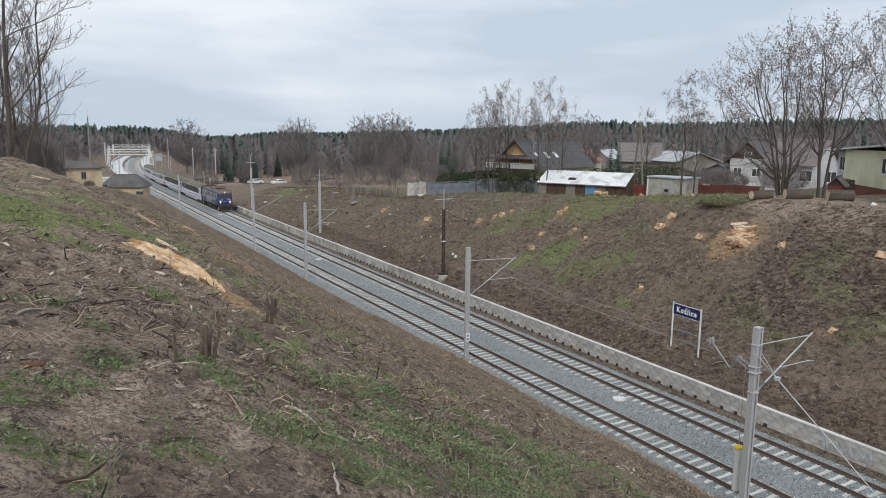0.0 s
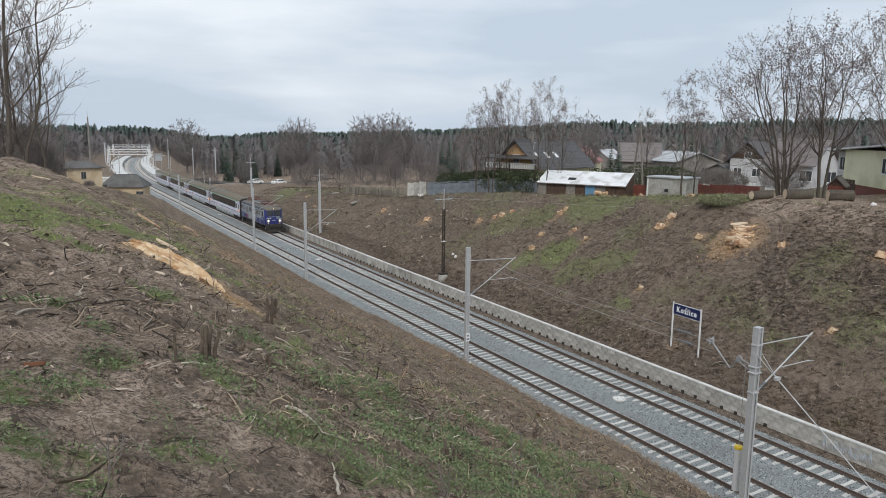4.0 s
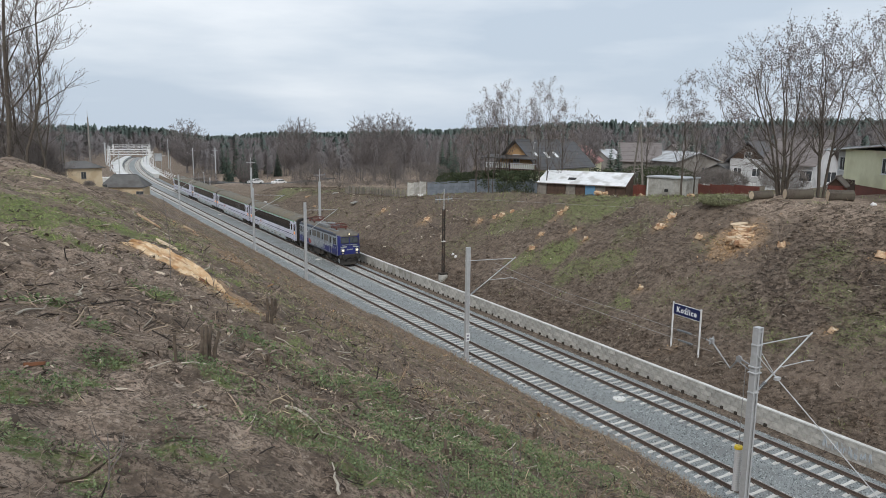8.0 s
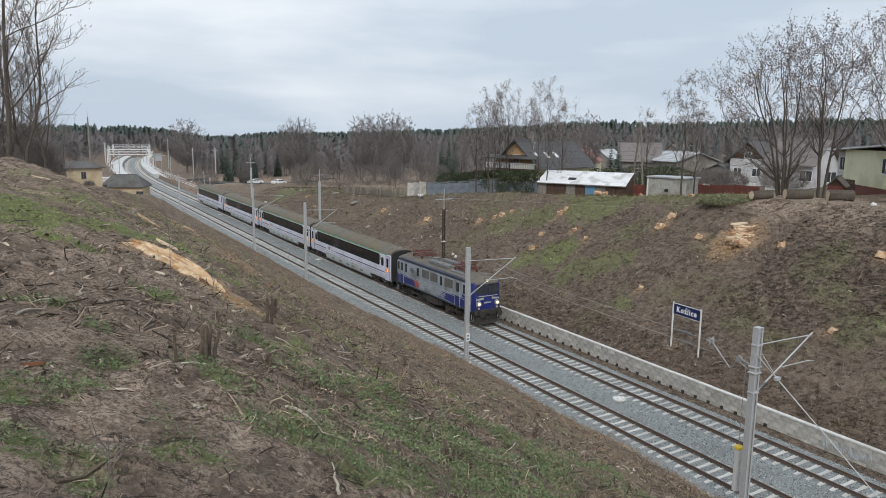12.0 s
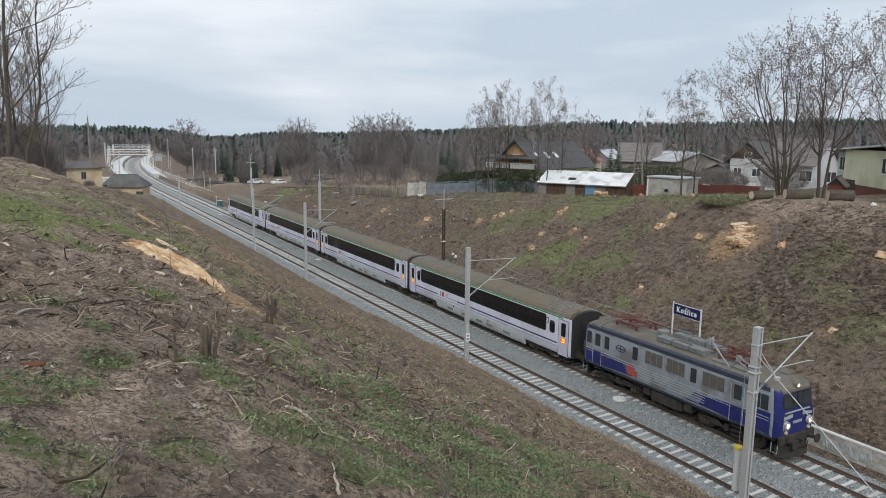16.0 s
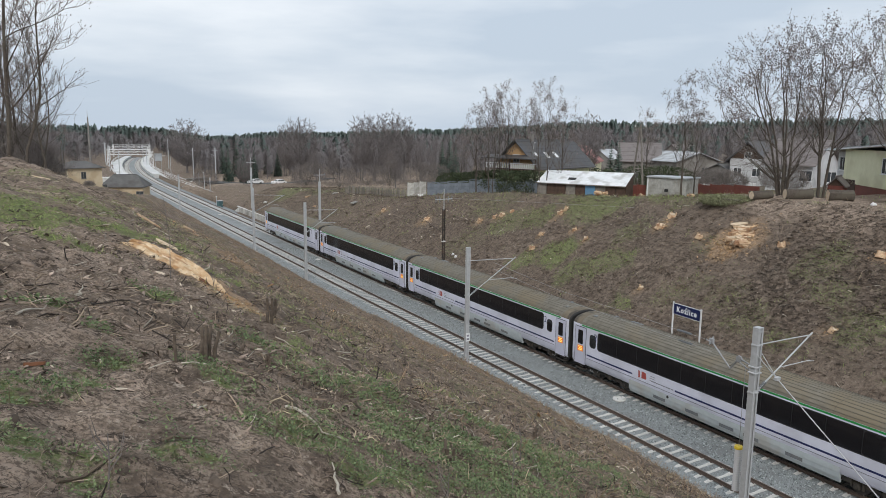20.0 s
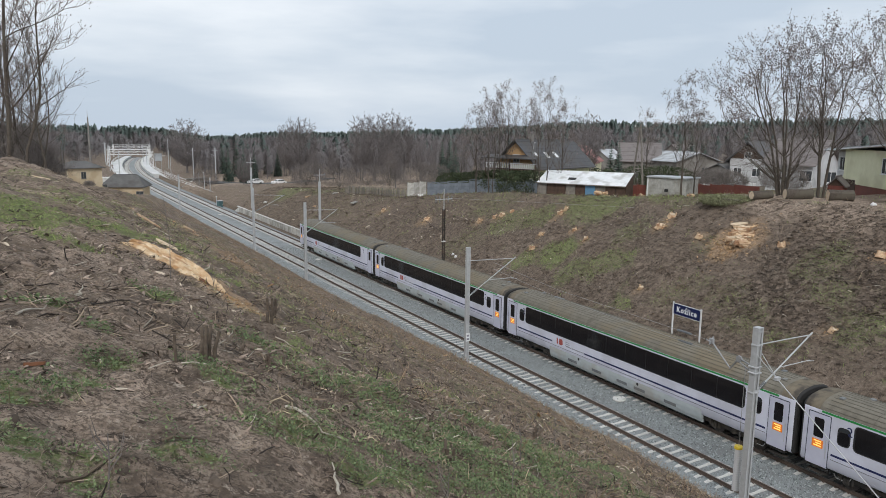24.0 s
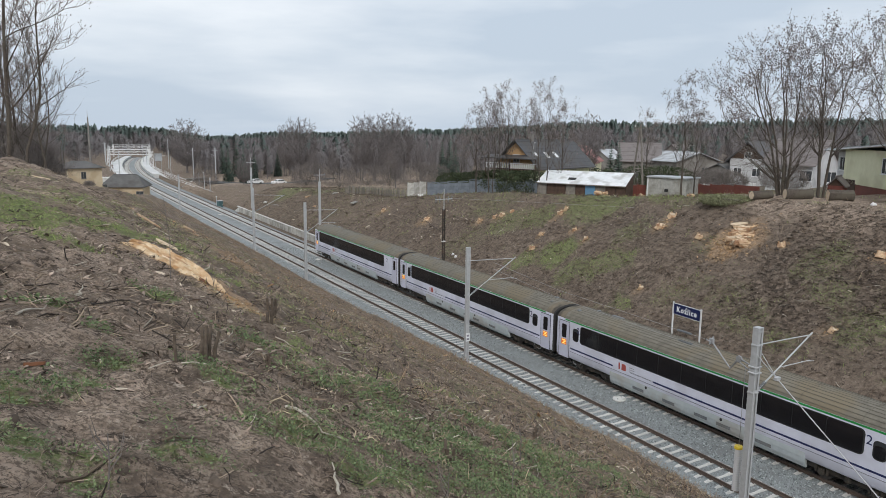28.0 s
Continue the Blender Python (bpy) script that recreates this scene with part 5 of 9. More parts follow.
for mx, my, mh in ((16.4, 235.2, 8.9), (16.9, 205.8, 9.4), (17.2, 287, 11.2), (-4.6, 240, 8.5), (-4.2, 275, 8.5), (-2.5, 310, 8.8), (0.5, 350, 9.0), (13.5, 318, 9.0), (16.5, 352, 9.2)):
    t = thing("catenary_mast", "slim grey line mast near the station", "line mast", pose(mx, my, gz(mx, my)), group="overhead line masts")
    part("post", Shape().box(-0.13, 0.13, -0.13, 0.13, -0.3, mh, 0.02), ZINC, t)
    part("crossarm", Shape().box(-0.9, 0.9, -0.04, 0.04, mh - 0.8, mh - 0.72), ZINC, t)
    part("bracket", Shape().tube((0, 0, mh - 2.4), (-1.8 if mx > 8 else 1.8, 0, mh - 1.4), 0.04, n=6), ZINC, t)


def build_mast_gear():
    """Tension weights, pulley arms, anchor wires and the stay of the tall mast."""
    f = 0.35
    x0, y0 = 0.25, 0.62
    wt = part("weight_guide", Shape().tube((x0, y0, 0.5), (x0, y0, 2.5), 0.03, n=6), ZINC, big_mast)
    disc = Shape().tube((0, 0, 0), (0, 0, 0.095), 0.15, n=14).mesh("weight", WHITE_POST)
    for i in range(18):
        part("weight", disc, None, wt, "white cylindrical tension weight", m=pose(x0, y0, 0.55 + i * 0.105))
    part("weight_cap", Shape().tube((x0, y0, 2.45), (x0, y0, 2.56), 0.19, 0.17, n=16), YELLOW, wt, "yellow painted top weight")
    part("weight_rope", Shape().tube((x0, y0, 2.5), (x0, y0, 6.35), 0.014, n=5), WIRE, wt)
    for z in (6.05, 6.3):
        part("clamp", Shape().box(-0.22, 0.22, -0.18, 0.18, z, z + 0.06, 0.01), ZINC, big_mast)
    gear = part("pulley_arm", Shape(), ZINC, big_mast, "folded pulley arm")
    g = Shape()
    g.tube((0, 0.15, 6.3), (0.1, 0.9, 6.45), 0.035, n=6).tube((0, 0.15, 6.05), (0.1, 0.9, 6.3), 0.03, n=6)
    g.tube((0.06, 0.85, 6.4), (0.14, 0.85, 6.4), 0.14, n=12)
    g.line([(0.1, 0.9, 6.4), (0.15, 1.3, 5.85), (0.2, 2.4, 6.75)], 0.03)
    g.line([(0.18, 0.9, 6.35), (0.25, 1.35, 5.8), (0.3, 2.35, 6.65)], 0.025)
    g.box(0.16, 0.32, 2.3, 2.5, 6.62, 6.86, 0.02).tube((0.1, 2.4, 6.6), (0.4, 2.45, 6.9), 0.03, n=6).tube((0.05, 2.3, 6.75), (0.3, 2.75, 6.72), 0.03, n=6)
    gear.data = g.mesh("pulley_arm", OLD_ZINC)
    for dz, px in ((0.0, 0.2), (-0.5, 0.3)):
        w = part("anchor_wire", Shape().line([(px, 2.4, 6.75 + dz), (px + 0.25, 5.6, 6.72 + dz), (px + 0.9, 14.0, 6.6 + dz), (px + 1.6, 22.0, 6.9 + dz)], 0.009, 5), WIRE, big_mast)
        for q in range(9):
            part("insulator_disc", Shape().tube((px + 0.10, 3.6 + q * 0.09, 6.74 + dz), (px + 0.103, 3.65 + q * 0.09, 6.74 + dz), 0.055, n=8), ROOF_BOX, w)
    st = part("stay", Shape().tube((0.0, -0.15, 6.75), (0.0, -10.2, -0.4), 0.022, n=6), ZINC, big_mast, "long slanting stay rod")
    part("stay_fork", Shape().line([(-0.15, -0.15, 6.9), (0, -1.0, 6.15), (0.15, -0.15, 6.9)], 0.018, 5).box(-0.14, 0.14, -1.1, -0.95, 6.08, 6.2, 0.01), ZINC, st)


build_mast_gear()


def build_number_plates():
    for my, z in ((40.0, 2.1),):
        t = thing("mast_plate", "small white number plate on a mast", "plate", pose(-2.7, my - 0.14, z))
        part("plate", Shape().box(-0.16, 0.16, -0.012, 0.0, -0.3, 0.3, 0.004), SIGN_WHITE, t)
        for k in range(2):
            part("mark", Shape().box(-0.09, 0.09, -0.018, -0.012, 0.05 - k * 0.24, 0.18 - k * 0.24), LETTER_GREY, t)


build_number_plates()


def build_sign():
    ax, ay, bx, by = 9.76, 33.16, 9.62, 30.70
    t = thing("station_sign", "navy station name board on two white posts", "sign", pose(ax, ay, 0))
    for px, py in ((0, 0), (bx - ax, by - ay)):
        z = gz(ax + px, ay + py)
        part("post", Shape().tube((px, py, z - 0.4), (px, py, 4.66), 0.06, n=12).tube((px, py, 4.66), (px, py, 4.69), 0.065, n=12), WHITE_POST, t)
    c = Vector(((bx - ax) / 2, (by - ay) / 2, 4.24))
    turn = math.degrees(math.atan2(by - ay, bx - ax))
    m = Matrix.Translation(c) @ pose(0, 0, 0, 0, 0, turn)
    board = part("board", turned(Shape().box(-1.16, 1.16, -0.03, 0.03, -0.36, 0.36, 0.01), m), SIGN_BLUE, t)
    part("border", turned(Shape().box(-1.18, 1.18, -0.02, 0.02, 0.36, 0.385).box(-1.18, 1.18, -0.02, 0.02, -0.385, -0.36), m), SIGN_WHITE, board)
    w = letters("Kozlice", 0.52, 0.006, 0.014)
    w.slab([(-0.115, 0.155), (-0.045, 0.155), (0.035, 0.265), (-0.05, 0.265)], "y", -0.006, 0.006)
    turned(w, m @ pose(0, -0.036, 0.0))
    part("lettering", w, SIGN_WHITE, board, "white lettering Koźlice")
    return t


build_sign()


def build_manholes():
    for x, y in ((2.72, 30.7), (2.9, 84.6), (2.8, 138.5)):
        t = thing("manhole", "round pale concrete drain cover between the tracks", "manhole", pose(x, y, -0.30), group="drain covers")
        part("ring", Shape().tube((0, 0, -0.1), (0, 0, 0.10), 0.38, 0.38, n=28), CONCRETE, t)
        part("cover", Shape().tube((0, 0, 0.10), (0, 0, 0.17), 0.42, 0.40, n=28), DISC, t)
        for a in (0.3, 3.4):
            part("lifting_eye", Shape().tube((0.22 * math.cos(a), 0.22 * math.sin(a), 0.165), (0.22 * math.cos(a), 0.22 * math.sin(a), 0.18), 0.045, n=10), RUBBER, t)


build_manholes()


def build_old_pole():
    x, y = 8.62, 62.9
    z = gz(x, y)
    t = thing("old_line_pole", "blackened old lattice pole with crossarm and stay wire", "pole", pose(x, y, z))
    part("base", Shape().box(-0.36, 0.36, -0.36, 0.36, -0.3, 0.55, 0.04), CONCRETE, t)
    part("shoe", Shape().box(-0.42, 0.42, -0.30, 0.30, 0.55, 0.75, 0.02), OLD_STEEL, t)
    for px in (-0.11, 0.11):
        part("leg", Shape().box(px - 0.04, px + 0.04, -0.09, 0.09, 0.75, 7.4), OLD_STEEL, t)
    for i in range(8):
        part("batten", Shape().box(-0.12, 0.12, -0.10, 0.10, 1.0 + i * 0.85, 1.14 + i * 0.85), OLD_STEEL, t)
    part("white_band", Shape().box(-0.17, 0.17, -0.12, 0.12, 4.0, 4.12), WHITE_POST, t)
    part("pole_top", Shape().tube((0, 0, 7.3), (0, 0, 9.5), 0.045, n=8), ZINC, t)
    part("crossarm", Shape().box(-1.0, 1.0, -0.05, 0.05, 8.4, 8.48), ZINC, t)
    for px in (-0.95, -0.5, 0.5, 0.95):
        part("insulator", Shape().tube((px, 0, 8.1), (px, 0, 8.75), 0.045, n=8), ROOF_BOX, t)
    part("stay_wire", Shape().line([(0, 0.1, 4.9), (0.3, 5, 5.8), (0.5, 8.5, 6.2)], 0.03, 5), OLD_STEEL, t)
    part("top_wire", Shape().line([(0.9, 0, 8.5), (7.0, -6.0, 8.4), (14, -14, 8.3)], 0.012, 4), WIRE, t)


build_old_pole()


# ---- plants, wood and litter ----
BARK = material("grey_brown_bark", (0.055, 0.044, 0.036), (0.12, 0.10, 0.082), 7, 0.95, 0.5, c=(0.105, 0.092, 0.072), big=1.2, fine=18)
TWIG = material("bare_twigs", (0.13, 0.112, 0.103), (0.22, 0.193, 0.178), 6, 0.95, 0, vary=0.35)
DRY_LEAF = material("brown_seed_clusters", (0.15, 0.123, 0.114), (0.26, 0.22, 0.202), 5, 0.9, 0, vary=0.4)
VALLEY_TWIG = material("valley_twigs", (0.145, 0.128, 0.124), (0.21, 0.188, 0.182), 0.3, 0.95, 0, vary=0.2)
NEEDLE = material("spruce_needles", (0.052, 0.076, 0.062), (0.090, 0.120, 0.092), 3, 0.9, 0, vary=0.4)
# far pines: distance haze is mixed into the green, paler and bluer than the spruces
HAZE_PINE = material("hazed_pine_needles", (0.092, 0.125, 0.112), (0.130, 0.165, 0.148), 0.05, 0.9, 0, vary=0.2)
HEDGE = material("dark_hedge_leaves", (0.034, 0.046, 0.022), (0.066, 0.084, 0.038), 3, 0.85, 0, vary=0.45)
# twigs of the far woods, greyed and lifted in colour to stand for haze
HAZE_TWIG = material("hazed_bare_wood", (0.160, 0.146, 0.147), (0.210, 0.193, 0.194), 0.05, 0.95, 0, vary=0.07)
STALK = material("dead_stalks", (0.15, 0.112, 0.082), (0.38, 0.30, 0.22), 2.0, 0.95, 0, vary=0.6)
MATTED = material("matted_dead_weeds", (0.056, 0.041, 0.031), (0.172, 0.126, 0.092), 1.0, 0.95, 0, vary=0.6)
WEED = material("low_green_weeds", (0.085, 0.122, 0.056), (0.195, 0.240, 0.112), 2.0, 0.8, 0, vary=0.4)
DRY_GRASS = material("dry_standing_grass", (0.19, 0.15, 0.098), (0.44, 0.36, 0.245), 2.0, 0.95, 0, vary=0.45)
RED_STALK = material("reddish_brush", (0.15, 0.098, 0.062), (0.40, 0.285, 0.185), 2.0, 0.95, 0, vary=0.45)
FLAKE = material("tan_bark_flakes", (0.36, 0.30, 0.235), (0.62, 0.54, 0.44), 3.0, 0.9, 0, vary=0.45)
BARK_CHIP = material("broken_bark", (0.135, 0.098, 0.074), (0.37, 0.29, 0.235), 5.0, 0.95, 0.3, vary=0.65)
DARK_TWIG = material("dark_damp_twigs", (0.035, 0.027, 0.022), (0.085, 0.066, 0.054), 3.0, 0.95, 0, vary=0.5)
GREY_WEED = material("grey_dry_weeds", (0.13, 0.108, 0.088), (0.30, 0.252, 0.207), 2.0, 0.95, 0, vary=0.5)
CLOD = material("soil_clod", (0.055, 0.042, 0.032), (0.13, 0.10, 0.078), 8, 0.95, 0.3, vary=0.4)
STRAW = material("pale_straw", (0.30, 0.265, 0.215), (0.50, 0.455, 0.385), 3.0, 0.9, 0, vary=0.35)
BLADE = material("grass_blades", (0.19, 0.26, 0.075), (0.36, 0.42, 0.15), 1.5, 0.8, 0, vary=0.4)
CUT_WOOD = material("fresh_cut_wood", (0.40, 0.26, 0.15), (0.62, 0.455, 0.30), 6, 0.8, 0.25, c=(0.32, 0.175, 0.095), big=2.2, vary=0.2)
OLD_STEM = material("weathered_stems", (0.075, 0.056, 0.042), (0.17, 0.135, 0.105), 9, 0.95, 0.4, vary=0.25)
PALE_CUT = material("pale_sawn_face", (0.54, 0.41, 0.28), (0.72, 0.59, 0.44), 5, 0.8, 0.15, vary=0.15)
TORN = material("torn_wood_face", (0.50, 0.33, 0.18), (0.74, 0.60, 0.42), 7, 0.85, 0.6, c=(0.42, 0.24, 0.11), big=2.6, fine=26, dist=0.03)
CHIP = material("wood_chips", (0.34, 0.20, 0.10), (0.52, 0.34, 0.18), 3, 0.9, 0, vary=0.35)
ROT = material("reddish_rotten_wood", (0.13, 0.055, 0.028), (0.22, 0.098, 0.052), 6, 0.9, 0.3)


def strewn(n, seed, x0, x1, y0, y1, power=1.0):
    rng = np.random.RandomState(seed)
    return rng.uniform(x0, x1, n), y0 + (y1 - y0) * rng.rand(n) ** power, rng


STICK_V = [(-0.5, -0.018, 0), (-0.5, 0.018, 0), (-0.5, 0, 0.03), (-0.05, 0.02, 0.03), (-0.05, 0.056, 0.02), (-0.05, 0.036, 0.06), (0.5, -0.04, 0.02)]
STICK_F = [(0, 1, 4, 3), (1, 2, 5, 4), (2, 0, 3, 5), (3, 4, 6), (4, 5, 6), (5, 3, 6)]
UP_V = [(-0.015, -0.01, 0), (0.015, -0.01, 0), (0, 0.015, 0), (0.035, 0.01, 0.55), (0.058, 0.01, 0.55), (0.047, 0.03, 0.55), (0.02, 0.08, 1.0)]
UP_F = [(0, 1, 4, 3), (1, 2, 5, 4), (2, 0, 3, 5), (3, 4, 6), (4, 5, 6), (5, 3, 6)]
BLADE_V = [(-0.04, 0, 0), (0.04, 0, 0), (0.03, 0.12, 0.55), (-0.03, 0.12, 0.55), (0, 0.45, 0.9)]
BLADE_F = [(0, 1, 2, 3), (3, 2, 4)]
LEAF_V = [(-0.5, 0, 0.02), (0, -0.3, 0.12), (0.5, 0.05, 0.05), (0, 0.32, 0.0)]
LEAF_F = [(0, 1, 2, 3)]


def stuff(name, me, label, category):
    return tagged(new(name, me), label, category, kind="stuff")


def on_ground(x, y, lift=0.0):
    return np.stack([x, y, ground_z(x, y) + lift], -1)


def slope_clear(x, y):
    """West and east slopes only, off the track bed."""
    u = x - bend(y)
    return (u < -2.9) | (u > 8.2)


CHIP_V = [(-0.5, -0.07, 0.02), (-0.12, -0.15, 0.0), (0.46, -0.09, 0.04), (0.55, 0.03, 0.02), (0.05, 0.16, 0.06), (-0.44, 0.10, 0.0), (-0.46, -0.06, 0.07), (-0.1, -0.12, 0.09), (0.42, -0.07, 0.12), (0.46, 0.03, 0.08), (0.05, 0.13, 0.12), (-0.38, 0.08, 0.08)]
CHIP_F = [(6, 7, 8, 9, 10, 11), (0, 1, 7, 6), (1, 2, 8, 7), (2, 3, 9, 8), (3, 4, 10, 9), (4, 5, 11, 10), (5, 0, 6, 11)]
CROOK_V = [(-0.5, -0.02, 0), (-0.5, 0.02, 0), (-0.5, 0, 0.035), (-0.12, 0.06, 0.03), (-0.12, 0.10, 0.03), (-0.12, 0.08, 0.065), (0.18, -0.03, 0.05), (0.18, 0.005, 0.05), (0.18, -0.012, 0.08), (0.5, 0.07, 0.03)]
CROOK_F = [(0, 1, 4, 3), (1, 2, 5, 4), (2, 0, 3, 5), (3, 4, 7, 6), (4, 5, 8, 7), (5, 3, 6, 8), (6, 7, 9), (7, 8, 9), (8, 6, 9)]


def mat_form(seed, strips, wide, arch):
    """A tangle of thin bent strips lying every way round one point."""
    rng = np.random.RandomState(seed)
    v, f = [], []
    for i in range(strips):
        a, b = rng.uniform(0, 6.28), rng.uniform(-0.5, 0.5)
        ox, oy, ln = rng.normal(0, 0.22), rng.normal(0, 0.22), rng.uniform(0.3, 0.6)
        k = len(v)
        for j, g in enumerate((-0.5, 0.0, 0.5)):
            c, s_ = math.cos(a + b * g), math.sin(a + b * g)
            px, py, pz = ox + ln * g * c, oy + ln * g * s_, arch * (1 - abs(g) * 1.6) * rng.uniform(0.5, 1.2)
            v += [(px - wide * s_, py + wide * c, pz), (px + wide * s_, py - wide * c, pz + wide)]
        f += [(k, k + 1, k + 3, k + 2), (k + 2, k + 3, k + 5, k + 4)]
    return v, f


def strew(name, mat, form, n, seed, area, sizes, label, category, power=1.3, lift=0.01, tilt=0.4, clump=None):
    """Small litter over one stretch of slope, denser in clumps where asked: area (x0, x1, y0, y1), clump (size, base, gain)."""
    x, y, rng = strewn(n, seed, *area, power)
    keep = slope_clear(x, y)
    if clump:
        keep &= rng.rand(n) < np.clip(clump[1] + clump[2] * value_noise(x / clump[0], y / clump[0], seed + 1), 0.02, 1)
    x, y = x[keep], y[keep]
    n = len(x)
    size = sizes[0] + (sizes[1] - sizes[0]) * rng.rand(n) ** 2.2
    stuff(name, scatter_mesh(name, mat, on_ground(x, y, lift), *form, size, rng.uniform(0, 6.28, n), rng.normal(0, tilt, (n, 2))), label, category)


def build_litter():
    stick, crook, leaf, chip = (STICK_V, STICK_F), (CROOK_V, CROOK_F), (LEAF_V, LEAF_F), (CHIP_V, CHIP_F)
    clod = ([(px, py * 2.2, pz) for px, py, pz in CHIP_V], CHIP_F)
    near, mid, far, east = (-30.5, -18, 2.2, 14), (-31, -9, 8, 30), (-31, -3.1, 15, 70), (8.3, 27, 14, 105)
    strew("bark_pieces", BARK_CHIP, chip, 20000, 831, near, (0.015, 0.095), "grey brown broken bark pieces on the soil", "bark litter", clump=(0.6, 0.40, 1.5))
    strew("bark_pieces", BARK_CHIP, chip, 13000, 832, mid, (0.04, 0.20), "grey brown broken bark pieces on the slope", "bark litter", clump=(1.2, 0.40, 1.5))
    strew("pale_chips", FLAKE, chip, 1100, 833, near, (0.03, 0.12), "pale split chips of wood on the soil", "wood chips", clump=(0.9, 0.30, 1.4))
    strew("pale_chips", FLAKE, chip, 1300, 834, mid, (0.06, 0.20), "pale split chips of wood on the slope", "wood chips", clump=(1.6, 0.30, 1.4))
    strew("pale_chips", FLAKE, chip, 1500, 835, east, (0.08, 0.30), "pale chips of wood on the far slope", "wood chips", 1.1, clump=(3.0, 0.25, 1.5))
    strew("fallen_twigs", STALK, crook, 7500, 31, near, (0.05, 0.26), "brown dead twigs strewn over the soil", "twigs", clump=(1.0, 0.45, 1.2))
    strew("fallen_twigs", STALK, crook, 8000, 32, mid, (0.10, 0.45), "brown dead twigs strewn over the slope", "twigs", clump=(1.5, 0.45, 1.2))
    strew("fallen_twigs", STALK, stick, 7000, 33, far, (0.15, 0.5), "brown dead twigs strewn over the slope", "twigs", clump=(2.5, 0.45, 1.2))
    strew("dark_twigs", DARK_TWIG, crook, 5200, 83, near, (0.05, 0.26), "dark damp twigs on the soil", "twigs", tilt=0.5, clump=(0.8, 0.4, 1.4))
    strew("dark_twigs", DARK_TWIG, crook, 7000, 84, mid, (0.10, 0.50), "dark damp twigs on the slope", "twigs", tilt=0.5, clump=(1.4, 0.4, 1.4))
    strew("broken_sticks", STRAW, crook, 520, 81, near, (0.10, 0.42), "pale grey broken sticks lying on the soil", "sticks", lift=0.02, clump=(1.2, 0.4, 1.4))
    strew("broken_sticks", STRAW, crook, 900, 85, mid, (0.16, 0.6), "pale grey broken sticks lying on the slope", "sticks", lift=0.02, clump=(1.6, 0.4, 1.4))
    strew("broken_sticks", STRAW, crook, 1500, 82, east, (0.3, 1.0), "pale grey broken sticks on the far slope", "sticks", 1.2, lift=0.03, clump=(4, 0.4, 1.4))
    strew("leaf_litter", BARK_CHIP, leaf, 14000, 37, near, (0.012, 0.034), "dead brown leaves lying on the soil", "leaves", tilt=0.6, clump=(0.7, 0.4, 1.5))
    strew("twig_crumbs", BARK_CHIP, crook, 22000, 838, (-29.5, -21, 2.6, 10), (0.02, 0.11), "small brown crumbs of twig on the soil", "twigs", 1.2, tilt=0.5, clump=(0.5, 0.45, 1.4))
    strew("twig_crumbs", DARK_TWIG, crook, 12000, 839, (-29.5, -21, 2.6, 10), (0.02, 0.10), "small dark crumbs of twig on the soil", "twigs", 1.2, tilt=0.5, clump=(0.6, 0.45, 1.4))
    strew("soil_clods", CLOD, clod, 7000, 38, (-30.5, -12, 2.2, 24), (0.03, 0.14), "small dark brown clods of soil", "soil", 1.4, lift=0.0, tilt=0.5, clump=(0.9, 0.4, 1.4))
    strew("pale_chips", FLAKE, chip, 420, 836, (8.6, 18, 70, 145), (0.2, 0.8), "pale broken wood along the far bank", "wood chips", 1.0, clump=(5.0, 0.3, 1.5))
    strew("bark_pieces", CHIP, chip, 900, 837, (-24, -3.2, 14, 60), (0.10, 0.45), "orange torn bark and wood on the cutting slope", "bark litter", 1.2, clump=(2.2, 0.2, 1.6))
    # matted dead growth, dark under pale, over both slopes
    mat_a, mat_b, wide_a, wide_b = mat_form(11, 7, 0.018, 0.12), mat_form(12, 6, 0.014, 0.16), mat_form(13, 9, 0.022, 0.12), mat_form(14, 8, 0.015, 0.16)
    strew("matted_weeds", MATTED, wide_a, 26000, 841, (8.3, 26, 14, 145), (0.25, 0.75), "dark brown matted weeds on the far slope", "weeds", 1.15, tilt=0.3, clump=(3.2, 0.6, 0.7))
    strew("matted_weeds", DARK_TWIG, wide_a, 5000, 846, (13, 25, 14, 33), (0.25, 0.6), "dark damp matted weeds on the far slope", "weeds", 1.0, tilt=0.3, clump=(3.0, 0.5, 1.0))
    strew("matted_weeds", MATTED, wide_a, 2600, 845, (8.2, 10.2, 14, 110), (0.25, 0.7), "dark damp weeds at the wall foot", "weeds", 1.15, tilt=0.3)
    strew("pale_weeds", GREY_WEED, wide_b, 19000, 842, (8.3, 26, 14, 145), (0.2, 0.65), "pale dry matted weeds on the far slope", "weeds", 1.15, lift=0.05, tilt=0.3, clump=(2.6, 0.32, 1.5))
    strew("matted_weeds", MATTED, mat_a, 15000, 843, (-27, -3.1, 7, 100), (0.14, 0.42), "dark brown matted weeds on the cutting slope", "weeds", 1.3, tilt=0.3, clump=(1.8, 0.42, 1.3))
    strew("pale_weeds", DRY_GRASS, mat_b, 15000, 844, (-26, -3.1, 6, 95), (0.14, 0.40), "pale dry matted weeds on the cutting slope", "weeds", 1.3, lift=0.02, tilt=0.3, clump=(1.4, 0.36, 1.5))


build_litter()


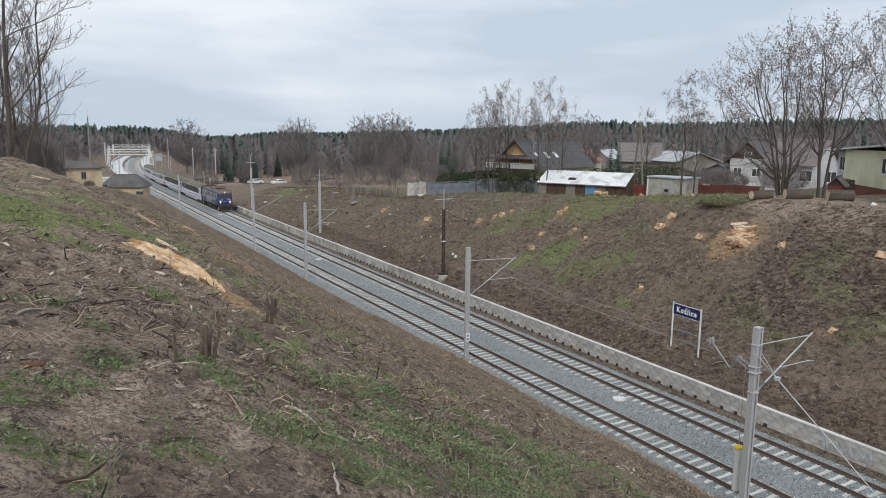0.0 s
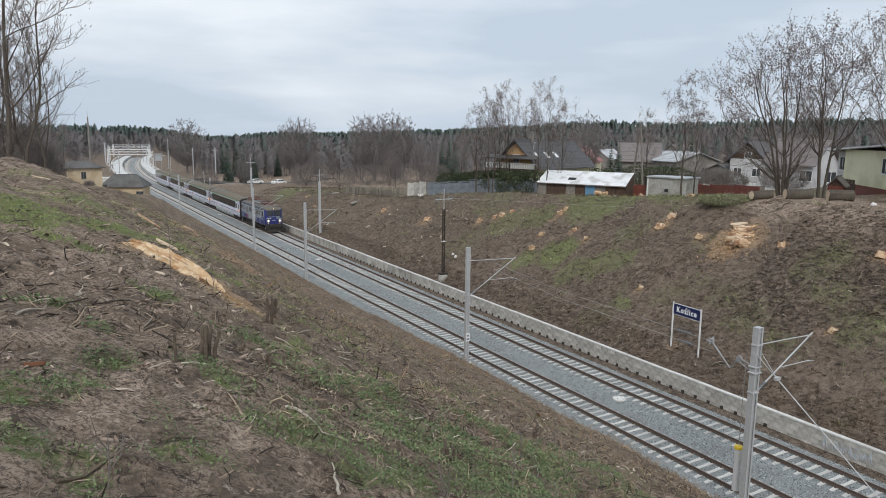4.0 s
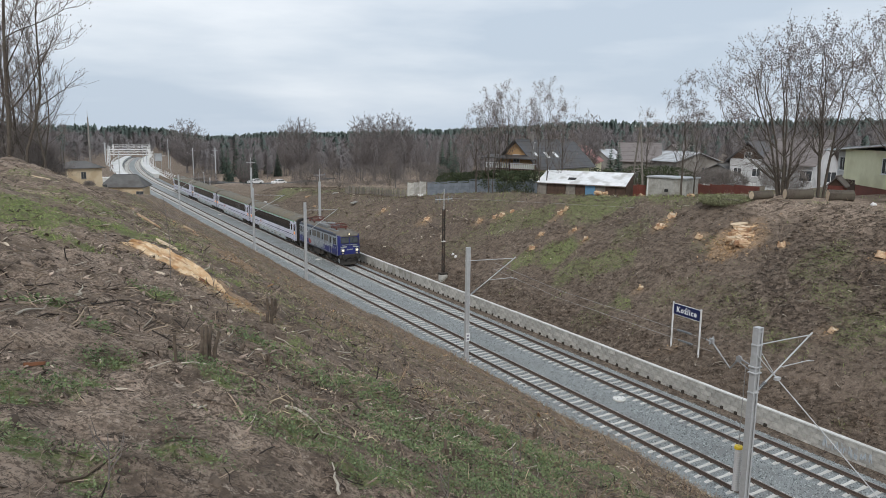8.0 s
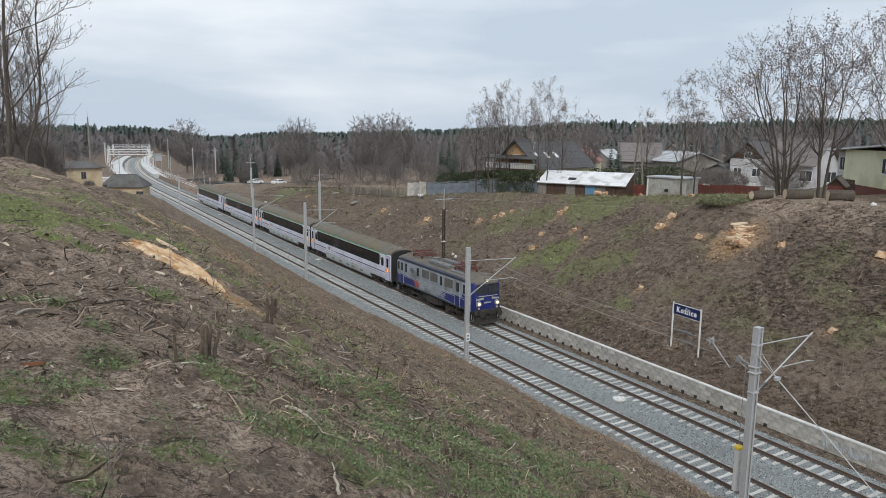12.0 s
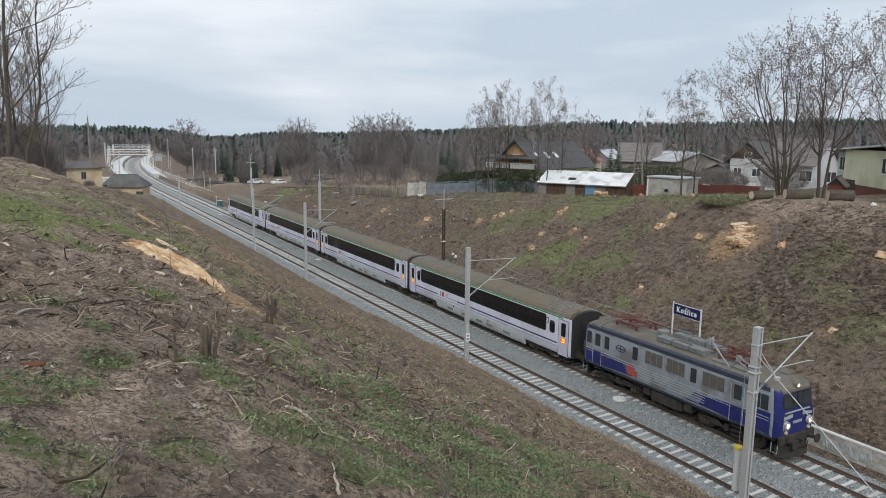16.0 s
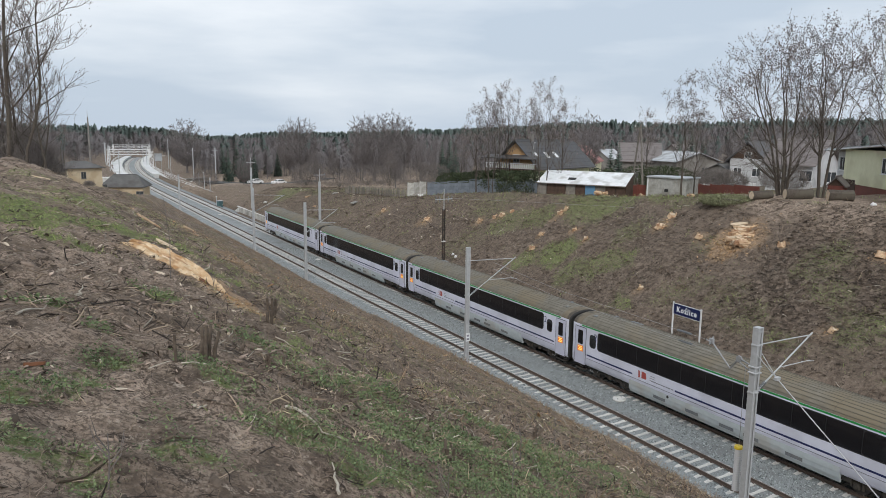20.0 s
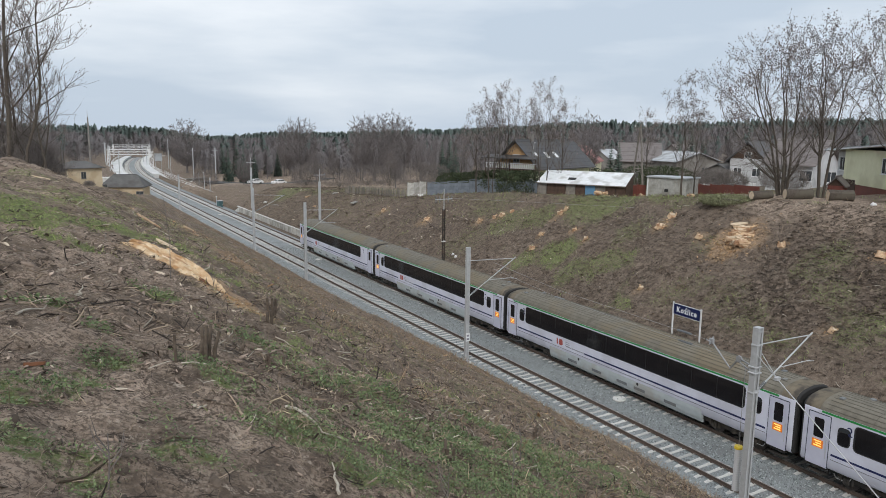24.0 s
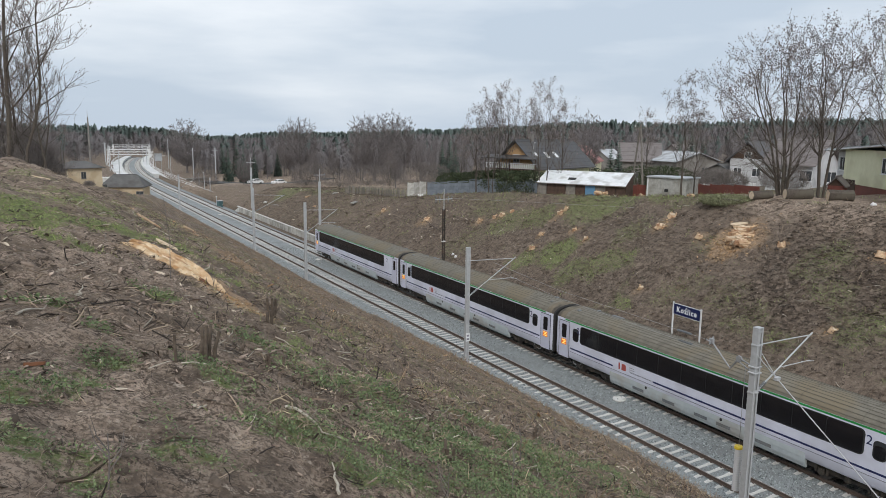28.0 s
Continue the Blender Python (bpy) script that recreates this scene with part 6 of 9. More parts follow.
def build_stalks():
    # standing dead weeds; thick brush along the foot of the west slope
    x, y, rng = strewn(34000, 41, -22, -3.0, 4, 110, 1.2)
    keep = rng.rand(len(x)) < np.clip(0.26 + 0.8 * np.clip((x + 14) / 11, 0, 1) + 0.8 * value_noise(x / 2, y / 2, 44), 0, 1)
    x, y = x[keep], y[keep]
    n = len(x)
    me = scatter_mesh("dead_brush", RED_STALK, on_ground(x, y), UP_V, UP_F, rng.uniform(0.14, 0.48, n), rng.uniform(0, 6.28, n), rng.normal(0, 0.65, (n, 2)))
    stuff("dead_brush", me, "reddish brown dead brush on the cutting slope", "brush")
    x, y, rng = strewn(2600, 42, -31, -14, 2.2, 40, 1.2)
    n = len(x)
    me = scatter_mesh("dead_weeds", STALK, on_ground(x, y), UP_V, UP_F, rng.uniform(0.06, 0.26, n), rng.uniform(0, 6.28, n), rng.normal(0, 0.4, (n, 2)))
    stuff("dead_weeds", me, "thin dry weed stalks standing in the soil", "weeds")
    x, y, rng = strewn(26000, 43, 8.1, 27, 14, 120, 1.2)
    keep = rng.rand(len(x)) < np.clip(0.55 + 1.2 * value_noise(x / 3, y / 3, 45) + 0.5 * np.clip((10.5 - x) / 3, 0, 1), 0, 1)
    x, y = x[keep], y[keep]
    n = len(x)
    me = scatter_mesh("dead_brush", MATTED, on_ground(x, y), UP_V, UP_F, rng.uniform(0.14, 0.42, n), rng.uniform(0, 6.28, n), rng.normal(0, 0.8, (n, 2)))
    stuff("dead_brush", me, "brown matted dead brush on the far slope", "brush")
    x, y, rng = strewn(20000, 49, -24, -3.0, 5, 60, 1.3)
    keep = rng.rand(len(x)) < np.clip(0.45 + 1.3 * value_noise(x / 1.4, y / 1.4, 50), 0, 1)
    x, y = x[keep], y[keep]
    n = len(x)
    me = scatter_mesh("dry_grass", DRY_GRASS, on_ground(x, y), UP_V, UP_F, rng.uniform(0.08, 0.30, n), rng.uniform(0, 6.28, n), rng.normal(0, 0.7, (n, 2)))
    stuff("dry_grass", me, "pale dry grass stalks on the cutting slope", "dry grass")
    # rough weeds along the top edge and on the waste ground
    x, y, rng = strewn(9000, 46, 18, 60, 25, 170)
    keep = (rng.rand(len(x)) < np.clip(0.3 + value_noise(x / 4, y / 4, 47) * 2, 0, 1))
    x, y = x[keep], y[keep]
    n = len(x)
    me = scatter_mesh("rough_weeds", STALK, on_ground(x, y), UP_V, UP_F, rng.uniform(0.25, 0.9, n), rng.uniform(0, 6.28, n), rng.normal(0, 0.5, (n, 2)))
    stuff("rough_weeds", me, "dry rough weeds on the waste ground", "weeds")


build_stalks()


def build_grass():
    sets = [(60000, 51, -32, -12, 5, 34, 0.025, 0.08, 1.3), (40000, 52, -31, -3.2, 12, 75, 0.06, 0.14, 1.2), (70000, 53, 8.4, 34, 18, 110, 0.14, 0.34, 1.0), (150000, 54, -31, -20, 9, 34, 0.03, 0.085, 1.2)]
    for n, seed, x0, x1, y0, y1, s0, s1, pw in sets:
        x, y, rng = strewn(n, seed, x0, x1, y0, y1, pw)
        keep = slope_clear(x, y) & (rng.rand(n) < grass_cover(x, y) ** 1.3)
        x, y = x[keep], y[keep]
        n = len(x)
        me = scatter_mesh("grass", BLADE, on_ground(x, y), BLADE_V, BLADE_F, rng.uniform(s0, s1, n), rng.uniform(0, 6.28, n), rng.normal(0, 0.5, (n, 2)))
        stuff("grass", me, "thin green grass growing in patches", "grass")


build_grass()


def build_weeds():
    """Rosettes of small leaves hugging the soil."""
    rng = np.random.RandomState(57)
    x, y, _ = strewn(42000, 58, -30, -18, 2, 10.5, 1.3)
    keep = rng.rand(len(x)) < grass_cover(x, y) ** 1.1
    x, y = x[keep], y[keep]
    cx, cy = np.repeat(x, 9) + rng.normal(0, 0.05, len(x) * 9), np.repeat(y, 9) + rng.normal(0, 0.05, len(x) * 9)
    n = len(cx)
    p = on_ground(cx, cy, 0.0)
    reach = np.clip(np.hypot(cx - EYE[0], cy - EYE[1]) / 7.0, 0.6, 1.3)
    p[:, 2] += rng.uniform(0.0, 0.085, n) * reach
    stuff("low_weeds", scatter_mesh("low_weeds", WEED, p, LEAF_V, LEAF_F, rng.uniform(0.014, 0.042, n) * reach, rng.uniform(0, 6.28, n), rng.normal(0, 0.6, (n, 2))), "low green weeds in small clumps on the soil", "weeds")


build_weeds()


# -- trees --
def bough(rng, start, way, length, r, bend_by, n=5, lift=0.0):
    pts, p, d = [Vector(start)], Vector(start), Vector(way).normalized()
    for i in range(n):
        d = (d + Vector(rng.normal(0, bend_by, 3)) + Vector((0, 0, lift))).normalized()
        p = p + d * length / n
        pts.append(p.copy())
    return pts


def point_on(pts, f):
    k = f * (len(pts) - 1)
    i = min(int(k), len(pts) - 2)
    return pts[i].lerp(pts[i + 1], k - i), (pts[i + 1] - pts[i]).normalized()


def tree_shapes(seed, height, spread, stems=1, limbs=9, subs=7, twigs=8, leaf=0, lean=0.035, low=0.3, up=0.55, r0=None, wob=0.08):
    """Bare tree: trunk with limbs, a mesh of fine twigs, and small clusters at the tips."""
    rng = np.random.RandomState(seed)
    trunk, fine, tips = Shape(), Shape(), []
    r0 = r0 or height * 0.013
    for st in range(stems):
        a0 = rng.uniform(0, 6.28)
        a0 = st * 6.28 / stems + rng.uniform(-0.4, 0.4)
        way = Vector((math.cos(a0) * (0.08 + 0.42 * (stems > 1)), math.sin(a0) * (0.08 + 0.42 * (stems > 1)), 1))
        h = height * rng.uniform(0.82, 1.0)
        tp = bough(rng, (0.25 * math.cos(a0) * (stems > 1), 0.25 * math.sin(a0) * (stems > 1), -0.35), way, h, r0, lean, 9, 0.10 if stems == 1 else 0.03)
        trunk.line(tp, r0 * (0.62 if stems > 1 else 0.85), 8, r0 * 0.08)
        for i in range(limbs):
            f = low + (0.97 - low) * (i + rng.rand() * 0.8) / limbs
            p, d = point_on(tp, f)
            a = i * 2.4 + rng.uniform(-0.5, 0.5)
            w = Vector((math.cos(a), math.sin(a), up + rng.uniform(-0.15, 0.45))) + d * 0.5
            ln = spread * (1.15 - 0.75 * f) * rng.uniform(0.7, 1.1)
            lp = bough(rng, p, w, ln, 0, wob, 6, 0.10)
            rl = r0 * (1 - f) * 0.34 + r0 * 0.08
            trunk.line(lp, rl, 6, rl * 0.25)
            for j in range(subs):
                g = 0.25 + 0.75 * (j + rng.rand()) / subs
                q, e = point_on(lp, g)
                w2 = e + Vector(rng.normal(0, 0.45, 3)) + Vector((0, 0, 0.25))
                sl = ln * rng.uniform(0.35, 0.7) * (1.15 - 0.45 * g)
                sp = bough(rng, q, w2, sl, 0, wob * 1.3, 4, 0.10)
                fine.line(sp, max(rl * 0.34, 0.016), 4, 0.009)
                for k in range(twigs):
                    o, e2 = point_on(sp, 0.2 + 0.8 * (k + rng.rand()) / twigs)
                    w3 = (e2 + Vector(rng.normal(0, 0.42, 3)) + Vector((0, 0, 0.25))).normalized()
                    tl = sl * rng.uniform(0.25, 0.6)
                    end = o + w3 * tl
                    fine.line([o, o.lerp(end, 0.5) + Vector(rng.normal(0, 0.04 * tl, 3)), end], 0.011, 3, 0.005)
                    tips.append(end)
                    if k % 2:
                        tips.append(o.lerp(end, 0.6))
    leaves = None
    if leaf:
        pick = [p for p in tips if p.z > height * 0.35]
        rng.shuffle(pick)
        pts = np.array(pick[:leaf])
        m = len(pts)
        c = np.repeat(pts, 3, 0) + rng.normal(0, 0.12, (m * 3, 3))
        leaves = scatter_mesh("seed_clusters", DRY_LEAF, c, LEAF_V, LEAF_F, rng.uniform(0.06, 0.13, m * 3), rng.uniform(0, 6.28, m * 3), rng.normal(0, 0.9, (m * 3, 2)))
    return trunk, fine, leaves


def crown_shapes(seed, height, radius, foot=0.35, stems=1, limbs=24, subs=7, twigs=8, leaf=0, r0=0.2, fine_r=0.011, side=(0, 0), spread=0.55, rise=0.12, reach=1.0):
    """Bare tree with a rounded crown: leaders from the foot, limbs bowing out to an uneven dome."""
    rng = np.random.RandomState(seed)
    trunk, fine, tips = Shape(), Shape(), []
    rz = height * (1 - foot) / 2
    mid = Vector((side[0], side[1], height - rz))
    leaders = []
    for st in range(stems):
        a = 6.28 * st / stems + rng.uniform(-0.4, 0.4)
        out = radius * spread * (stems > 1) * rng.uniform(0.7, 1.1)
        top = Vector((mid.x + out * math.cos(a), mid.y + out * math.sin(a), height * rng.uniform(0.88, 0.98)))
        b = Vector((0.3 * math.cos(a), 0.3 * math.sin(a), -0.35)) if stems > 1 else Vector((0, 0, -0.35))
        c = Vector((b.x * 1.5 + 0.25 * (top.x - b.x), b.y * 1.5 + 0.25 * (top.y - b.y), height * 0.5))
        pts = [b * (1 - f) ** 2 + c * 2 * f * (1 - f) + top * f * f + Vector(rng.normal(0, 0.012 * height * f, 3)) for f in (i / 9 for i in range(10))]
        trunk.line(pts[:-1], r0 * (0.6 if stems > 1 else 1.0), 8, r0 * 0.07)
        leaders.append(pts)
    for i in range(limbs):
        h = 1 - 1.75 * (i + 0.5) / limbs
        a = i * 2.4 + rng.uniform(-0.35, 0.35)
        w = math.sqrt(max(0.05, 1 - h * h))
        k = rng.uniform(0.72, 1.08)
        tip = mid + Vector((radius * w * math.cos(a) * k, radius * w * math.sin(a) * k, rz * h * (0.9 + 0.1 * k)))
        best = min(leaders, key=lambda q: (q[6] - tip).xy.length)
        f = min(0.9, max(foot * 0.65, (tip.z / height) - 0.22 - 0.25 * rng.rand()))
        p, d = point_on(best, f)
        c = p + (tip - p) * 0.5 + Vector(((tip.x - p.x) * 0.12, (tip.y - p.y) * 0.12, -0.10 * (tip - p).length))
        ln = (tip - p).length
        lp = [p * (1 - g) ** 2 + c * 2 * g * (1 - g) + tip * g * g + Vector(rng.normal(0, 0.022 * ln, 3)) * (g > 0) for g in (j / 6 for j in range(7))]
        rl = r0 * (1 - f) * 0.24 + r0 * 0.07
        trunk.line(lp[:-1], min(rl, fine_r * 6), 6, min(rl * 0.25, fine_r * 1.2))
        for j in range(subs):
            g = 0.22 + 0.78 * (j + rng.rand()) / subs
            q, e = point_on(lp, min(g, 0.999))
            w2 = e * 0.8 + Vector(rng.normal(0, 0.7, 3)) + Vector((0, 0, rise))
            sl = min(max(ln, radius * 0.5), radius * 1.2) * rng.uniform(0.22, 0.42) * reach
            sp = bough(rng, q, w2, sl, 0, 0.16, 4, rise * 0.4)
            fine.line(sp, min(max(rl * 0.34, fine_r * 1.2), fine_r * 1.7), 4, fine_r * 0.8)
            for n in range(twigs):
                o, e2 = point_on(sp, 0.15 + 0.84 * (n + rng.rand()) / twigs)
                w3 = (e2 + Vector(rng.normal(0, 0.6, 3)) + Vector((0, 0, rise))).normalized()
                tl = sl * rng.uniform(0.25, 0.6)
                end = o + w3 * tl
                fine.line([o, o.lerp(end, 0.5) + Vector(rng.normal(0, 0.05 * tl, 3)), end], fine_r, 3, fine_r * 0.45)
                tips.append(end)
    leaves = None
    if leaf:
        pts = np.array([q for q in tips if q.z > mid.z - rz * 0.30 and math.hypot(math.hypot(q.x - mid.x, q.y - mid.y) / radius, (q.z - mid.z) / rz) > 0.60])
        rng.shuffle(pts)
        pts = pts[:leaf]
        m = len(pts)
        c = np.repeat(pts, 9, 0) + rng.normal(0, 0.17, (m * 9, 3))
        leaves = scatter_mesh("seed_clusters", DRY_LEAF, c, LEAF_V, LEAF_F, rng.uniform(0.075, 0.165, m * 9), rng.uniform(0, 6.28, m * 9), rng.normal(0, 0.9, (m * 9, 2)))
    return trunk, fine, leaves


def crown_tree(name, label, category="tree", group="", wood=None, **kw):
    t = thing(name, label, category, group=group)
    trunk, fine, leaves = crown_shapes(**kw)
    part("trunk", trunk, wood or BARK, t, smooth=True)
    c = part("crown", fine, wood or TWIG, t)
    if leaves:
        tagged(part("seed_cluster", leaves, None, c, "small brown clusters on the twig tips"), kind="stuff")
    return t


def build_tree(name, label, seed, height, spread, category="tree", group="", **kw):
    t = thing(name, label, category, group=group)
    trunk, fine, leaves = tree_shapes(seed, height, spread, **kw)
    part("trunk", trunk, BARK, t, smooth=True)
    c = part("crown", fine, TWIG, t)
    if leaves:
        tagged(part("seed_cluster", leaves, None, c, "small brown clusters on the twig tips"), kind="stuff")
    return t


def plant(t, x, y, turn=0.0, size=1.0, sink=0.1):
    return copy_thing(t, Matrix.Translation((x, y, gz(x, y) - sink)) @ pose(0, 0, 0, 0, 0, turn) @ Matrix.Scale(size, 4))


def first(t, x, y, turn=0.0, size=1.0):
    t.matrix_basis = Matrix.Translation((x, y, gz(x, y) - 0.1)) @ pose(0, 0, 0, 0, 0, turn) @ Matrix.Scale(size, 4)
    return t


# -- planting --
# ash trees with clusters on the tips, at the edge of the east bank
ASH = "tall bare tree with forked stems and brown tips"
ash_a = crown_tree("bare_ash_tree", ASH, group="trees on the bank", seed=61, height=14.0, radius=5.1, foot=0.18, stems=5, limbs=38, subs=8, twigs=7, leaf=2700, r0=0.21, fine_r=0.011, side=(-1.0, 0.9))
ash_b = crown_tree("bare_ash_tree", ASH, group="trees on the bank", seed=62, height=14.8, radius=3.9, foot=0.40, stems=3, limbs=26, subs=8, twigs=7, leaf=2000, r0=0.21, fine_r=0.011, spread=0.65)
ash_c = crown_tree("bare_ash_tree", "slim bare tree with brown tips", group="trees on the bank", seed=63, height=12.6, radius=2.2, foot=0.36, limbs=20, subs=6, twigs=6, leaf=620, r0=0.12, fine_r=0.011)
ash_d = crown_tree("bare_ash_tree", "slim forked bare tree with brown tips", group="trees on the bank", seed=64, height=13.6, radius=2.1, foot=0.34, stems=2, limbs=22, subs=6, twigs=6, leaf=700, r0=0.13, fine_r=0.011, spread=0.5)
first(ash_a, *(29.1, 39.0), 0, 1.0)
first(ash_b, *(31.5, 37.1), 80, 1.0)
first(ash_c, *(26.2, 47.7), 0, 0.93)
first(ash_d, *(26.2, 80.6), 20, 1.06)
plant(ash_b, *(30.6, 30.7), 300, 1.04)
plant(ash_c, *(24.5, 81.7), 220, 1.05)
plant(ash_d, *(28.7, 81.3), 120, 1.08)
plant(ash_d, *(23.9, 66.2), 140, 0.96)
plant(ash_c, *(26.8, 66.4), 260, 1.0)
plant(ash_c, *(29.5, 93.9), 10, 0.85)
plant(ash_c, *(28.6, 117.1), 60, 0.6)
plant(ash_c, *(44.0, 69.6), 90, 0.92)
plant(ash_c, *(33.0, 52.0), 330, 0.82)
plant(ash_d, *(44.2, 96.0), 200, 0.98)
# the wood edge on the west hill
wood_a = build_tree("bare_woodland_tree", "tall dark bare woodland tree", 71, 19.0, 4.8, group="woodland edge", stems=1, limbs=12, subs=6, twigs=6, leaf=250, low=0.16, up=0.2, r0=0.15, wob=0.15)
wood_b = build_tree("bare_woodland_tree", "slender dark bare woodland tree", 72, 16.5, 3.6, group="woodland edge", stems=1, limbs=13, subs=5, twigs=6, leaf=250, low=0.16, up=0.25, r0=0.12, wob=0.15, lean=0.09)
first(wood_a, *(-29.0, 46.0), 10, 1.0)
first(wood_b, *(-28.1, 46.0), 60, 0.88)
plant(wood_b, *(-27.1, 48.0), 200, 0.80)
plant(wood_b, *(-27.7, 56.0), 330, 0.72)
plant(wood_b, *(-29.3, 50.0), 170, 0.9)
plant(wood_b, *(-26.5, 60.0), 250, 0.62)
plant(wood_a, *(-30.1, 49.9), 250, 0.95)
plant(wood_b, *(-28.6, 54.0), 120, 0.9)
plant(wood_b, *(-28.9, 50.0), 20, 0.95)
plant(wood_b, *(-27.9, 49.0), 290, 0.9)
plant(wood_b, *(-27.4, 52.0), 128, 0.7)
plant(wood_b, *(-30.0, 58.0), 90, 0.95)
plant(wood_b, *(-27.3, 66.0), 150, 0.55)
plant(wood_b, *(-25.8, 75.0), 40, 0.5)
plant(wood_b, *(-25.8, 66.0), 35, 0.42)
for wx, wy, turn, size in ((-28.3, 60, 75, 0.7), (-29.7, 63, 140, 0.8), (-27.6, 61, 210, 0.55), (-28.8, 66, 280, 0.7)):
    plant(wood_b, wx, wy, turn, size)
# broad old trees in the valley
oak = crown_tree("broad_bare_tree", "broad round bare tree in the valley", group="valley trees", seed=81, height=18.0, radius=6.6, foot=0.22, stems=1, limbs=64, subs=12, twigs=11, r0=0.42, reach=0.66, fine_r=0.022, rise=0.0, wood=VALLEY_TWIG)
alder = crown_tree("broad_bare_tree", "tall round bare tree in the valley", group="valley trees", seed=82, height=16.0, radius=3.6, foot=0.30, stems=2, limbs=44, subs=12, twigs=11, r0=0.24, reach=0.75, fine_r=0.021, rise=0.02, wood=VALLEY_TWIG)
first(oak, *(18.2, 255.9), 0, 1.02)
first(alder, *(39.9, 214.6), 40, 1.0)
plant(oak, *(40.9, 203.7), 90, 0.96)
plant(oak, *(50.8, 173.0), 200, 0.94)
plant(alder, *(51.7, 183.5), 300, 1.14)
plant(alder, *(58.9, 180.2), 20, 1.2)
plant(alder, *(64.3, 183.2), 140, 1.14)
plant(alder, *(48.1, 195.8), 250, 0.62)
plant(alder, *(62.0, 167.5), 50, 0.72)
plant(alder, *(61.0, 156.6), 170, 0.70)
plant(alder, *(71.4, 112.5), 200, 0.95)
plant(oak, *(16.7, 174.4), 120, 0.34)
plant(alder, *(33.9, 125.7), 70, 0.5)
plant(alder, *(36.8, 178.7), 70, 0.55)


def spruce_shape(seed, h, w):
    rng = np.random.RandomState(seed)
    s = Shape()
    k = 26
    for i in range(k):
        z = h * (0.06 + 0.92 * i / k)
        rad = w * (1 - z / h) ** 0.8 + 0.08
        m = max(5, int(13 * (1 - i / k)) + 4)
        for j in range(m):
            a = 6.28 * j / m + rng.uniform(0, 0.8)
            ln = rad * rng.uniform(0.7, 1.12)
            c, sn = math.cos(a), math.sin(a)
            wd = 0.16 + 0.10 * ln
            s.add([(0.03 * c, 0.03 * sn, z + 0.1), (ln * 0.6 * c - wd * sn, ln * 0.6 * sn + wd * c, z - 0.05 * ln), (ln * c, ln * sn, z - 0.30 * ln), (ln * 0.6 * c + wd * sn, ln * 0.6 * sn - wd * c, z - 0.16 * ln)], [(0, 1, 2, 3)])
    return s


spruce = thing("spruce_tree", "dark green spruce tree", "tree", group="spruces")
part("trunk", Shape().tube((0, 0, -0.3), (0, 0, 9.6), 0.16, 0.03, n=8), BARK, spruce)
part("crown", spruce_shape(91, 10.0, 2.1), NEEDLE, spruce)
first(spruce, *(22.9, 198.6), 0, 1.0)
for sx, sy, turn, size in ((*(20.1, 204.5), 40, 0.95), (*(25.9, 218.5), 80, 1.1), (*(29.5, 212.4), 150, 0.9), (*(37.6, 225.7), 10, 1.0), (*(37.6, 215.3), 200, 0.85), (*(25.3, 234.1), 100, 1.0),
                           (*(48.3, 129.3), 60, 1.05), (*(46.8, 124.3), 110, 0.9), (*(51.9, 138.7), 20, 1.0), (*(54.3, 87.5), 70, 0.75), (*(58.7, 90.3), 170, 0.8), (*(85.6, 98.2), 50, 1.15), (*(91.5, 106.6), 10, 1.1), (*(98.5, 106.2), 10, 1.0)):
    plant(spruce, sx, sy, turn, size)


def leaf_cloud(seed, n, box, mats, name, size, hull=0.55):
    """Many small leaf faces filling a rounded, uneven block."""
    rng = np.random.RandomState(seed)
    p = rng.uniform(-1, 1, (n * 3, 3))
    rad = (np.abs(p) ** 2.6).sum(1)
    lump = 1 + 0.5 * value_noise(p[:, 0] * 4 + 9, p[:, 2] * 3 + p[:, 1] * 2, seed)
    p = p[(rad < lump) & (rad > hull)][:n]
    if mats == TWIG:
        return scatter_mesh(name, mats, p * np.asarray(box), UP_V, UP_F, rng.uniform(size * 2, size * 5, len(p)), rng.uniform(0, 6.28, len(p)), rng.normal(0, 0.5, (len(p), 2)))
    return scatter_mesh(name, mats, p * np.asarray(box), LEAF_V, LEAF_F, rng.uniform(size * 0.6, size * 1.4, len(p)), rng.uniform(0, 6.28, len(p)), rng.normal(0, 1.0, (len(p), 2)))


def build_bush(name, label, category, x, y, box, mat, n, size, seed, twig=None, group=""):
    t = thing(name, label, category, pose(x, y, gz(x, y)), group=group)
    part("foliage", leaf_cloud(seed, n, box, mat, "foliage", size), None, t, m=pose(0, 0, box[2] * 0.92))
    s = Shape()
    rng = np.random.RandomState(seed)
    for i in range(14):
        a = rng.uniform(0, 6.28)
        e = (box[0] * 0.6 * math.cos(a), box[1] * 0.6 * math.sin(a), box[2] * rng.uniform(0.9, 1.7))
        s.line([(0.1 * math.cos(a), 0.1 * math.sin(a), -0.1), (e[0] * 0.5, e[1] * 0.5, e[2] * 0.6), e], 0.03, 4, 0.008)
    tagged(part("stem_tangle", s, BARK, t), kind="stuff")
    return t


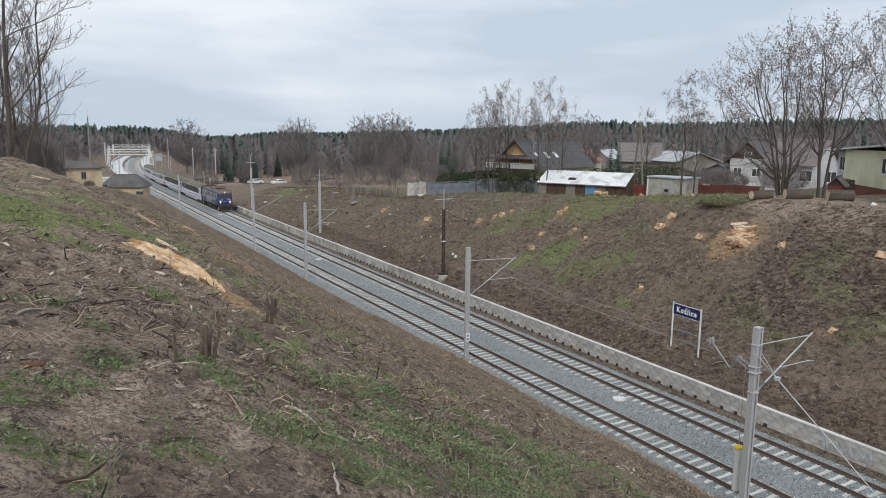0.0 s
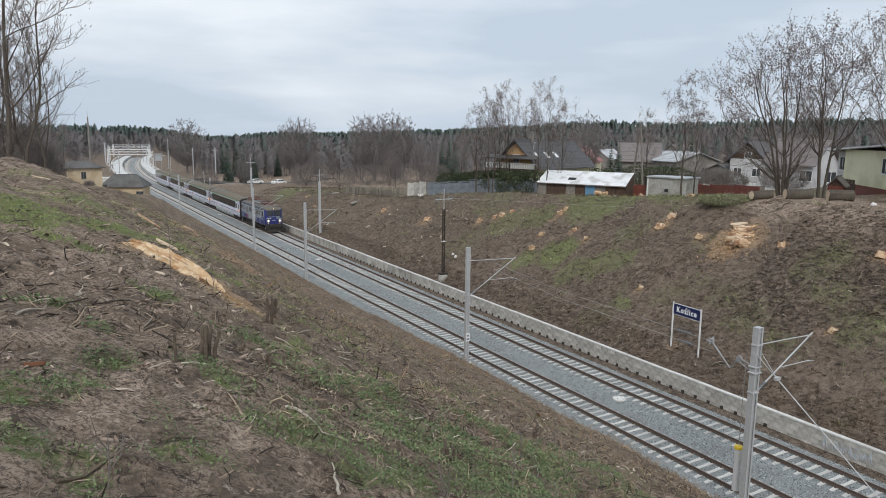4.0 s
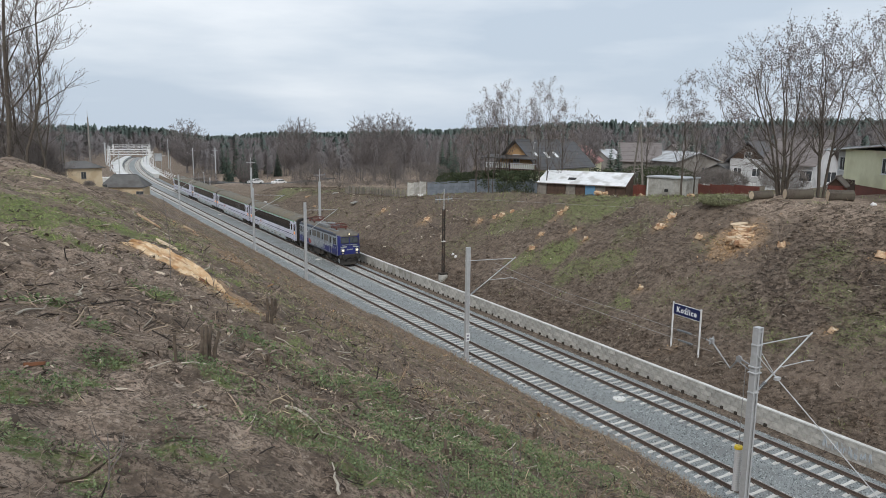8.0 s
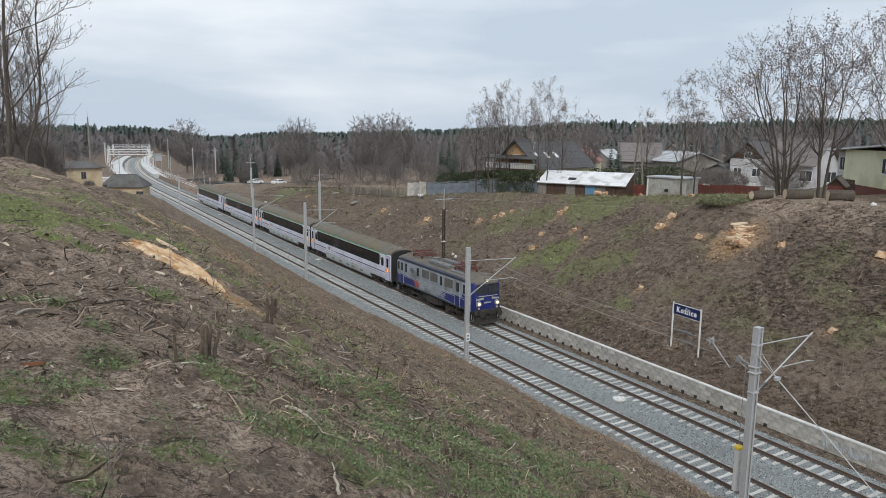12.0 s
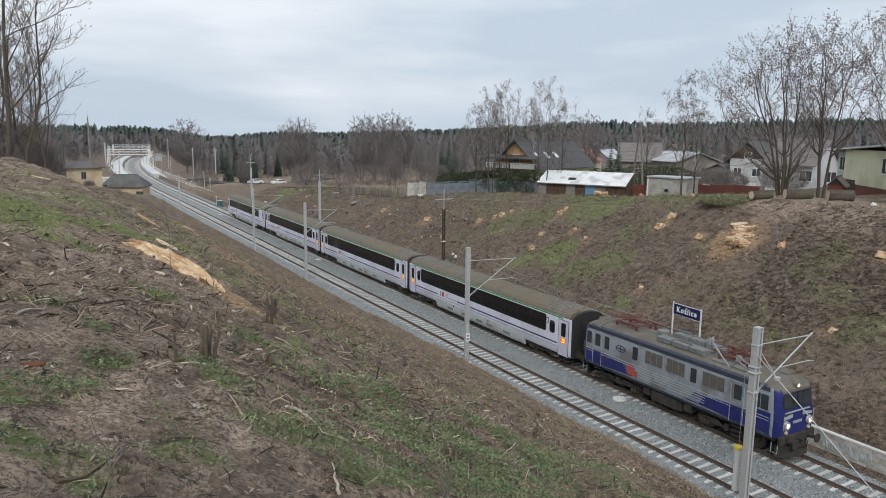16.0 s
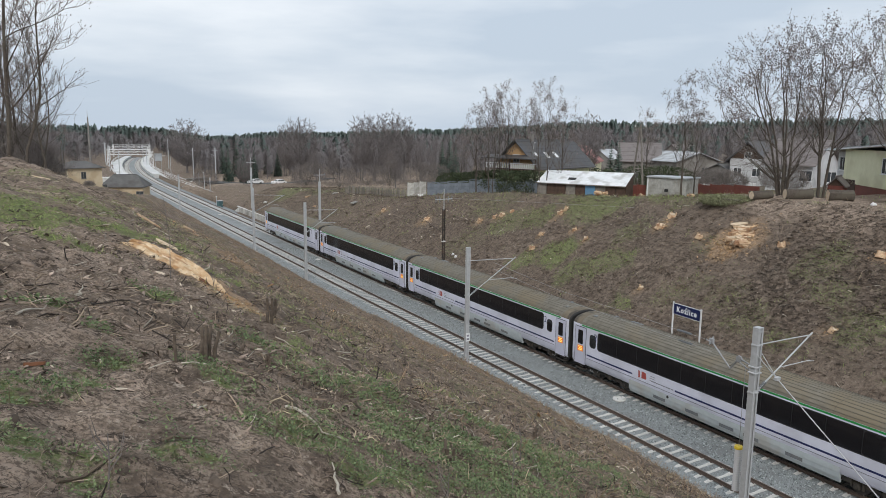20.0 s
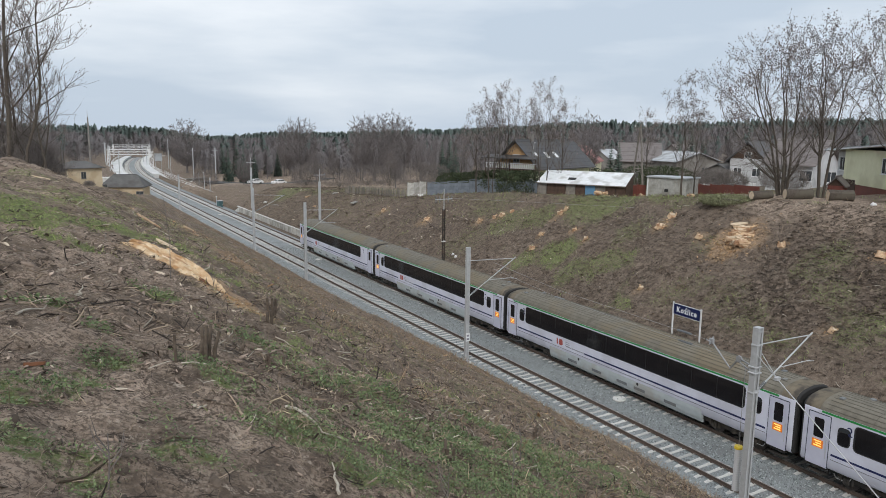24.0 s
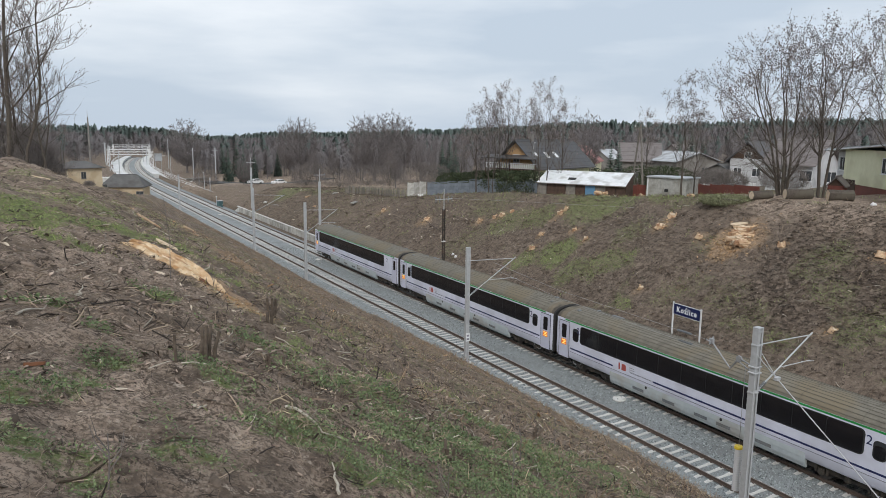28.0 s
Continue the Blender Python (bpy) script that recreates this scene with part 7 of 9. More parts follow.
# long dark hedge in front of the timber house, clipped in six lengths
for i in range(6):
    f = (i + 0.5) / 6
    a, b = Vector((*(27.2, 95.2), 0)), Vector((*(29.1, 73.5), 0))
    c = a.lerp(b, f)
    build_bush("hedge", "tall dark green evergreen hedge behind the concrete fence", "hedge", c.x, c.y, (2.4, 2.0, 1.8), HEDGE, 3800, 0.20, 100 + i, group="hedge lengths")
for u, (bx, by, br, bh) in enumerate(((*(43.4, 70.2), 2.6, 1.7), (*(45.2, 68.4), 2.6, 1.7), (*(46.6, 66.8), 2.4, 1.6), (*(43.3, 77.3), 2.2, 1.6), (*(40.2, 83.9), 1.4, 1.6), (*(39.9, 81.5), 1.5, 1.4), (*(36.2, 82.0), 1.5, 2.0), (*(-19.0, 146.7), 0.9, 1.2))):
    build_bush("evergreen_bush", "dark green evergreen garden bush", "bush", bx, by, (br, br, bh), HEDGE, 1500, 0.22, 130 + u, group="garden bushes")
# brown thickets in the valley
for u, (bx, by, br, bh) in enumerate(((*(28.5, 162.5), 3.6, 2.2), (*(33.5, 174.6), 4, 2.6), (*(34.9, 158.0), 4, 2.2), (*(43.1, 160.0), 5, 2.4), (*(43.7, 148.7), 4, 2.6), (*(42.5, 132.5), 4, 2.6), (*(40.8, 122.0), 3, 2.6), (*(-16.9, 157.6), 1.4, 1.3), (-29.2, 50.0, 1.6, 1.7), (-27.9, 54.0, 1.5, 1.5), (-29.0, 58.0, 2.0, 2.2), (-27.2, 62.0, 1.6, 1.3), (*(-19.0, 145.7), 1.0, 1.6), (*(10.1, 186.2), 3, 1.8), (*(49.6, 63.3), 2.4, 1.4), (*(47.0, 58.6), 2.0, 1.2), (*(60.8, 88.1), 3.0, 1.6), (*(61.2, 83.5), 3.0, 1.5), (*(58.9, 75.6), 3.0, 1.5), (*(48.1, 52.0), 2.4, 1.3))):
    build_bush("bare_thicket", "brown leafless thicket of shrubs", "bush", bx, by, (br, br, bh), TWIG, 2200, 0.20, 160 + u, group="valley thickets")


# -- far woods --
def build_woods():
    rng = np.random.RandomState(77)
    # one bare and one pine form, a few dozen faces each
    bv, bf = [], []
    for i in range(120):
        a, z0 = rng.uniform(0, 6.28), rng.uniform(0.10, 0.84)
        ln, up = rng.uniform(0.08, 0.34) * (1.15 - 0.5 * z0), rng.uniform(0.03, 0.20)
        c, s = math.cos(a), math.sin(a)
        k = len(bv)
        bv += [(0.0, 0.0, z0), (ln * 0.5 * c - 0.006 * s, ln * 0.5 * s + 0.006 * c, z0 + up * 0.5), (ln * c, ln * s, z0 + up), (ln * 0.5 * c + 0.006 * s, ln * 0.5 * s - 0.006 * c, z0 + up * 0.42)]
        bf.append((k, k + 1, k + 2, k + 3))
    k = len(bv)
    bv += [(-0.014, 0, -0.03), (0.014, 0, -0.03), (0.004, 0, 0.9), (-0.004, 0, 0.9), (0, -0.014, -0.03), (0, 0.014, -0.03), (0, 0.004, 0.9), (0, -0.004, 0.9)]
    bf += [(k, k + 1, k + 2, k + 3), (k + 4, k + 5, k + 6, k + 7)]
    pv, pf = [], []
    for i in range(80):
        a, z0 = rng.uniform(0, 6.28), 0.34 + 0.62 * (i / 80)
        ln = 0.17 * math.sin(0.45 + 2.5 * (i / 80)) * rng.uniform(0.5, 1.2)
        c, s = math.cos(a), math.sin(a)
        k = len(pv)
        pv += [(0, 0, z0 + 0.03), (ln * 0.6 * c - 0.035 * s, ln * 0.6 * s + 0.035 * c, z0 + 0.015), (ln * c, ln * s, z0 - 0.02), (ln * 0.6 * c + 0.035 * s, ln * 0.6 * s - 0.035 * c, z0 - 0.02)]
        pf.append((k, k + 1, k + 2, k + 3))
    k = len(pv)
    pv += [(-0.012, 0, -0.03), (0.012, 0, -0.03), (0.005, 0, 0.9), (-0.005, 0, 0.9), (0, -0.012, -0.03), (0, 0.012, -0.03), (0, 0.005, 0.9), (0, -0.005, 0.9)]
    pf += [(k, k + 1, k + 2, k + 3), (k + 4, k + 5, k + 6, k + 7)]

    def scattered(n, r0, r1, a0, a1, power=1.0):
        a = np.radians(rng.uniform(a0, a1, n))
        r = r0 + (r1 - r0) * rng.rand(n) ** power
        return EYE[0] + r * np.sin(a), EYE[1] + r * np.cos(a)

    def clear(x, y):
        u = x - bend(y)
        return (np.abs(u - 3) > 17) | (y > 470)
    # bare woods filling the valley and the hill foot
    x, y = scattered(6000, 300, 760, -8, 70, 0.75)
    ok = clear(x, y)
    x, y = x[ok], y[ok]
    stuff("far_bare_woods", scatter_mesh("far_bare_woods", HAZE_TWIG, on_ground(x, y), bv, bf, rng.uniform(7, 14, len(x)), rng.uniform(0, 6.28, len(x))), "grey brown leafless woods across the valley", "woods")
    x, y = scattered(420, 210, 310, 10, 34, 0.8)
    ok = clear(x, y) & (np.abs(x - 30) > 0)
    x, y = x[ok], y[ok]
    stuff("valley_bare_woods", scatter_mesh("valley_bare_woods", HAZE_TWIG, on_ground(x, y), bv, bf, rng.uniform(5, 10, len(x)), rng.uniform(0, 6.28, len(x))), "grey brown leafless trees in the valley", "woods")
    x, y = scattered(500, 150, 330, -14, -3, 0.9)
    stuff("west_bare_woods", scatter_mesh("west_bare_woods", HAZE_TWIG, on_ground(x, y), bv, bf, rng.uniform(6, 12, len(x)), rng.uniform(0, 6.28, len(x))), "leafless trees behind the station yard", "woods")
    # pine ridge
    x, y = scattered(4200, 600, 860, -8, 70, 0.8)
    stuff("far_pine_woods", scatter_mesh("far_pine_woods", HAZE_PINE, on_ground(x, y), pv, pf, rng.uniform(11, 17, len(x)), rng.uniform(0, 6.28, len(x))), "dark green pine woods along the ridge", "woods")
    x, y = scattered(260, 300, 560, -12, 75)
    ok = clear(x, y)
    x, y = x[ok], y[ok]
    stuff("scattered_pines", scatter_mesh("scattered_pines", HAZE_PINE, on_ground(x, y), pv, pf, rng.uniform(9, 14, len(x)), rng.uniform(0, 6.28, len(x))), "scattered dark pines among the bare woods", "woods")


build_woods()


# -- felled wood --
def build_stump(x, y, r, h, seed, label="freshly cut pale tree stump with splintered rim"):
    rng = np.random.RandomState(seed)
    t = thing("tree_stump", label, "stump", pose(x, y, gz(x, y), rng.uniform(-6, 6), -18 if x > 0 else 14, rng.uniform(0, 360)), group="stumps on the slopes")
    n = 14
    ring = [(r * rng.uniform(0.82, 1.12), 6.28 * i / n) for i in range(n)]
    s = Shape()
    s.loft([[(k * q * math.cos(a), k * q * math.sin(a), z) for q, a in ring] for k, z in ((1.35, -0.25), (1.10, 0.02), (1.0, h))])
    part("bark", s, CUT_WOOD, t)
    s = Shape().loft([[(k * q * math.cos(a), k * q * math.sin(a), z + 0.03 * math.sin(3 * a)) for q, a in ring] for k, z in ((0.93, h - 0.02), (0.90, h + 0.03))])
    part("cut_face", s, PALE_CUT, t, "pale sawn top")
    for i in range(3):
        a = rng.uniform(0, 6.28)
        px, py = r * 0.8 * math.cos(a), r * 0.8 * math.sin(a)
        part("splinter", Shape().slab([(px - 0.07, py - 0.03), (px + 0.08, py - 0.03), (px + 0.05, py + 0.04), (px - 0.05, py + 0.05)], "z", h - 0.05, h + rng.uniform(0.06, 0.2)), CUT_WOOD, t)
    return t


random.seed(9)
for i, (sx, sy, r, h) in enumerate(((20.6, 36.5, 0.75, 0.45), (19.9, 36.9, 0.55, 0.30), (19.9, 44.1, 0.50, 0.4), (21.6, 44.4, 0.45, 0.3), (19.5, 39.5, 0.40, 0.3), (20.1, 32.5, 0.38, 0.3), (20.6, 25.6, 0.45, 0.35),
                                    (15.8, 92.5, 0.5, 0.4), (15.6, 79.3, 0.55, 0.35), (16.9, 68.7, 0.45, 0.4), (18.5, 66.5, 0.45, 0.35), (17.9, 67.2, 0.35, 0.3), (19.2, 65.6, 0.35, 0.3), (20.2, 58.4, 0.45, 0.35), (20.8, 58.0, 0.32, 0.3),
                                    (17.1, 57.4, 0.38, 0.35), (15.2, 56.4, 0.40, 0.3), (18.3, 53.7, 0.30, 0.25), (17.5, 51.1, 0.30, 0.25), (13.6, 39.9, 0.28, 0.12), (14.2, 24.5, 0.3, 0.15), (25.0, 55.0, 0.4, 0.3), (26.3, 46.7, 0.4, 0.3))):
    build_stump(sx, sy, r * 0.72, h * 0.45, 200 + i)


def build_woodpile(x, y, z_turn, n, seed, label, ln=1.0):
    """A heap of split pieces lying on the slope."""
    rng = np.random.RandomState(seed)
    t = thing("split_wood_heap", label, "wood heap", pose(x, y, gz(x, y), 0, -30 if x > 0 else 25, z_turn), group="heaps of split wood")
    for i in range(n):
        a, l, w = 90 + rng.uniform(-24, 24), ln * rng.uniform(0.5, 1.0), rng.uniform(0.06, 0.17)
        px, py = rng.normal(0, ln * 0.34), rng.normal(0, ln * 0.22)
        m = pose(px, py, 0.05 + rng.uniform(0, 0.28) * max(0, 1 - math.hypot(px, py) / ln), rng.uniform(-15, 15), rng.uniform(-15, 15), a)
        part("split_log", turned(Shape().slab([(-w, -w * 0.6), (w, -w * 0.7), (w * 0.7, w * 0.8), (-w * 0.6, w)], "x", -l / 2, l / 2), m), CUT_WOOD if rng.rand() < 0.7 else PALE_CUT, t)
    return t


build_woodpile(20.4, 36.3, 20, 30, 301, "heap of split orange timber slabs on the slope", 1.5)
build_woodpile(19.5, 35.4, 70, 12, 302, "scattered split orange timber pieces", 1.1)
build_woodpile(26.1, 52.5, 10, 12, 303, "low heap of cut branches on the bank top", 1.2)
build_woodpile(24.2, 56.5, 80, 12, 304, "heap of grey roots and cut branches", 1.2)


def chips(name, table, n, seed, s0, s1, mat, label):
    rng = np.random.RandomState(seed)
    xs, ys = [], []
    for px, py, r, k in table:
        m = int(n * r * r * k)
        xs.append(rng.normal(px, r * 0.55, m))
        ys.append(rng.normal(py, r * 0.55, m))
    x, y = np.concatenate(xs), np.concatenate(ys)
    stuff(name, scatter_mesh(name, mat, on_ground(x, y, 0.01), [(-0.5, -0.14, 0), (0.5, -0.1, 0.03), (0.45, 0.12, 0.06), (-0.4, 0.16, 0.02), (0, 0, 0.1)], [(0, 1, 4), (1, 2, 4), (2, 3, 4), (3, 0, 4)],
                             rng.uniform(s0, s1, len(x)), rng.uniform(0, 6.28, len(x)), rng.normal(0, 0.4, (len(x), 2))), label, "wood chips")


chips("wood_chips_far", [p for p in SAWDUST if p[0] > 0], 130, 311, 0.08, 0.32, CHIP, "orange wood chips round the stumps")
chips("wood_chips_near", [p for p in SAWDUST if p[0] < 0], 2200, 312, 0.015, 0.06, CHIP, "orange sawdust and chips beside a felled trunk")


def build_split_trunk():
    """The torn butt of a felled tree lying down the near slope, its broken face up."""
    a, b = Vector((-26.2, 15.7, 0)), Vector((-24.85, 13.55, 0))
    a.z, b.z = gz(a.x, a.y) + 0.03, gz(b.x, b.y) + 0.02
    t = thing("felled_half_trunk", "pale torn half trunk lying on the soil", "felled trunk", Matrix.Translation(a))
    rng = np.random.RandomState(5)
    d = b - a
    side = d.cross(Vector((0, 0, 1))).normalized()
    up = side.cross(d).normalized()
    cols, rows = 15, 40
    ridge = rng.normal(0, 0.022, cols)
    tear = [rng.uniform(0.0, 0.16) for _ in range(cols)]
    s = Shape()
    top, low = [], []
    for i in range(rows):
        f = i / (rows - 1)
        half = 0.10 + 0.34 * math.sin(math.pi * min(1, f * 0.82 + 0.14)) ** 0.8
        for j in range(cols):
            g = j / (cols - 1) * 2 - 1
            k = min(1.0, max(0.0, f + tear[j] * (1 - f) - tear[-1 - j] * f))
            c = d * k + side * (g * half + 0.05 * math.sin(6 * f + 0.4))
            c.z = gz(a.x + c.x, a.y + c.y) - a.z
            h = 0.15 * (1 - 0.75 * g * g) * math.sin(math.pi * min(1, f * 0.9 + 0.1)) ** 0.5 + ridge[j] + rng.normal(0, 0.010) + 0.02 * math.sin(17 * f + 2 * j)
            top.append(c + up * max(0.01, h))
            low.append(c - up * 0.08)
    n = len(top)
    fs = [(i * cols + j, i * cols + j + 1, (i + 1) * cols + j + 1, (i + 1) * cols + j) for i in range(rows - 1) for j in range(cols - 1)]
    rim = list(range(cols)) + [i * cols + cols - 1 for i in range(1, rows)] + [(rows - 1) * cols + j for j in range(cols - 2, -1, -1)] + [i * cols for i in range(rows - 2, 0, -1)]
    s.add(top + low, fs + [tuple(n + q for q in reversed(g)) for g in fs] + [(p, q, q + n, p + n) for p, q in zip(rim, rim[1:] + rim[:1])])
    part("torn_face", s, TORN, t)
    for k in range(9):
        f, g = rng.uniform(0.05, 0.9), rng.uniform(-0.3, 0.3)
        p = d * f + side * g
        p.z = gz(a.x + p.x, a.y + p.y) - a.z + 0.13
        e = p + d * rng.uniform(0.06, 0.16) + side * rng.uniform(-0.06, 0.06) + up * rng.uniform(-0.02, 0.05)
        part("splinter", Shape().line([p, p.lerp(e, 0.5) + up * 0.02, e], 0.022, 5, 0.006), PALE_CUT if k % 2 else CUT_WOOD, t)
    core = [d * f + side * g + up * h for f, g, h in ((0.80, 0.12, 0.10), (0.90, 0.16, 0.12), (0.98, 0.15, 0.04))]
    part("rotten_core", Shape().line(core, 0.06, 7, 0.04), ROT, t, "reddish rotten core")


build_split_trunk()


def build_slope_scraps():
    """Broken boards and bark pieces on the west slope."""
    rows = ((-25.35, 16.4, 0.75, -63, PALE_CUT, "pale broken branch on the grass"), (-21.8, 26.0, 1.0, 40, CUT_WOOD, "orange split board lying on the slope"), (-24.75, 23.8, 1.1, -58, CUT_WOOD, "orange broken branch on the slope"), (-22.05, 32.0, 1.1, -73, CUT_WOOD, "orange bark strip on the slope"), (-23.6, 21.3, 0.9, -80, PALE_CUT, "pale broken stick on the slope"), (-27.15, 29.6, 0.7, 60, PALE_CUT, "pale wood lump on the bank crest"),
            (-24.95, 27.5, 2.2, -86, CUT_WOOD, "torn orange branch on the slope"), (-27.9, 6.5, 0.16, 10, ROT, "broken red brick shard on the soil"), (-25.6, 9.75, 0.13, 70, PALE_CUT, "pale wood chip standing in the soil"),
            (-24.6, 8.6, 0.22, 20, PALE_CUT, "pale splinter lying on the slope"), (-19.9, 13.1, 0.35, 100, PALE_CUT, "pale stick lying on the slope"), (-13.0, 15.2, 0.35, 0, CUT_WOOD, "small sawn wood disc on the slope"),
            (-27.6, 24.5, 0.5, 10, PALE_CUT, "pale branch lying in the grass"), (-16.5, 30.5, 0.8, 30, CUT_WOOD, "orange bark strip on the slope"), (-14.0, 37.0, 0.8, 60, CUT_WOOD, "orange bark strip on the slope"))
    for i, (x, y, ln, turn, mat, label) in enumerate(rows):
        rng = np.random.RandomState(400 + i)
        cx, cy = 0.5 * ln * math.cos(radians(turn)), 0.5 * ln * math.sin(radians(turn))
        rise = gz(x + cx, y + cy) - gz(x - cx, y - cy)
        way = Vector((2 * cx, 2 * cy, rise)).normalized()
        lie = Matrix.Translation((x, y, 0.5 * (gz(x + cx, y + cy) + gz(x - cx, y - cy)) + 0.02)) @ way.to_track_quat("X", "Z").to_matrix().to_4x4()
        t = thing("wood_scrap", label, "wood scrap", lie, group="scraps on the slope")
        w = ln * 0.045 + 0.02
        part("piece", Shape().loft([[(ln * (f - 0.5), -w * k, -0.01), (ln * (f - 0.5), w * k * 0.8, -0.01), (ln * (f - 0.5), w * k * 0.6, w * 0.5), (ln * (f - 0.5), -w * k * 0.7, w * 0.6)] for f, k in ((0, 0.4), (0.2, 1.0), (0.55, 0.85), (0.85, 0.7), (1, 0.15))]), mat, t)


build_slope_scraps()


def build_fallen_branches():
    """Crooked sticks lying near the camera's foot."""
    rng = np.random.RandomState(500)
    rows = ((-26.75, 5.95, 0.34, 75), (-26.95, 5.05, 0.42, 10), (-26.35, 6.1, 0.26, 100), (-25.9, 4.9, 0.40, 70), (-26.0, 7.2, 0.9, -35), (-27.5, 6.2, 0.22, -30), (-27.9, 8.3, 0.5, 50), (-27.6, 4.6, 0.5, 35),
            (-25.2, 5.0, 0.3, 60), (-25.6, 6.2, 0.6, -40), (-23.6, 6.9, 0.45, 40), (-24.3, 7.8, 0.5, -20), (-22.9, 8.4, 0.6, -50), (-21.6, 9.2, 0.7, 20), (-26.5, 8.8, 0.35, 5), (-27.4, 9.8, 0.5, 80), (-24.8, 10.4, 0.5, -10), (-23.2, 5.6, 0.4, -60), (-20.5, 10.5, 0.8, 0))
    for i, (x, y, ln, turn) in enumerate(rows):
        t = thing("fallen_branch", "crooked grey dead branch lying on the soil", "branch", group="fallen branches")
        a = radians(turn)
        pts = []
        off = 0.0
        for k in range(7):
            f = k / 6 - 0.5
            off += rng.normal(0, 0.045 * ln)
            px, py = x + ln * f * math.cos(a) - off * math.sin(a), y + ln * f * math.sin(a) + off * math.cos(a)
            pts.append((px, py, gz(px, py) + 0.014 + 0.02 * rng.rand()))
        part("stem", Shape().line(pts, 0.013 + 0.006 * ln, 6, 0.005), STALK if i % 3 else STRAW, t)
        if i % 2 == 0:
            p = Vector(pts[3])
            e = p + Vector((math.cos(a + 0.8), math.sin(a + 0.8), 0.12)) * ln * 0.35
            part("side_twig", Shape().line([p, p.lerp(e, 0.5) + Vector((0.01, 0, 0.01)), e], 0.007, 5, 0.003), STALK, t)


build_fallen_branches()


def build_stake_stumps():
    """Cut coppice stems standing on the slope."""
    rows = ((-26.38, 7.4, 6, 0.50, 0.022), (-26.66, 7.25, 1, 0.48, 0.018), (-24.4, 11.8, 2, 0.30, 0.03), (-23.9, 6.5, 4, 0.14, 0.016), (-24.55, 8.25, 3, 0.12, 0.015), (-22.6, 9.2, 3, 0.16, 0.015), (-25.2, 8.9, 5, 0.16, 0.02), (-23.8, 13.9, 3, 0.34, 0.035), (-25.1, 8.1, 4, 0.14, 0.018), (-23.9, 6.6, 6, 0.20, 0.02), (-19.1, 11.2, 5, 0.24, 0.03), (-25.3, 8.9, 4, 0.15, 0.02), (-25.0, 8.3, 3, 0.18, 0.018), (-23.9, 13.4, 4, 0.22, 0.03), (-25.6, 9.1, 3, 0.12, 0.02))
    rng = np.random.RandomState(510)
    for i, (x, y, n, h, r) in enumerate(rows):
        t = thing("cut_stems", "cut dead coppice stems standing in the soil", "stump", pose(x, y, gz(x, y)), group="coppice stumps")
        for k in range(n):
            px, py = rng.normal(0, 0.036), rng.normal(0, 0.05)
            hh = h * rng.uniform(0.55, 1.05)
            part("stem", Shape().line([(px, py, -0.1), (px * 1.3, py * 1.3, hh * 0.5), (px * 1.7 + rng.normal(0, 0.03), py * 1.7, hh)], r, 7, r * 0.8), OLD_STEM, t)


build_stake_stumps()
for i, (x, y, h) in enumerate(((-25.95, 12.2, 1.45), (-27.55, 4.35, 0.32), (-24.9, 4.9, 0.35), (-23.4, 6.0, 0.6), (-21.8, 8.0, 0.8), (-25.2, 12.6, 0.6), (-22.9, 13.4, 0.8), (-19.5, 10.0, 0.7))):
    rng = np.random.RandomState(520 + i)
    t = thing("dead_sapling", "thin dead sapling standing on the slope", "sapling", pose(x, y, gz(x, y)), group="dead saplings")
    top = (rng.normal(0, 0.04), rng.normal(0, 0.04), h)
    part("stem", Shape().line([(0, 0, -0.05), (0.02, 0.01, h * 0.5), top], 0.007, 5, 0.003), TWIG, t)
    for k in range(4):
        f = 0.35 + 0.12 * k
        a = rng.uniform(0, 6.28)
        part("twig", Shape().line([(0.02, 0.01, h * f), (0.02 + 0.07 * math.cos(a), 0.07 * math.sin(a), h * f + 0.10), (0.02 + 0.10 * math.cos(a), 0.10 * math.sin(a), h * f + 0.22)], 0.005, 4, 0.002), TWIG, t)


# ---- village and station ----
ROOF_SLATE = material("dark_sheet_roof", (0.060, 0.060, 0.066), (0.095, 0.095, 0.10), 1.2, 0.6, 0.1, c=(0.075, 0.068, 0.065), big=0.4)
ROOF_OLD = material("weathered_felt_roof", (0.095, 0.092, 0.09), (0.14, 0.136, 0.132), 1.0, 0.85, 0.1, c=(0.085, 0.08, 0.075), big=0.3)
ROOF_RED = material("red_roof_sheet", (0.24, 0.085, 0.07), (0.32, 0.12, 0.10), 1.2, 0.6, 0.1)
ROOF_BROWN = material("faded_brown_roof", (0.155, 0.135, 0.13), (0.21, 0.185, 0.178), 1.2, 0.7, 0.1)
ROOF_PALE = material("pale_metal_roof", (0.38, 0.40, 0.42), (0.52, 0.54, 0.56), 0.8, 0.5, 0.05, c=(0.28, 0.28, 0.28), big=0.4)
ROOF_WHITE = material("white_sheeting_roof", (0.66, 0.68, 0.69), (0.80, 0.81, 0.82), 1.5, 0.6, 0.1, c=(0.50, 0.50, 0.49), big=0.7)
TIMBER = material("orange_timber_boards", (0.50, 0.30, 0.14), (0.62, 0.41, 0.22), 3, 0.7, 0.15)
DARK_TIMBER = material("dark_stained_timber", (0.05, 0.03, 0.022), (0.10, 0.06, 0.042), 3, 0.7, 0.15)
RENDER_CREAM = material("cream_render", (0.70, 0.69, 0.47), (0.78, 0.77, 0.56), 1.0, 0.9, 0.1, c=(0.64, 0.62, 0.42), big=0.4)
RENDER_WHITE = material("white_render", (0.48, 0.485, 0.495), (0.58, 0.585, 0.595), 1.0, 0.9, 0.1, c=(0.40, 0.40, 0.40), big=0.4)
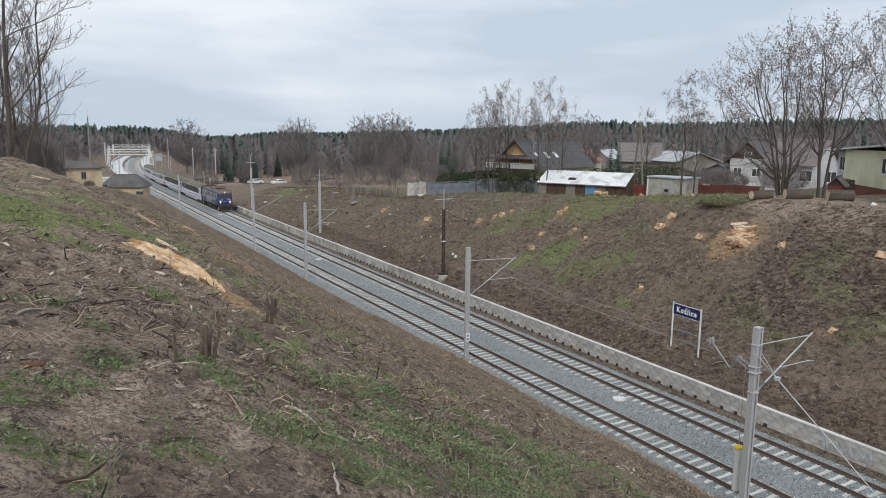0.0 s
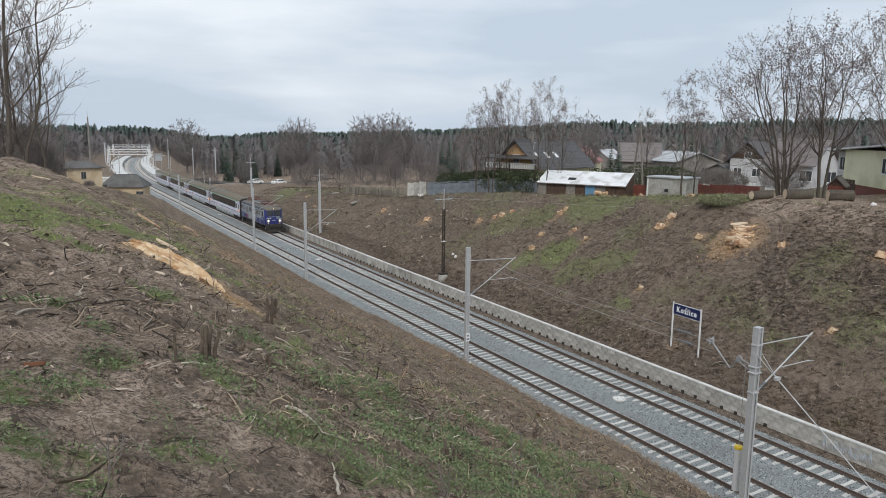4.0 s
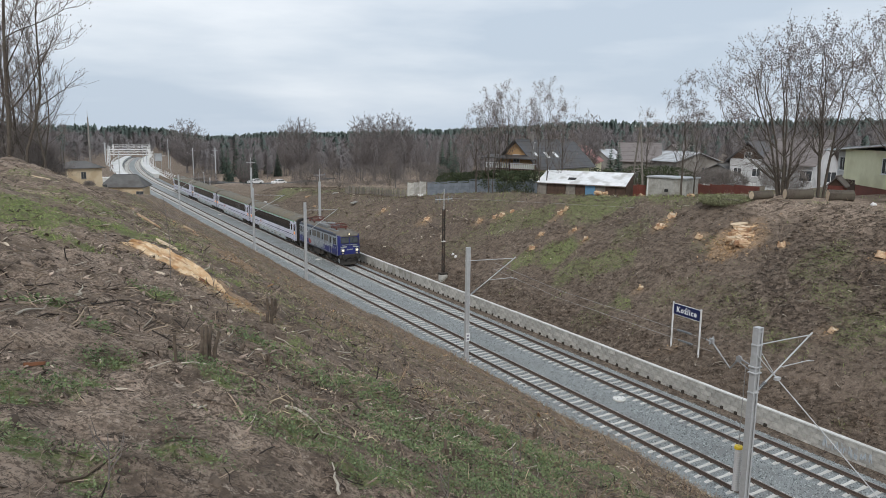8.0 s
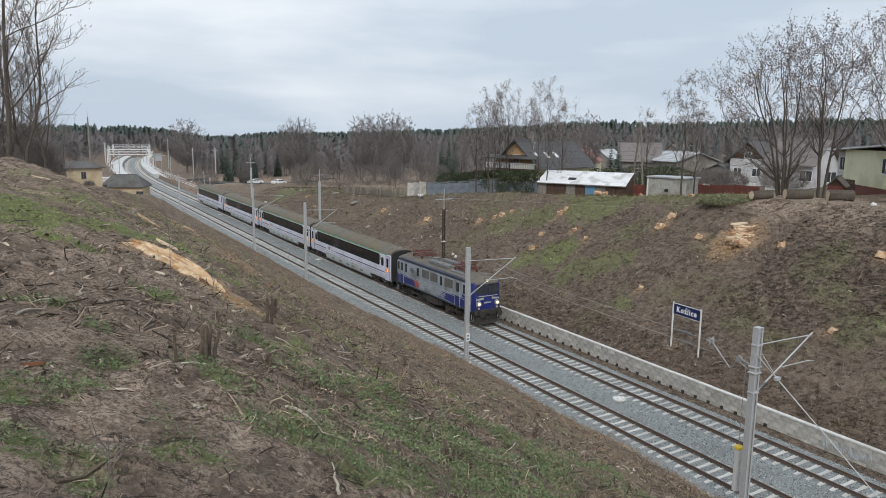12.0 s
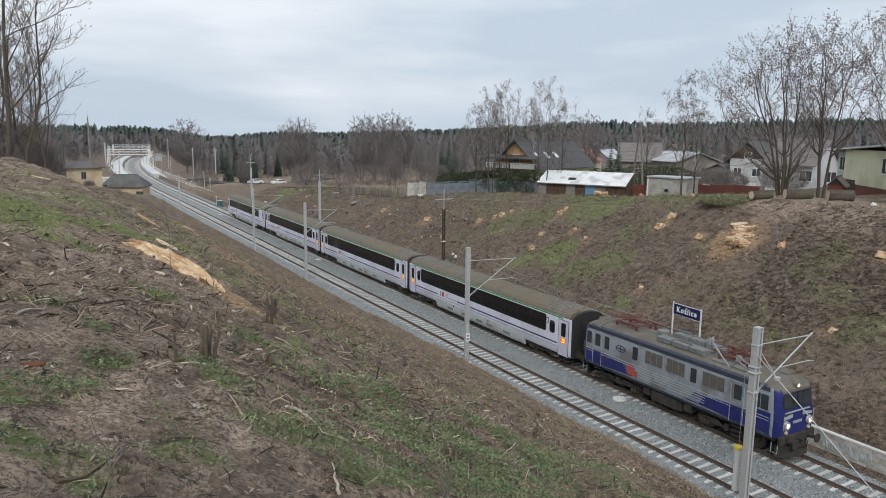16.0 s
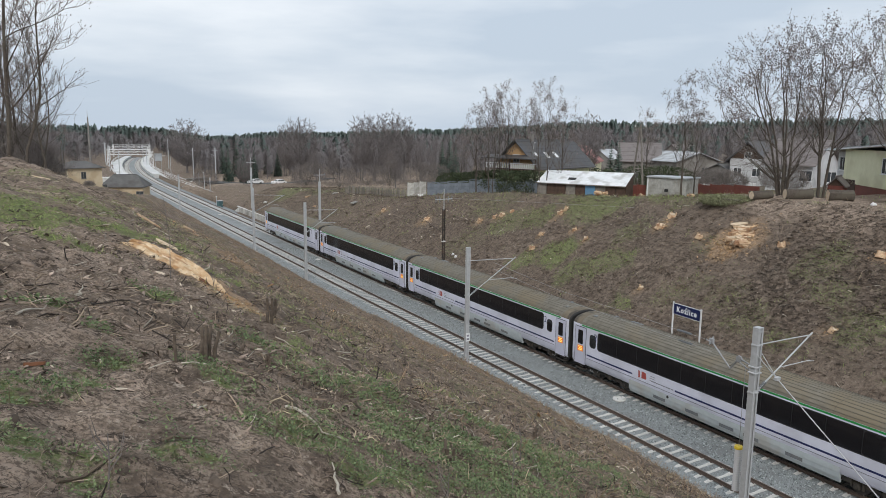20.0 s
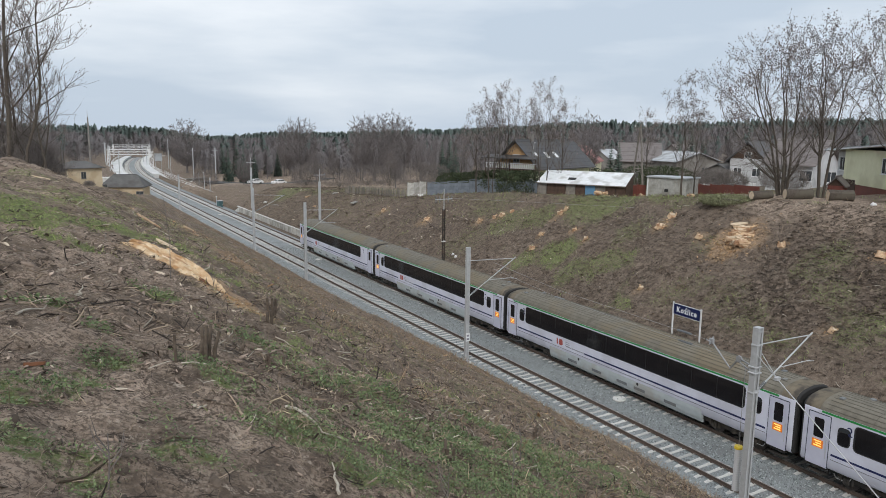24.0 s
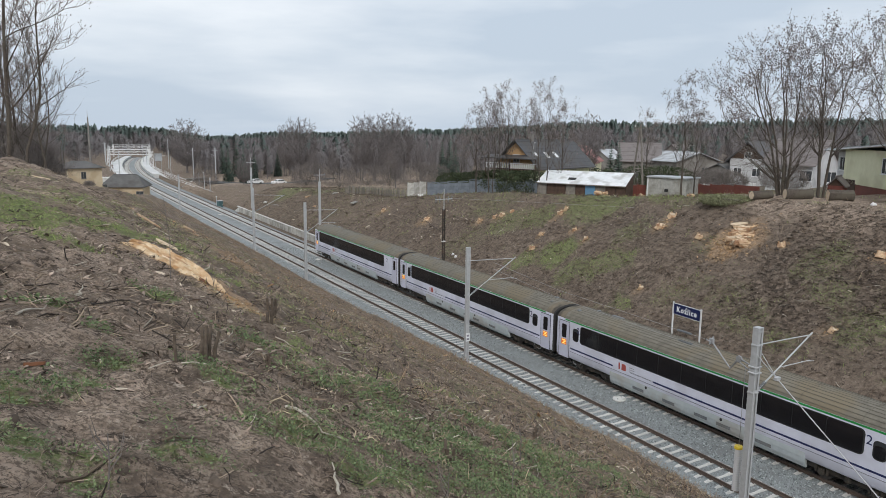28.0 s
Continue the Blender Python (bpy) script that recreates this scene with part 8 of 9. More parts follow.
RENDER_GREY = material("grey_render", (0.21, 0.195, 0.18), (0.29, 0.275, 0.255), 1.0, 0.9, 0.1, c=(0.18, 0.165, 0.15), big=0.4)
RENDER_YELLOW = material("yellow_render", (0.54, 0.44, 0.30), (0.63, 0.53, 0.38), 0.8, 0.9, 0.1, c=(0.49, 0.38, 0.25), big=0.4)
RED_FENCE = material("rust_red_sheet", (0.155, 0.048, 0.037), (0.22, 0.072, 0.053), 2, 0.6, 0.1)
BLUE_CONCRETE = material("blue_grey_concrete", (0.15, 0.17, 0.20), (0.22, 0.245, 0.275), 1.5, 0.9, 0.2, c=(0.13, 0.145, 0.165), big=0.5)
GREY_BOARD = material("weathered_boards", (0.13, 0.115, 0.10), (0.22, 0.20, 0.175), 3, 0.9, 0.2, vary=0.3)
BLUE_PLASTIC = material("blue_plastic", (0.10, 0.22, 0.36), (0.14, 0.28, 0.44), 2, 0.4, 0.05)
WHITE_PAINT = material("white_paint", (0.68, 0.68, 0.68), (0.78, 0.78, 0.78), 2, 0.5, 0.03)
WINDOW = glass_material("house_window", (0.05, 0.055, 0.06), 0.08)
ASPHALT = material("asphalt", (0.05, 0.05, 0.052), (0.085, 0.085, 0.088), 6, 0.9, 0.3)
PALE_SLAB = material("pale_platform_slabs", (0.58, 0.59, 0.59), (0.70, 0.70, 0.70), 0.6, 0.85, 0.1, c=(0.52, 0.52, 0.51), big=0.2)


def window_part(parent, m, w, h, frame_mat=WHITE_PAINT, bars=1):
    """A window on a wall: m puts its centre on the wall, facing -y."""
    f = 0.07
    s = Shape().box(-w / 2, w / 2, -0.05, 0.02, h / 2 - f, h / 2).box(-w / 2, w / 2, -0.05, 0.02, -h / 2, -h / 2 + f)
    s.box(-w / 2, -w / 2 + f, -0.05, 0.02, -h / 2, h / 2).box(w / 2 - f, w / 2, -0.05, 0.02, -h / 2, h / 2)
    for k in range(bars):
        x = -w / 2 + w * (k + 1) / (bars + 1)
        s.box(x - 0.03, x + 0.03, -0.045, 0.02, -h / 2, h / 2)
    o = part("window", s, frame_mat, parent, m=m)
    part("pane", Shape().box(-w / 2 + f, w / 2 - f, -0.02, 0.0, -h / 2 + f, h / 2 - f), WINDOW, o)
    part("sill", Shape().box(-w / 2 - 0.08, w / 2 + 0.08, -0.12, 0.0, -h / 2 - 0.05, -h / 2), frame_mat, o)
    return o


def gable_house(name, label, a, b, depth, base, eave, ridge, wall, gable, roof, over=0.5, windows=(), chimney=None, sheets=0, category="house", hip=0.0):
    """Ridge from plan point a to b; depth across. windows: (side, along, height, w, h); sides: 0 near long wall, 1 far, 2 gable at a, 3 gable at b."""
    a, b = Vector((*a, 0)), Vector((*b, 0))
    ln = (b - a).length
    turn = math.degrees(math.atan2(b.y - a.y, b.x - a.x))
    t = thing(name, label, category, Matrix.Translation((a.x, a.y, base)) @ pose(0, 0, 0, 0, 0, turn))
    d, e, r = depth / 2, eave - base, ridge - base
    w = 0.25
    part("wall", Shape().box(0, ln, -d, -d + w, -0.8, e), wall, t)
    part("wall", Shape().box(0, ln, d - w, d, -0.8, e), wall, t)
    for x0, x1 in ((0, w), (ln - w, ln)):
        part("wall", Shape().box(x0, x1, -d + w, d - w, -0.8, e), wall, t)
        if not hip:
            part("gable", Shape().slab([(-d, e), (d, e), (0, r - 0.08)], "x", x0, x1), gable, t)
    k = (r - e) / d
    for side in (-1, 1):
        y1 = side * (d + over)
        z1 = e - k * over
        s = Shape().loft([[(x + q, 0, r + 0.02), (x, y1, z1 + 0.02), (x, y1, z1 + 0.14), (x + q, 0, r + 0.16)] for x, q in ((-over, hip), (ln + over, -hip))])
        p = part("roof", s, roof, t)
        for i in range(sheets):
            f = (i + 0.5) / sheets
            y, z = y1 * f, r + 0.16 + (z1 - r - 0.02) * f
            part("roof_course", Shape().box(-over, ln + over, y - 0.02, y + 0.02, z - 0.02, z + 0.025), roof, p)
    for x, q in ((-over, hip), (ln + over, -hip)):
        if hip:
            part("hip", Shape().loft([[(x, -d - over, z1 + 0.02 + k), (x, d + over, z1 + 0.02 + k), (x + q, 0, r + 0.02 + k)] for k in (0, 0.13)]), roof, t)
    part("ridge_cap", Shape().box(hip - over, ln + over - hip, -0.12, 0.12, r + 0.12, r + 0.20, 0.02), roof, t)
    if chimney:
        part("chimney", Shape().box(chimney - 0.3, chimney + 0.3, -0.3, 0.3, r - 0.8, r + 0.9, 0.02).box(chimney - 0.36, chimney + 0.36, -0.36, 0.36, r + 0.9, r + 1.0), RENDER_GREY, t)
    for side, u, z, ww, hh in windows:
        m = {0: pose(u, -d, z), 1: pose(u, d, z, 0, 0, 180), 2: pose(0, u, z, 0, 0, -90), 3: pose(ln, u, z, 0, 0, 90)}[side]
        window_part(t, m, ww, hh, RENDER_GREY if category == "building" else WHITE_PAINT)
    return t


# timber chalet behind the hedge
chalet = gable_house("timber_house", "timber gabled house with a dark grey roof and balcony", (30.8, 81.2), (44.3, 85.9), 7.0, 7.5, 11.6, 14.9, RENDER_CREAM, TIMBER, ROOF_SLATE, 0.7,
                     ((2, 0, 5.0, 1.1, 1.1), (2, -2.3, 1.6, 1.2, 1.3), (2, 2.3, 1.6, 1.2, 1.3), (0, 7, 1.6, 1.4, 1.3)), 3.5, 8)
for u in (1.6, 4.3, 6.6):
    sk = part("skylight", turned(Shape().box(-0.4, 0.4, -0.03, 0.06, -0.55, 0.55, 0.02), pose(u, -2.2, 5.45, -46.7)), WHITE_PAINT, chalet)
    part("pane", turned(Shape().box(-0.32, 0.32, -0.05, -0.03, -0.46, 0.46), pose(u, -2.2, 5.45, -46.7)), ROOF_WHITE, sk)
bal = part("balcony", Shape().box(-1.6, 0.0, -4.3, 4.3, 3.48, 3.62, 0.02), DARK_TIMBER, chalet)
part("balcony_roof", Shape().loft([[(x, -4.5, z), (x, 4.5, z), (x, 4.5, z + 0.12), (x, -4.5, z + 0.12)] for x, z in ((-2.2, 4.95), (0.0, 5.35))]), ROOF_SLATE, chalet)
for k in range(24):
    part("baluster", Shape().box(-1.58, -1.52, -4.25 + k * 0.36, -4.10 + k * 0.36, 3.62, 4.30), WHITE_PAINT, bal)
part("rail", Shape().box(-1.62, -1.48, -4.3, 4.3, 4.30, 4.38), WHITE_PAINT, bal)
for k in (-4.2, 0, 4.2):
    part("post", Shape().box(-1.6, -1.46, k - 0.07, k + 0.07, -0.5, 5.06), DARK_TIMBER, bal)

gable_house("red_roof_house", "small cream house with a red roof", (81.5, 127.6), (94.2, 139.1), 8.0, 5.5, 9.6, 13.0, RENDER_CREAM, RENDER_CREAM, ROOF_RED, 0.5, ((2, 0, 5.4, 1.2, 1.2), (0, 4, 2.0, 1.3, 1.3)), 4)
gable_house("brown_roof_house", "grey house with a faded brown roof", (76.3, 108.0), (81.3, 103.0), 13.0, 6.0, 11.0, 14.2, RENDER_GREY, RENDER_GREY, ROOF_BROWN, 0.7, ((0, 3, 2.2, 1.3, 1.4), (0, 6, 2.2, 1.3, 1.4)), 5, 5)
gable_house("long_low_building", "long low building with a pale metal roof", (81.6, 102.6), (78.8, 90.7), 9.0, 8.0, 11.2, 12.7, RENDER_GREY, RENDER_GREY, ROOF_PALE, 0.6, ((3, 1.5, 1.5, 1.4, 1.2), (0, 4, 1.5, 1.4, 1.2)), None, 6, "building")
gable_house("dark_gable_house", "white house with a dark timber gable", (69.7, 73.3), (79.0, 77.6), 5.2, 8.6, 12.4, 14.9, RENDER_WHITE, DARK_TIMBER, ROOF_SLATE, 0.8, ((2, -1.4, 1.7, 1.3, 1.3), (2, 1.4, 1.7, 1.3, 1.3), (2, 0, 4.4, 1.0, 1.0)), None, 5)
gable_house("grey_roof_house", "pale house with a long faded grey roof", (61.0, 61.5), (62.3, 55.9), 9.0, 9.2, 12.6, 15.6, RENDER_WHITE, RENDER_WHITE, ROOF_BROWN, 0.6, ((0, 2, 1.8, 1.3, 1.4), (0, 5, 1.8, 1.6, 1.4), (0, 8, 1.8, 1.3, 1.4)), 6, 5)
gable_house("far_grey_house", "grey far house behind the gardens", (69.5, 78.5), (73.3, 78.5), 5, 8.0, 10.2, 11.3, RENDER_GREY, RENDER_GREY, ROOF_OLD, 0.4, ((0, 1.5, 1.4, 1.2, 1.1),), None, 0)
gable_house("far_roof_house", "low grey house far in the village", (113.4, 155.5), (119.7, 156.4), 8, 6.0, 9.0, 11.5, RENDER_GREY, RENDER_GREY, ROOF_PALE, 0.4, (), 2, 0)
gable_house("far_roof_house", "grey farmhouse far in the village", (112.7, 127.9), (119.6, 127.6), 9, 6.0, 10.5, 13.5, RENDER_GREY, RENDER_GREY, ROOF_BROWN, 0.4, (), 2, 0)


def flat_house():
    """Cream block with a shallow sheet roof, garage and glazed porch."""
    a, b = Vector((*(42.8, 41.8), 0)), Vector((*(34.6, 31.8), 0))
    ln = (b - a).length
    turn = math.degrees(math.atan2(b.y - a.y, b.x - a.x))
    t = thing("cream_house", "cream rendered house with flat pale roof and garage", "house", Matrix.Translation((a.x, a.y, 10.3)) @ pose(0, 0, 0, 0, 0, turn))
    part("wall", Shape().box(0, ln, 0, 8, -0.8, 1.2), RED_FENCE, t, "rust red lower walls")
    part("wall", Shape().box(-0.05, ln + 0.05, -0.05, 8.05, 1.2, 4.5), RENDER_CREAM, t)
    part("roof", Shape().loft([[(x, -0.6, z), (x, 8.6, z), (x, 8.6, z + 0.18), (x, -0.6, z + 0.18)] for x, z in ((-4.2, 4.25), (ln + 0.6, 5.15))]), ROOF_PALE, t)
    part("wall", Shape().box(-3.6, -0.05, 0.6, 8.0, -0.8, 4.3), RENDER_WHITE, t, "recessed paler wing")
    part("base", Shape().box(-3.65, 0, 0.52, 0.6, -0.8, 1.7), RENDER_CREAM, t)
    window_part(t, pose(-1.8, 0.58, 3.0), 2.4, 1.4, WHITE_PAINT, 2)
    window_part(t, pose(ln * 0.72, -0.06, 3.2), 1.5, 1.4)
    part("garage_door", Shape().box(0.6, 3.0, -0.05, 0.02, -0.3, 1.6, 0.01), DARK_TIMBER, t)
    part("gutter", Shape().tube((-4.2, -0.62, 4.27), (ln + 0.6, -0.62, 5.17), 0.07, n=8), ZINC, t)
    return t


flat_house()
gable_house("wooden_shed", "small brown wooden shed with a gable roof", (35.6, 38.2), (37.9, 39.2), 1.3, 10.2, 11.6, 12.3, RED_FENCE, DARK_TIMBER, ROOF_BROWN, 0.18, (), None, 0, "shed")


def lean_shed():
    """Long garden shed under white sheeting."""
    a, b = Vector((*(23.4, 66.6), 0)), Vector((*(28.6, 57.5), 0))
    ln = (b - a).length
    t = thing("white_roof_shed", "long low shed under a white sheeting roof", "shed", Matrix.Translation((a.x, a.y, 8.0)) @ pose(0, 0, 0, 0, 0, math.degrees(math.atan2(b.y - a.y, b.x - a.x))))
    n = 9
    for i in range(n):
        x0, x1 = ln * i / n, ln * (i + 1) / n
        part("roof_sheet", Shape().loft([[(x, -0.35, 2.28), (x, 2.9, 3.62), (x, 2.9, 3.66), (x, -0.35, 2.33)] for x in (x0 + 0.01, x1 + 0.02)]), ROOF_WHITE, t)
        part("board_wall", Shape().box(x0 + 0.02, x1 - 0.02, 0, 0.06, -0.6, 2.28), (BLUE_PLASTIC if i == 5 else (DARK_TIMBER if i % 3 else GREY_BOARD)), t)
    part("back_wall", Shape().box(0, ln, 2.7, 2.8, -0.6, 3.5), GREY_BOARD, t)
    for x in (0.0, ln - 0.1):
        part("side_wall", Shape().slab([(0, -0.6), (2.8, -0.6), (2.8, 3.5), (0, 2.3)], "x", x, x + 0.1), DARK_TIMBER, t)
    part("roof_hole", Shape().loft([[(x, 0.6, 2.70), (x, 1.2, 2.95), (x, 1.2, 2.97), (x, 0.6, 2.72)] for x in (ln * 0.33, ln * 0.42)]), RUBBER, t, "dark torn hole")
    part("roof_edge", Shape().box(0, ln, -0.38, -0.33, 2.24, 2.34), GREY_BOARD, t)


lean_shed()


def flat_shed():
    a, b = Vector((*(32.7, 58.3), 0)), Vector((*(34.0, 53.9), 0))
    ln = (b - a).length
    t = thing("concrete_shed", "grey concrete flat-roofed shed with mossy walls", "shed", Matrix.Translation((a.x, a.y, 8.9)) @ pose(0, 0, 0, 0, 0, math.degrees(math.atan2(b.y - a.y, b.x - a.x))))
    for i in range(3):
        part("wall_panel", Shape().box(ln * i / 3 + 0.01, ln * (i + 1) / 3 - 0.01, 0, 0.15, -0.6, 2.3, 0.01), CONCRETE, t)
    part("side_wall", Shape().box(0, 0.15, 0.15, 3.0, -0.6, 2.3), CONCRETE, t)
    part("side_wall", Shape().box(ln - 0.15, ln, 0.15, 3.0, -0.6, 2.3), CONCRETE, t)
    part("roof", Shape().box(-0.15, ln + 0.15, -0.2, 3.2, 2.3, 2.46, 0.02), ROOF_PALE, t)
    part("corner_post", Shape().box(-0.08, 0.08, -0.08, 0.0, -0.6, 2.3), WHITE_PAINT, t)
    part("vent", Shape().box(ln * 0.45, ln * 0.55, -0.03, 0.02, 0.8, 1.1), RUBBER, t)


flat_shed()


def panel_fence(name, label, pts, height, mat, panel=2.0, rails=0, gap=0.03, wave=False, seed=1):
    """A fence along plan points, panel by panel with posts."""
    t = thing(name, label, "fence", kind="")
    rng = np.random.RandomState(seed)
    for (ax, ay), (bx, by) in zip(pts, pts[1:]):
        a, b = Vector((ax, ay, 0)), Vector((bx, by, 0))
        n = max(1, round((b - a).length / panel))
        turn = math.degrees(math.atan2(by - ay, bx - ax))
        for i in range(n):
            p, q = a.lerp(b, i / n), a.lerp(b, (i + 1) / n)
            z = min(gz(p.x, p.y), gz(q.x, q.y))
            m = Matrix.Translation((p.x, p.y, z)) @ pose(0, 0, 0, 0, rng.uniform(-1, 1), turn)
            w = (q - p).length
            if rails:
                for k in range(rails):
                    part("plank", Shape().box(gap + 0.0, w - gap, -0.02, 0.02, -0.1 + k * height / rails, -0.1 + (k + 1) * height / rails - 0.012, 0.006), mat, t, m=m)
            else:
                part("panel", Shape().box(gap, w - gap, -0.025, 0.025, -0.15, height, 0.01), mat, t, m=m)
            part("post", Shape().box(-0.06, 0.06, -0.07, 0.07, -0.4, height + 0.05, 0.01), mat, t, m=m)
            if wave:
                part("cap", Shape().slab([(gap, height), (w - gap, height), (w - gap, height + 0.05), (w / 2, height + 0.16), (gap, height + 0.05)], "y", -0.025, 0.025), mat, t, m=m)
    return t


panel_fence("concrete_fence", "blue-grey precast concrete panel fence", [(23.2, 92.9), (26.1, 83.0), (28.4, 72.9)], 2.05, BLUE_CONCRETE, 2.0, 4, wave=True)
panel_fence("grey_wall_fence", "light grey concrete block wall", [(21.0, 95.2), (23.0, 93.0)], 2.25, CONCRETE, 0.9)
panel_fence("red_sheet_fence", "rust red sheet metal fence", [(40.2, 59.0), (37.1, 50.1), (37.0, 47.0)], 1.15, RED_FENCE, 2.2)
panel_fence("red_sheet_fence", "short rust red sheet metal fence", [(32.6, 61.2), (33.3, 59.1)], 1.5, RED_FENCE, 1.2)
panel_fence("pale_garden_fence", "pale low garden fence", [(48.7, 64.4), (49.7, 60.0), (49.7, 56.7)], 1.0, WHITE_PAINT, 0.5, gap=0.15)


def picket_fence():
    a, b = Vector((*(18.2, 113.0), 0)), Vector((*(21.9, 97.0), 0))
    t = thing("picket_fence", "leaning weathered wooden picket fence", "fence")
    rng = np.random.RandomState(6)
    n = 44
    me = Shape().box(-0.09, 0.09, -0.015, 0.015, -0.2, 1.25, 0.006).mesh("picket", GREY_BOARD)
    for i in range(n):
        p = a.lerp(b, i / (n - 1))
        part("picket", me, None, t, m=pose(p.x, p.y, gz(p.x, p.y), rng.uniform(-5, 5), rng.uniform(-9, 9), -35 + rng.uniform(-4, 4)) @ Matrix.Diagonal((1, 1, rng.uniform(0.8, 1.1), 1)))
    for z in (0.35, 0.95):
        pts = [a.lerp(b, k / 8) for k in range(9)]
        part("rail", Shape().line([(p.x, p.y, gz(p.x, p.y) + z) for p in pts], 0.03, 4), GREY_BOARD, t)


picket_fence()


def a_pole():
    (ax, ay), (bx, by) = (37.0, 65.3), (37.4, 63.5)
    z = gz(ax, ay)
    t = thing("a_frame_pole", "wooden A-frame electricity pole with crossarm", "pole", pose(ax, ay, z))
    dx, dy = bx - ax, by - ay
    top = (dx * 0.52, dy * 0.52, 8.4)
    part("leg", Shape().tube((0, 0, -0.5), top, 0.13, 0.09, n=8), GREY_BOARD, t)
    part("leg", Shape().tube((dx, dy, -0.5), top, 0.13, 0.09, n=8), GREY_BOARD, t)
    part("brace", Shape().tube((dx * 0.2, dy * 0.2, 3.0), (dx * 0.83, dy * 0.83, 3.0), 0.07, n=6), GREY_BOARD, t)
    part("crossarm", Shape().tube((top[0] - dx * 0.45, top[1] - dy * 0.45, 8.0), (top[0] + dx * 0.45, top[1] + dy * 0.45, 8.0), 0.06, n=6), GREY_BOARD, t)
    for k in (-0.4, 0, 0.4):
        part("insulator", Shape().tube((top[0] + dx * k, top[1] + dy * k, 8.05), (top[0] + dx * k, top[1] + dy * k, 8.35), 0.06, n=8), WHITE_PAINT, t)


a_pole()


def street_lamp(x, y, h, arm, label):
    t = thing("street_lamp", label, "lamp", pose(x, y, gz(x, y)))
    part("post", Shape().tube((0, 0, -0.3), (0, 0, h), 0.07, 0.05, n=8), ZINC, t)
    part("arm", Shape().line([(0, 0, h - 0.05), (arm * 0.5, 0, h + 0.15), (arm, 0, h + 0.18)], 0.03, 6), ZINC, t)
    part("lamp_head", Shape().box(min(arm, arm * 1.4), max(arm, arm * 1.4), -0.12, 0.12, h + 0.10, h + 0.24, 0.04), WHITE_PAINT, t)


street_lamp(*(32.6, 79.7), 6.8, 0.15, "white garden lamp on a pole by the hedge")
street_lamp(*(9.6, 235.0), 6.5, -1.6, "grey street lamp beside the station road")


def log(x, y, ln, r, turn, seed, label):
    rng = np.random.RandomState(seed)
    t = thing("felled_log", label, "log", pose(x, y, gz(x, y) + r * 0.82, 0, 0, turn), group="felled logs")
    n = 14
    ring = [(r * rng.uniform(0.92, 1.06), 6.28 * i / n) for i in range(n)]
    part("bark", Shape().loft([[(ln * (f - 0.5), k * q * math.cos(a), k * q * math.sin(a)) for q, a in ring] for f, k in ((0, 1.05), (0.2, 1.0), (0.5, 0.97), (0.8, 0.98), (1, 1.0))]), BARK, t, smooth=True)
    for f, d in ((-0.5, -1), (0.5, 1)):
        part("sawn_end", Shape().loft([[(ln * f + d * e, 0.95 * q * math.cos(a), 0.95 * q * math.sin(a)) for q, a in ring] for e in (-0.02, 0.012)]), PALE_CUT, t, "pale sawn end")
    return t


log(*(25.7, 38.6), 1.8, 0.38, -22, 1, "thick felled log with a pale sawn end")
log(*(26.7, 39.8), 1.2, 0.30, -60, 2, "felled log lying behind another log")
log(*(27.3, 36.3), 2.2, 0.44, -34, 3, "thick dark felled log on the bank top")
log(*(28.9, 33.7), 1.9, 0.46, -40, 4, "thick felled log with pale sawn ends")


def brush_pile():
    x, y = (24.2, 40.7)
    t = thing("brushwood_pile", "heap of green conifer brushwood on the bank top", "brushwood", pose(x, y, gz(x, y)))
    part("brushwood", leaf_cloud(620, 14000, (2.6, 1.5, 0.5), material("cut_conifer_brush", (0.15, 0.16, 0.085), (0.30, 0.30, 0.18), 3, 0.9, 0, vary=0.5), "brushwood", 0.09, 0.2), None, t, m=pose(0, 0, 0.22, 0, 0, -30))
    s = Shape()
    rng = np.random.RandomState(3)
    for i in range(22):
        a = rng.uniform(-0.6, 0.6) - 0.5
        p = Vector((rng.uniform(-2, 2), rng.uniform(-1, 1), rng.uniform(0.1, 0.8)))
        q = p + Vector((math.cos(a), math.sin(a), rng.uniform(-0.1, 0.3))) * rng.uniform(0.6, 1.4)
        s.line([p, p.lerp(q, 0.5), q], 0.02, 4, 0.008)
    tagged(part("twig_layer", s, TWIG, t), kind="stuff")


brush_pile()


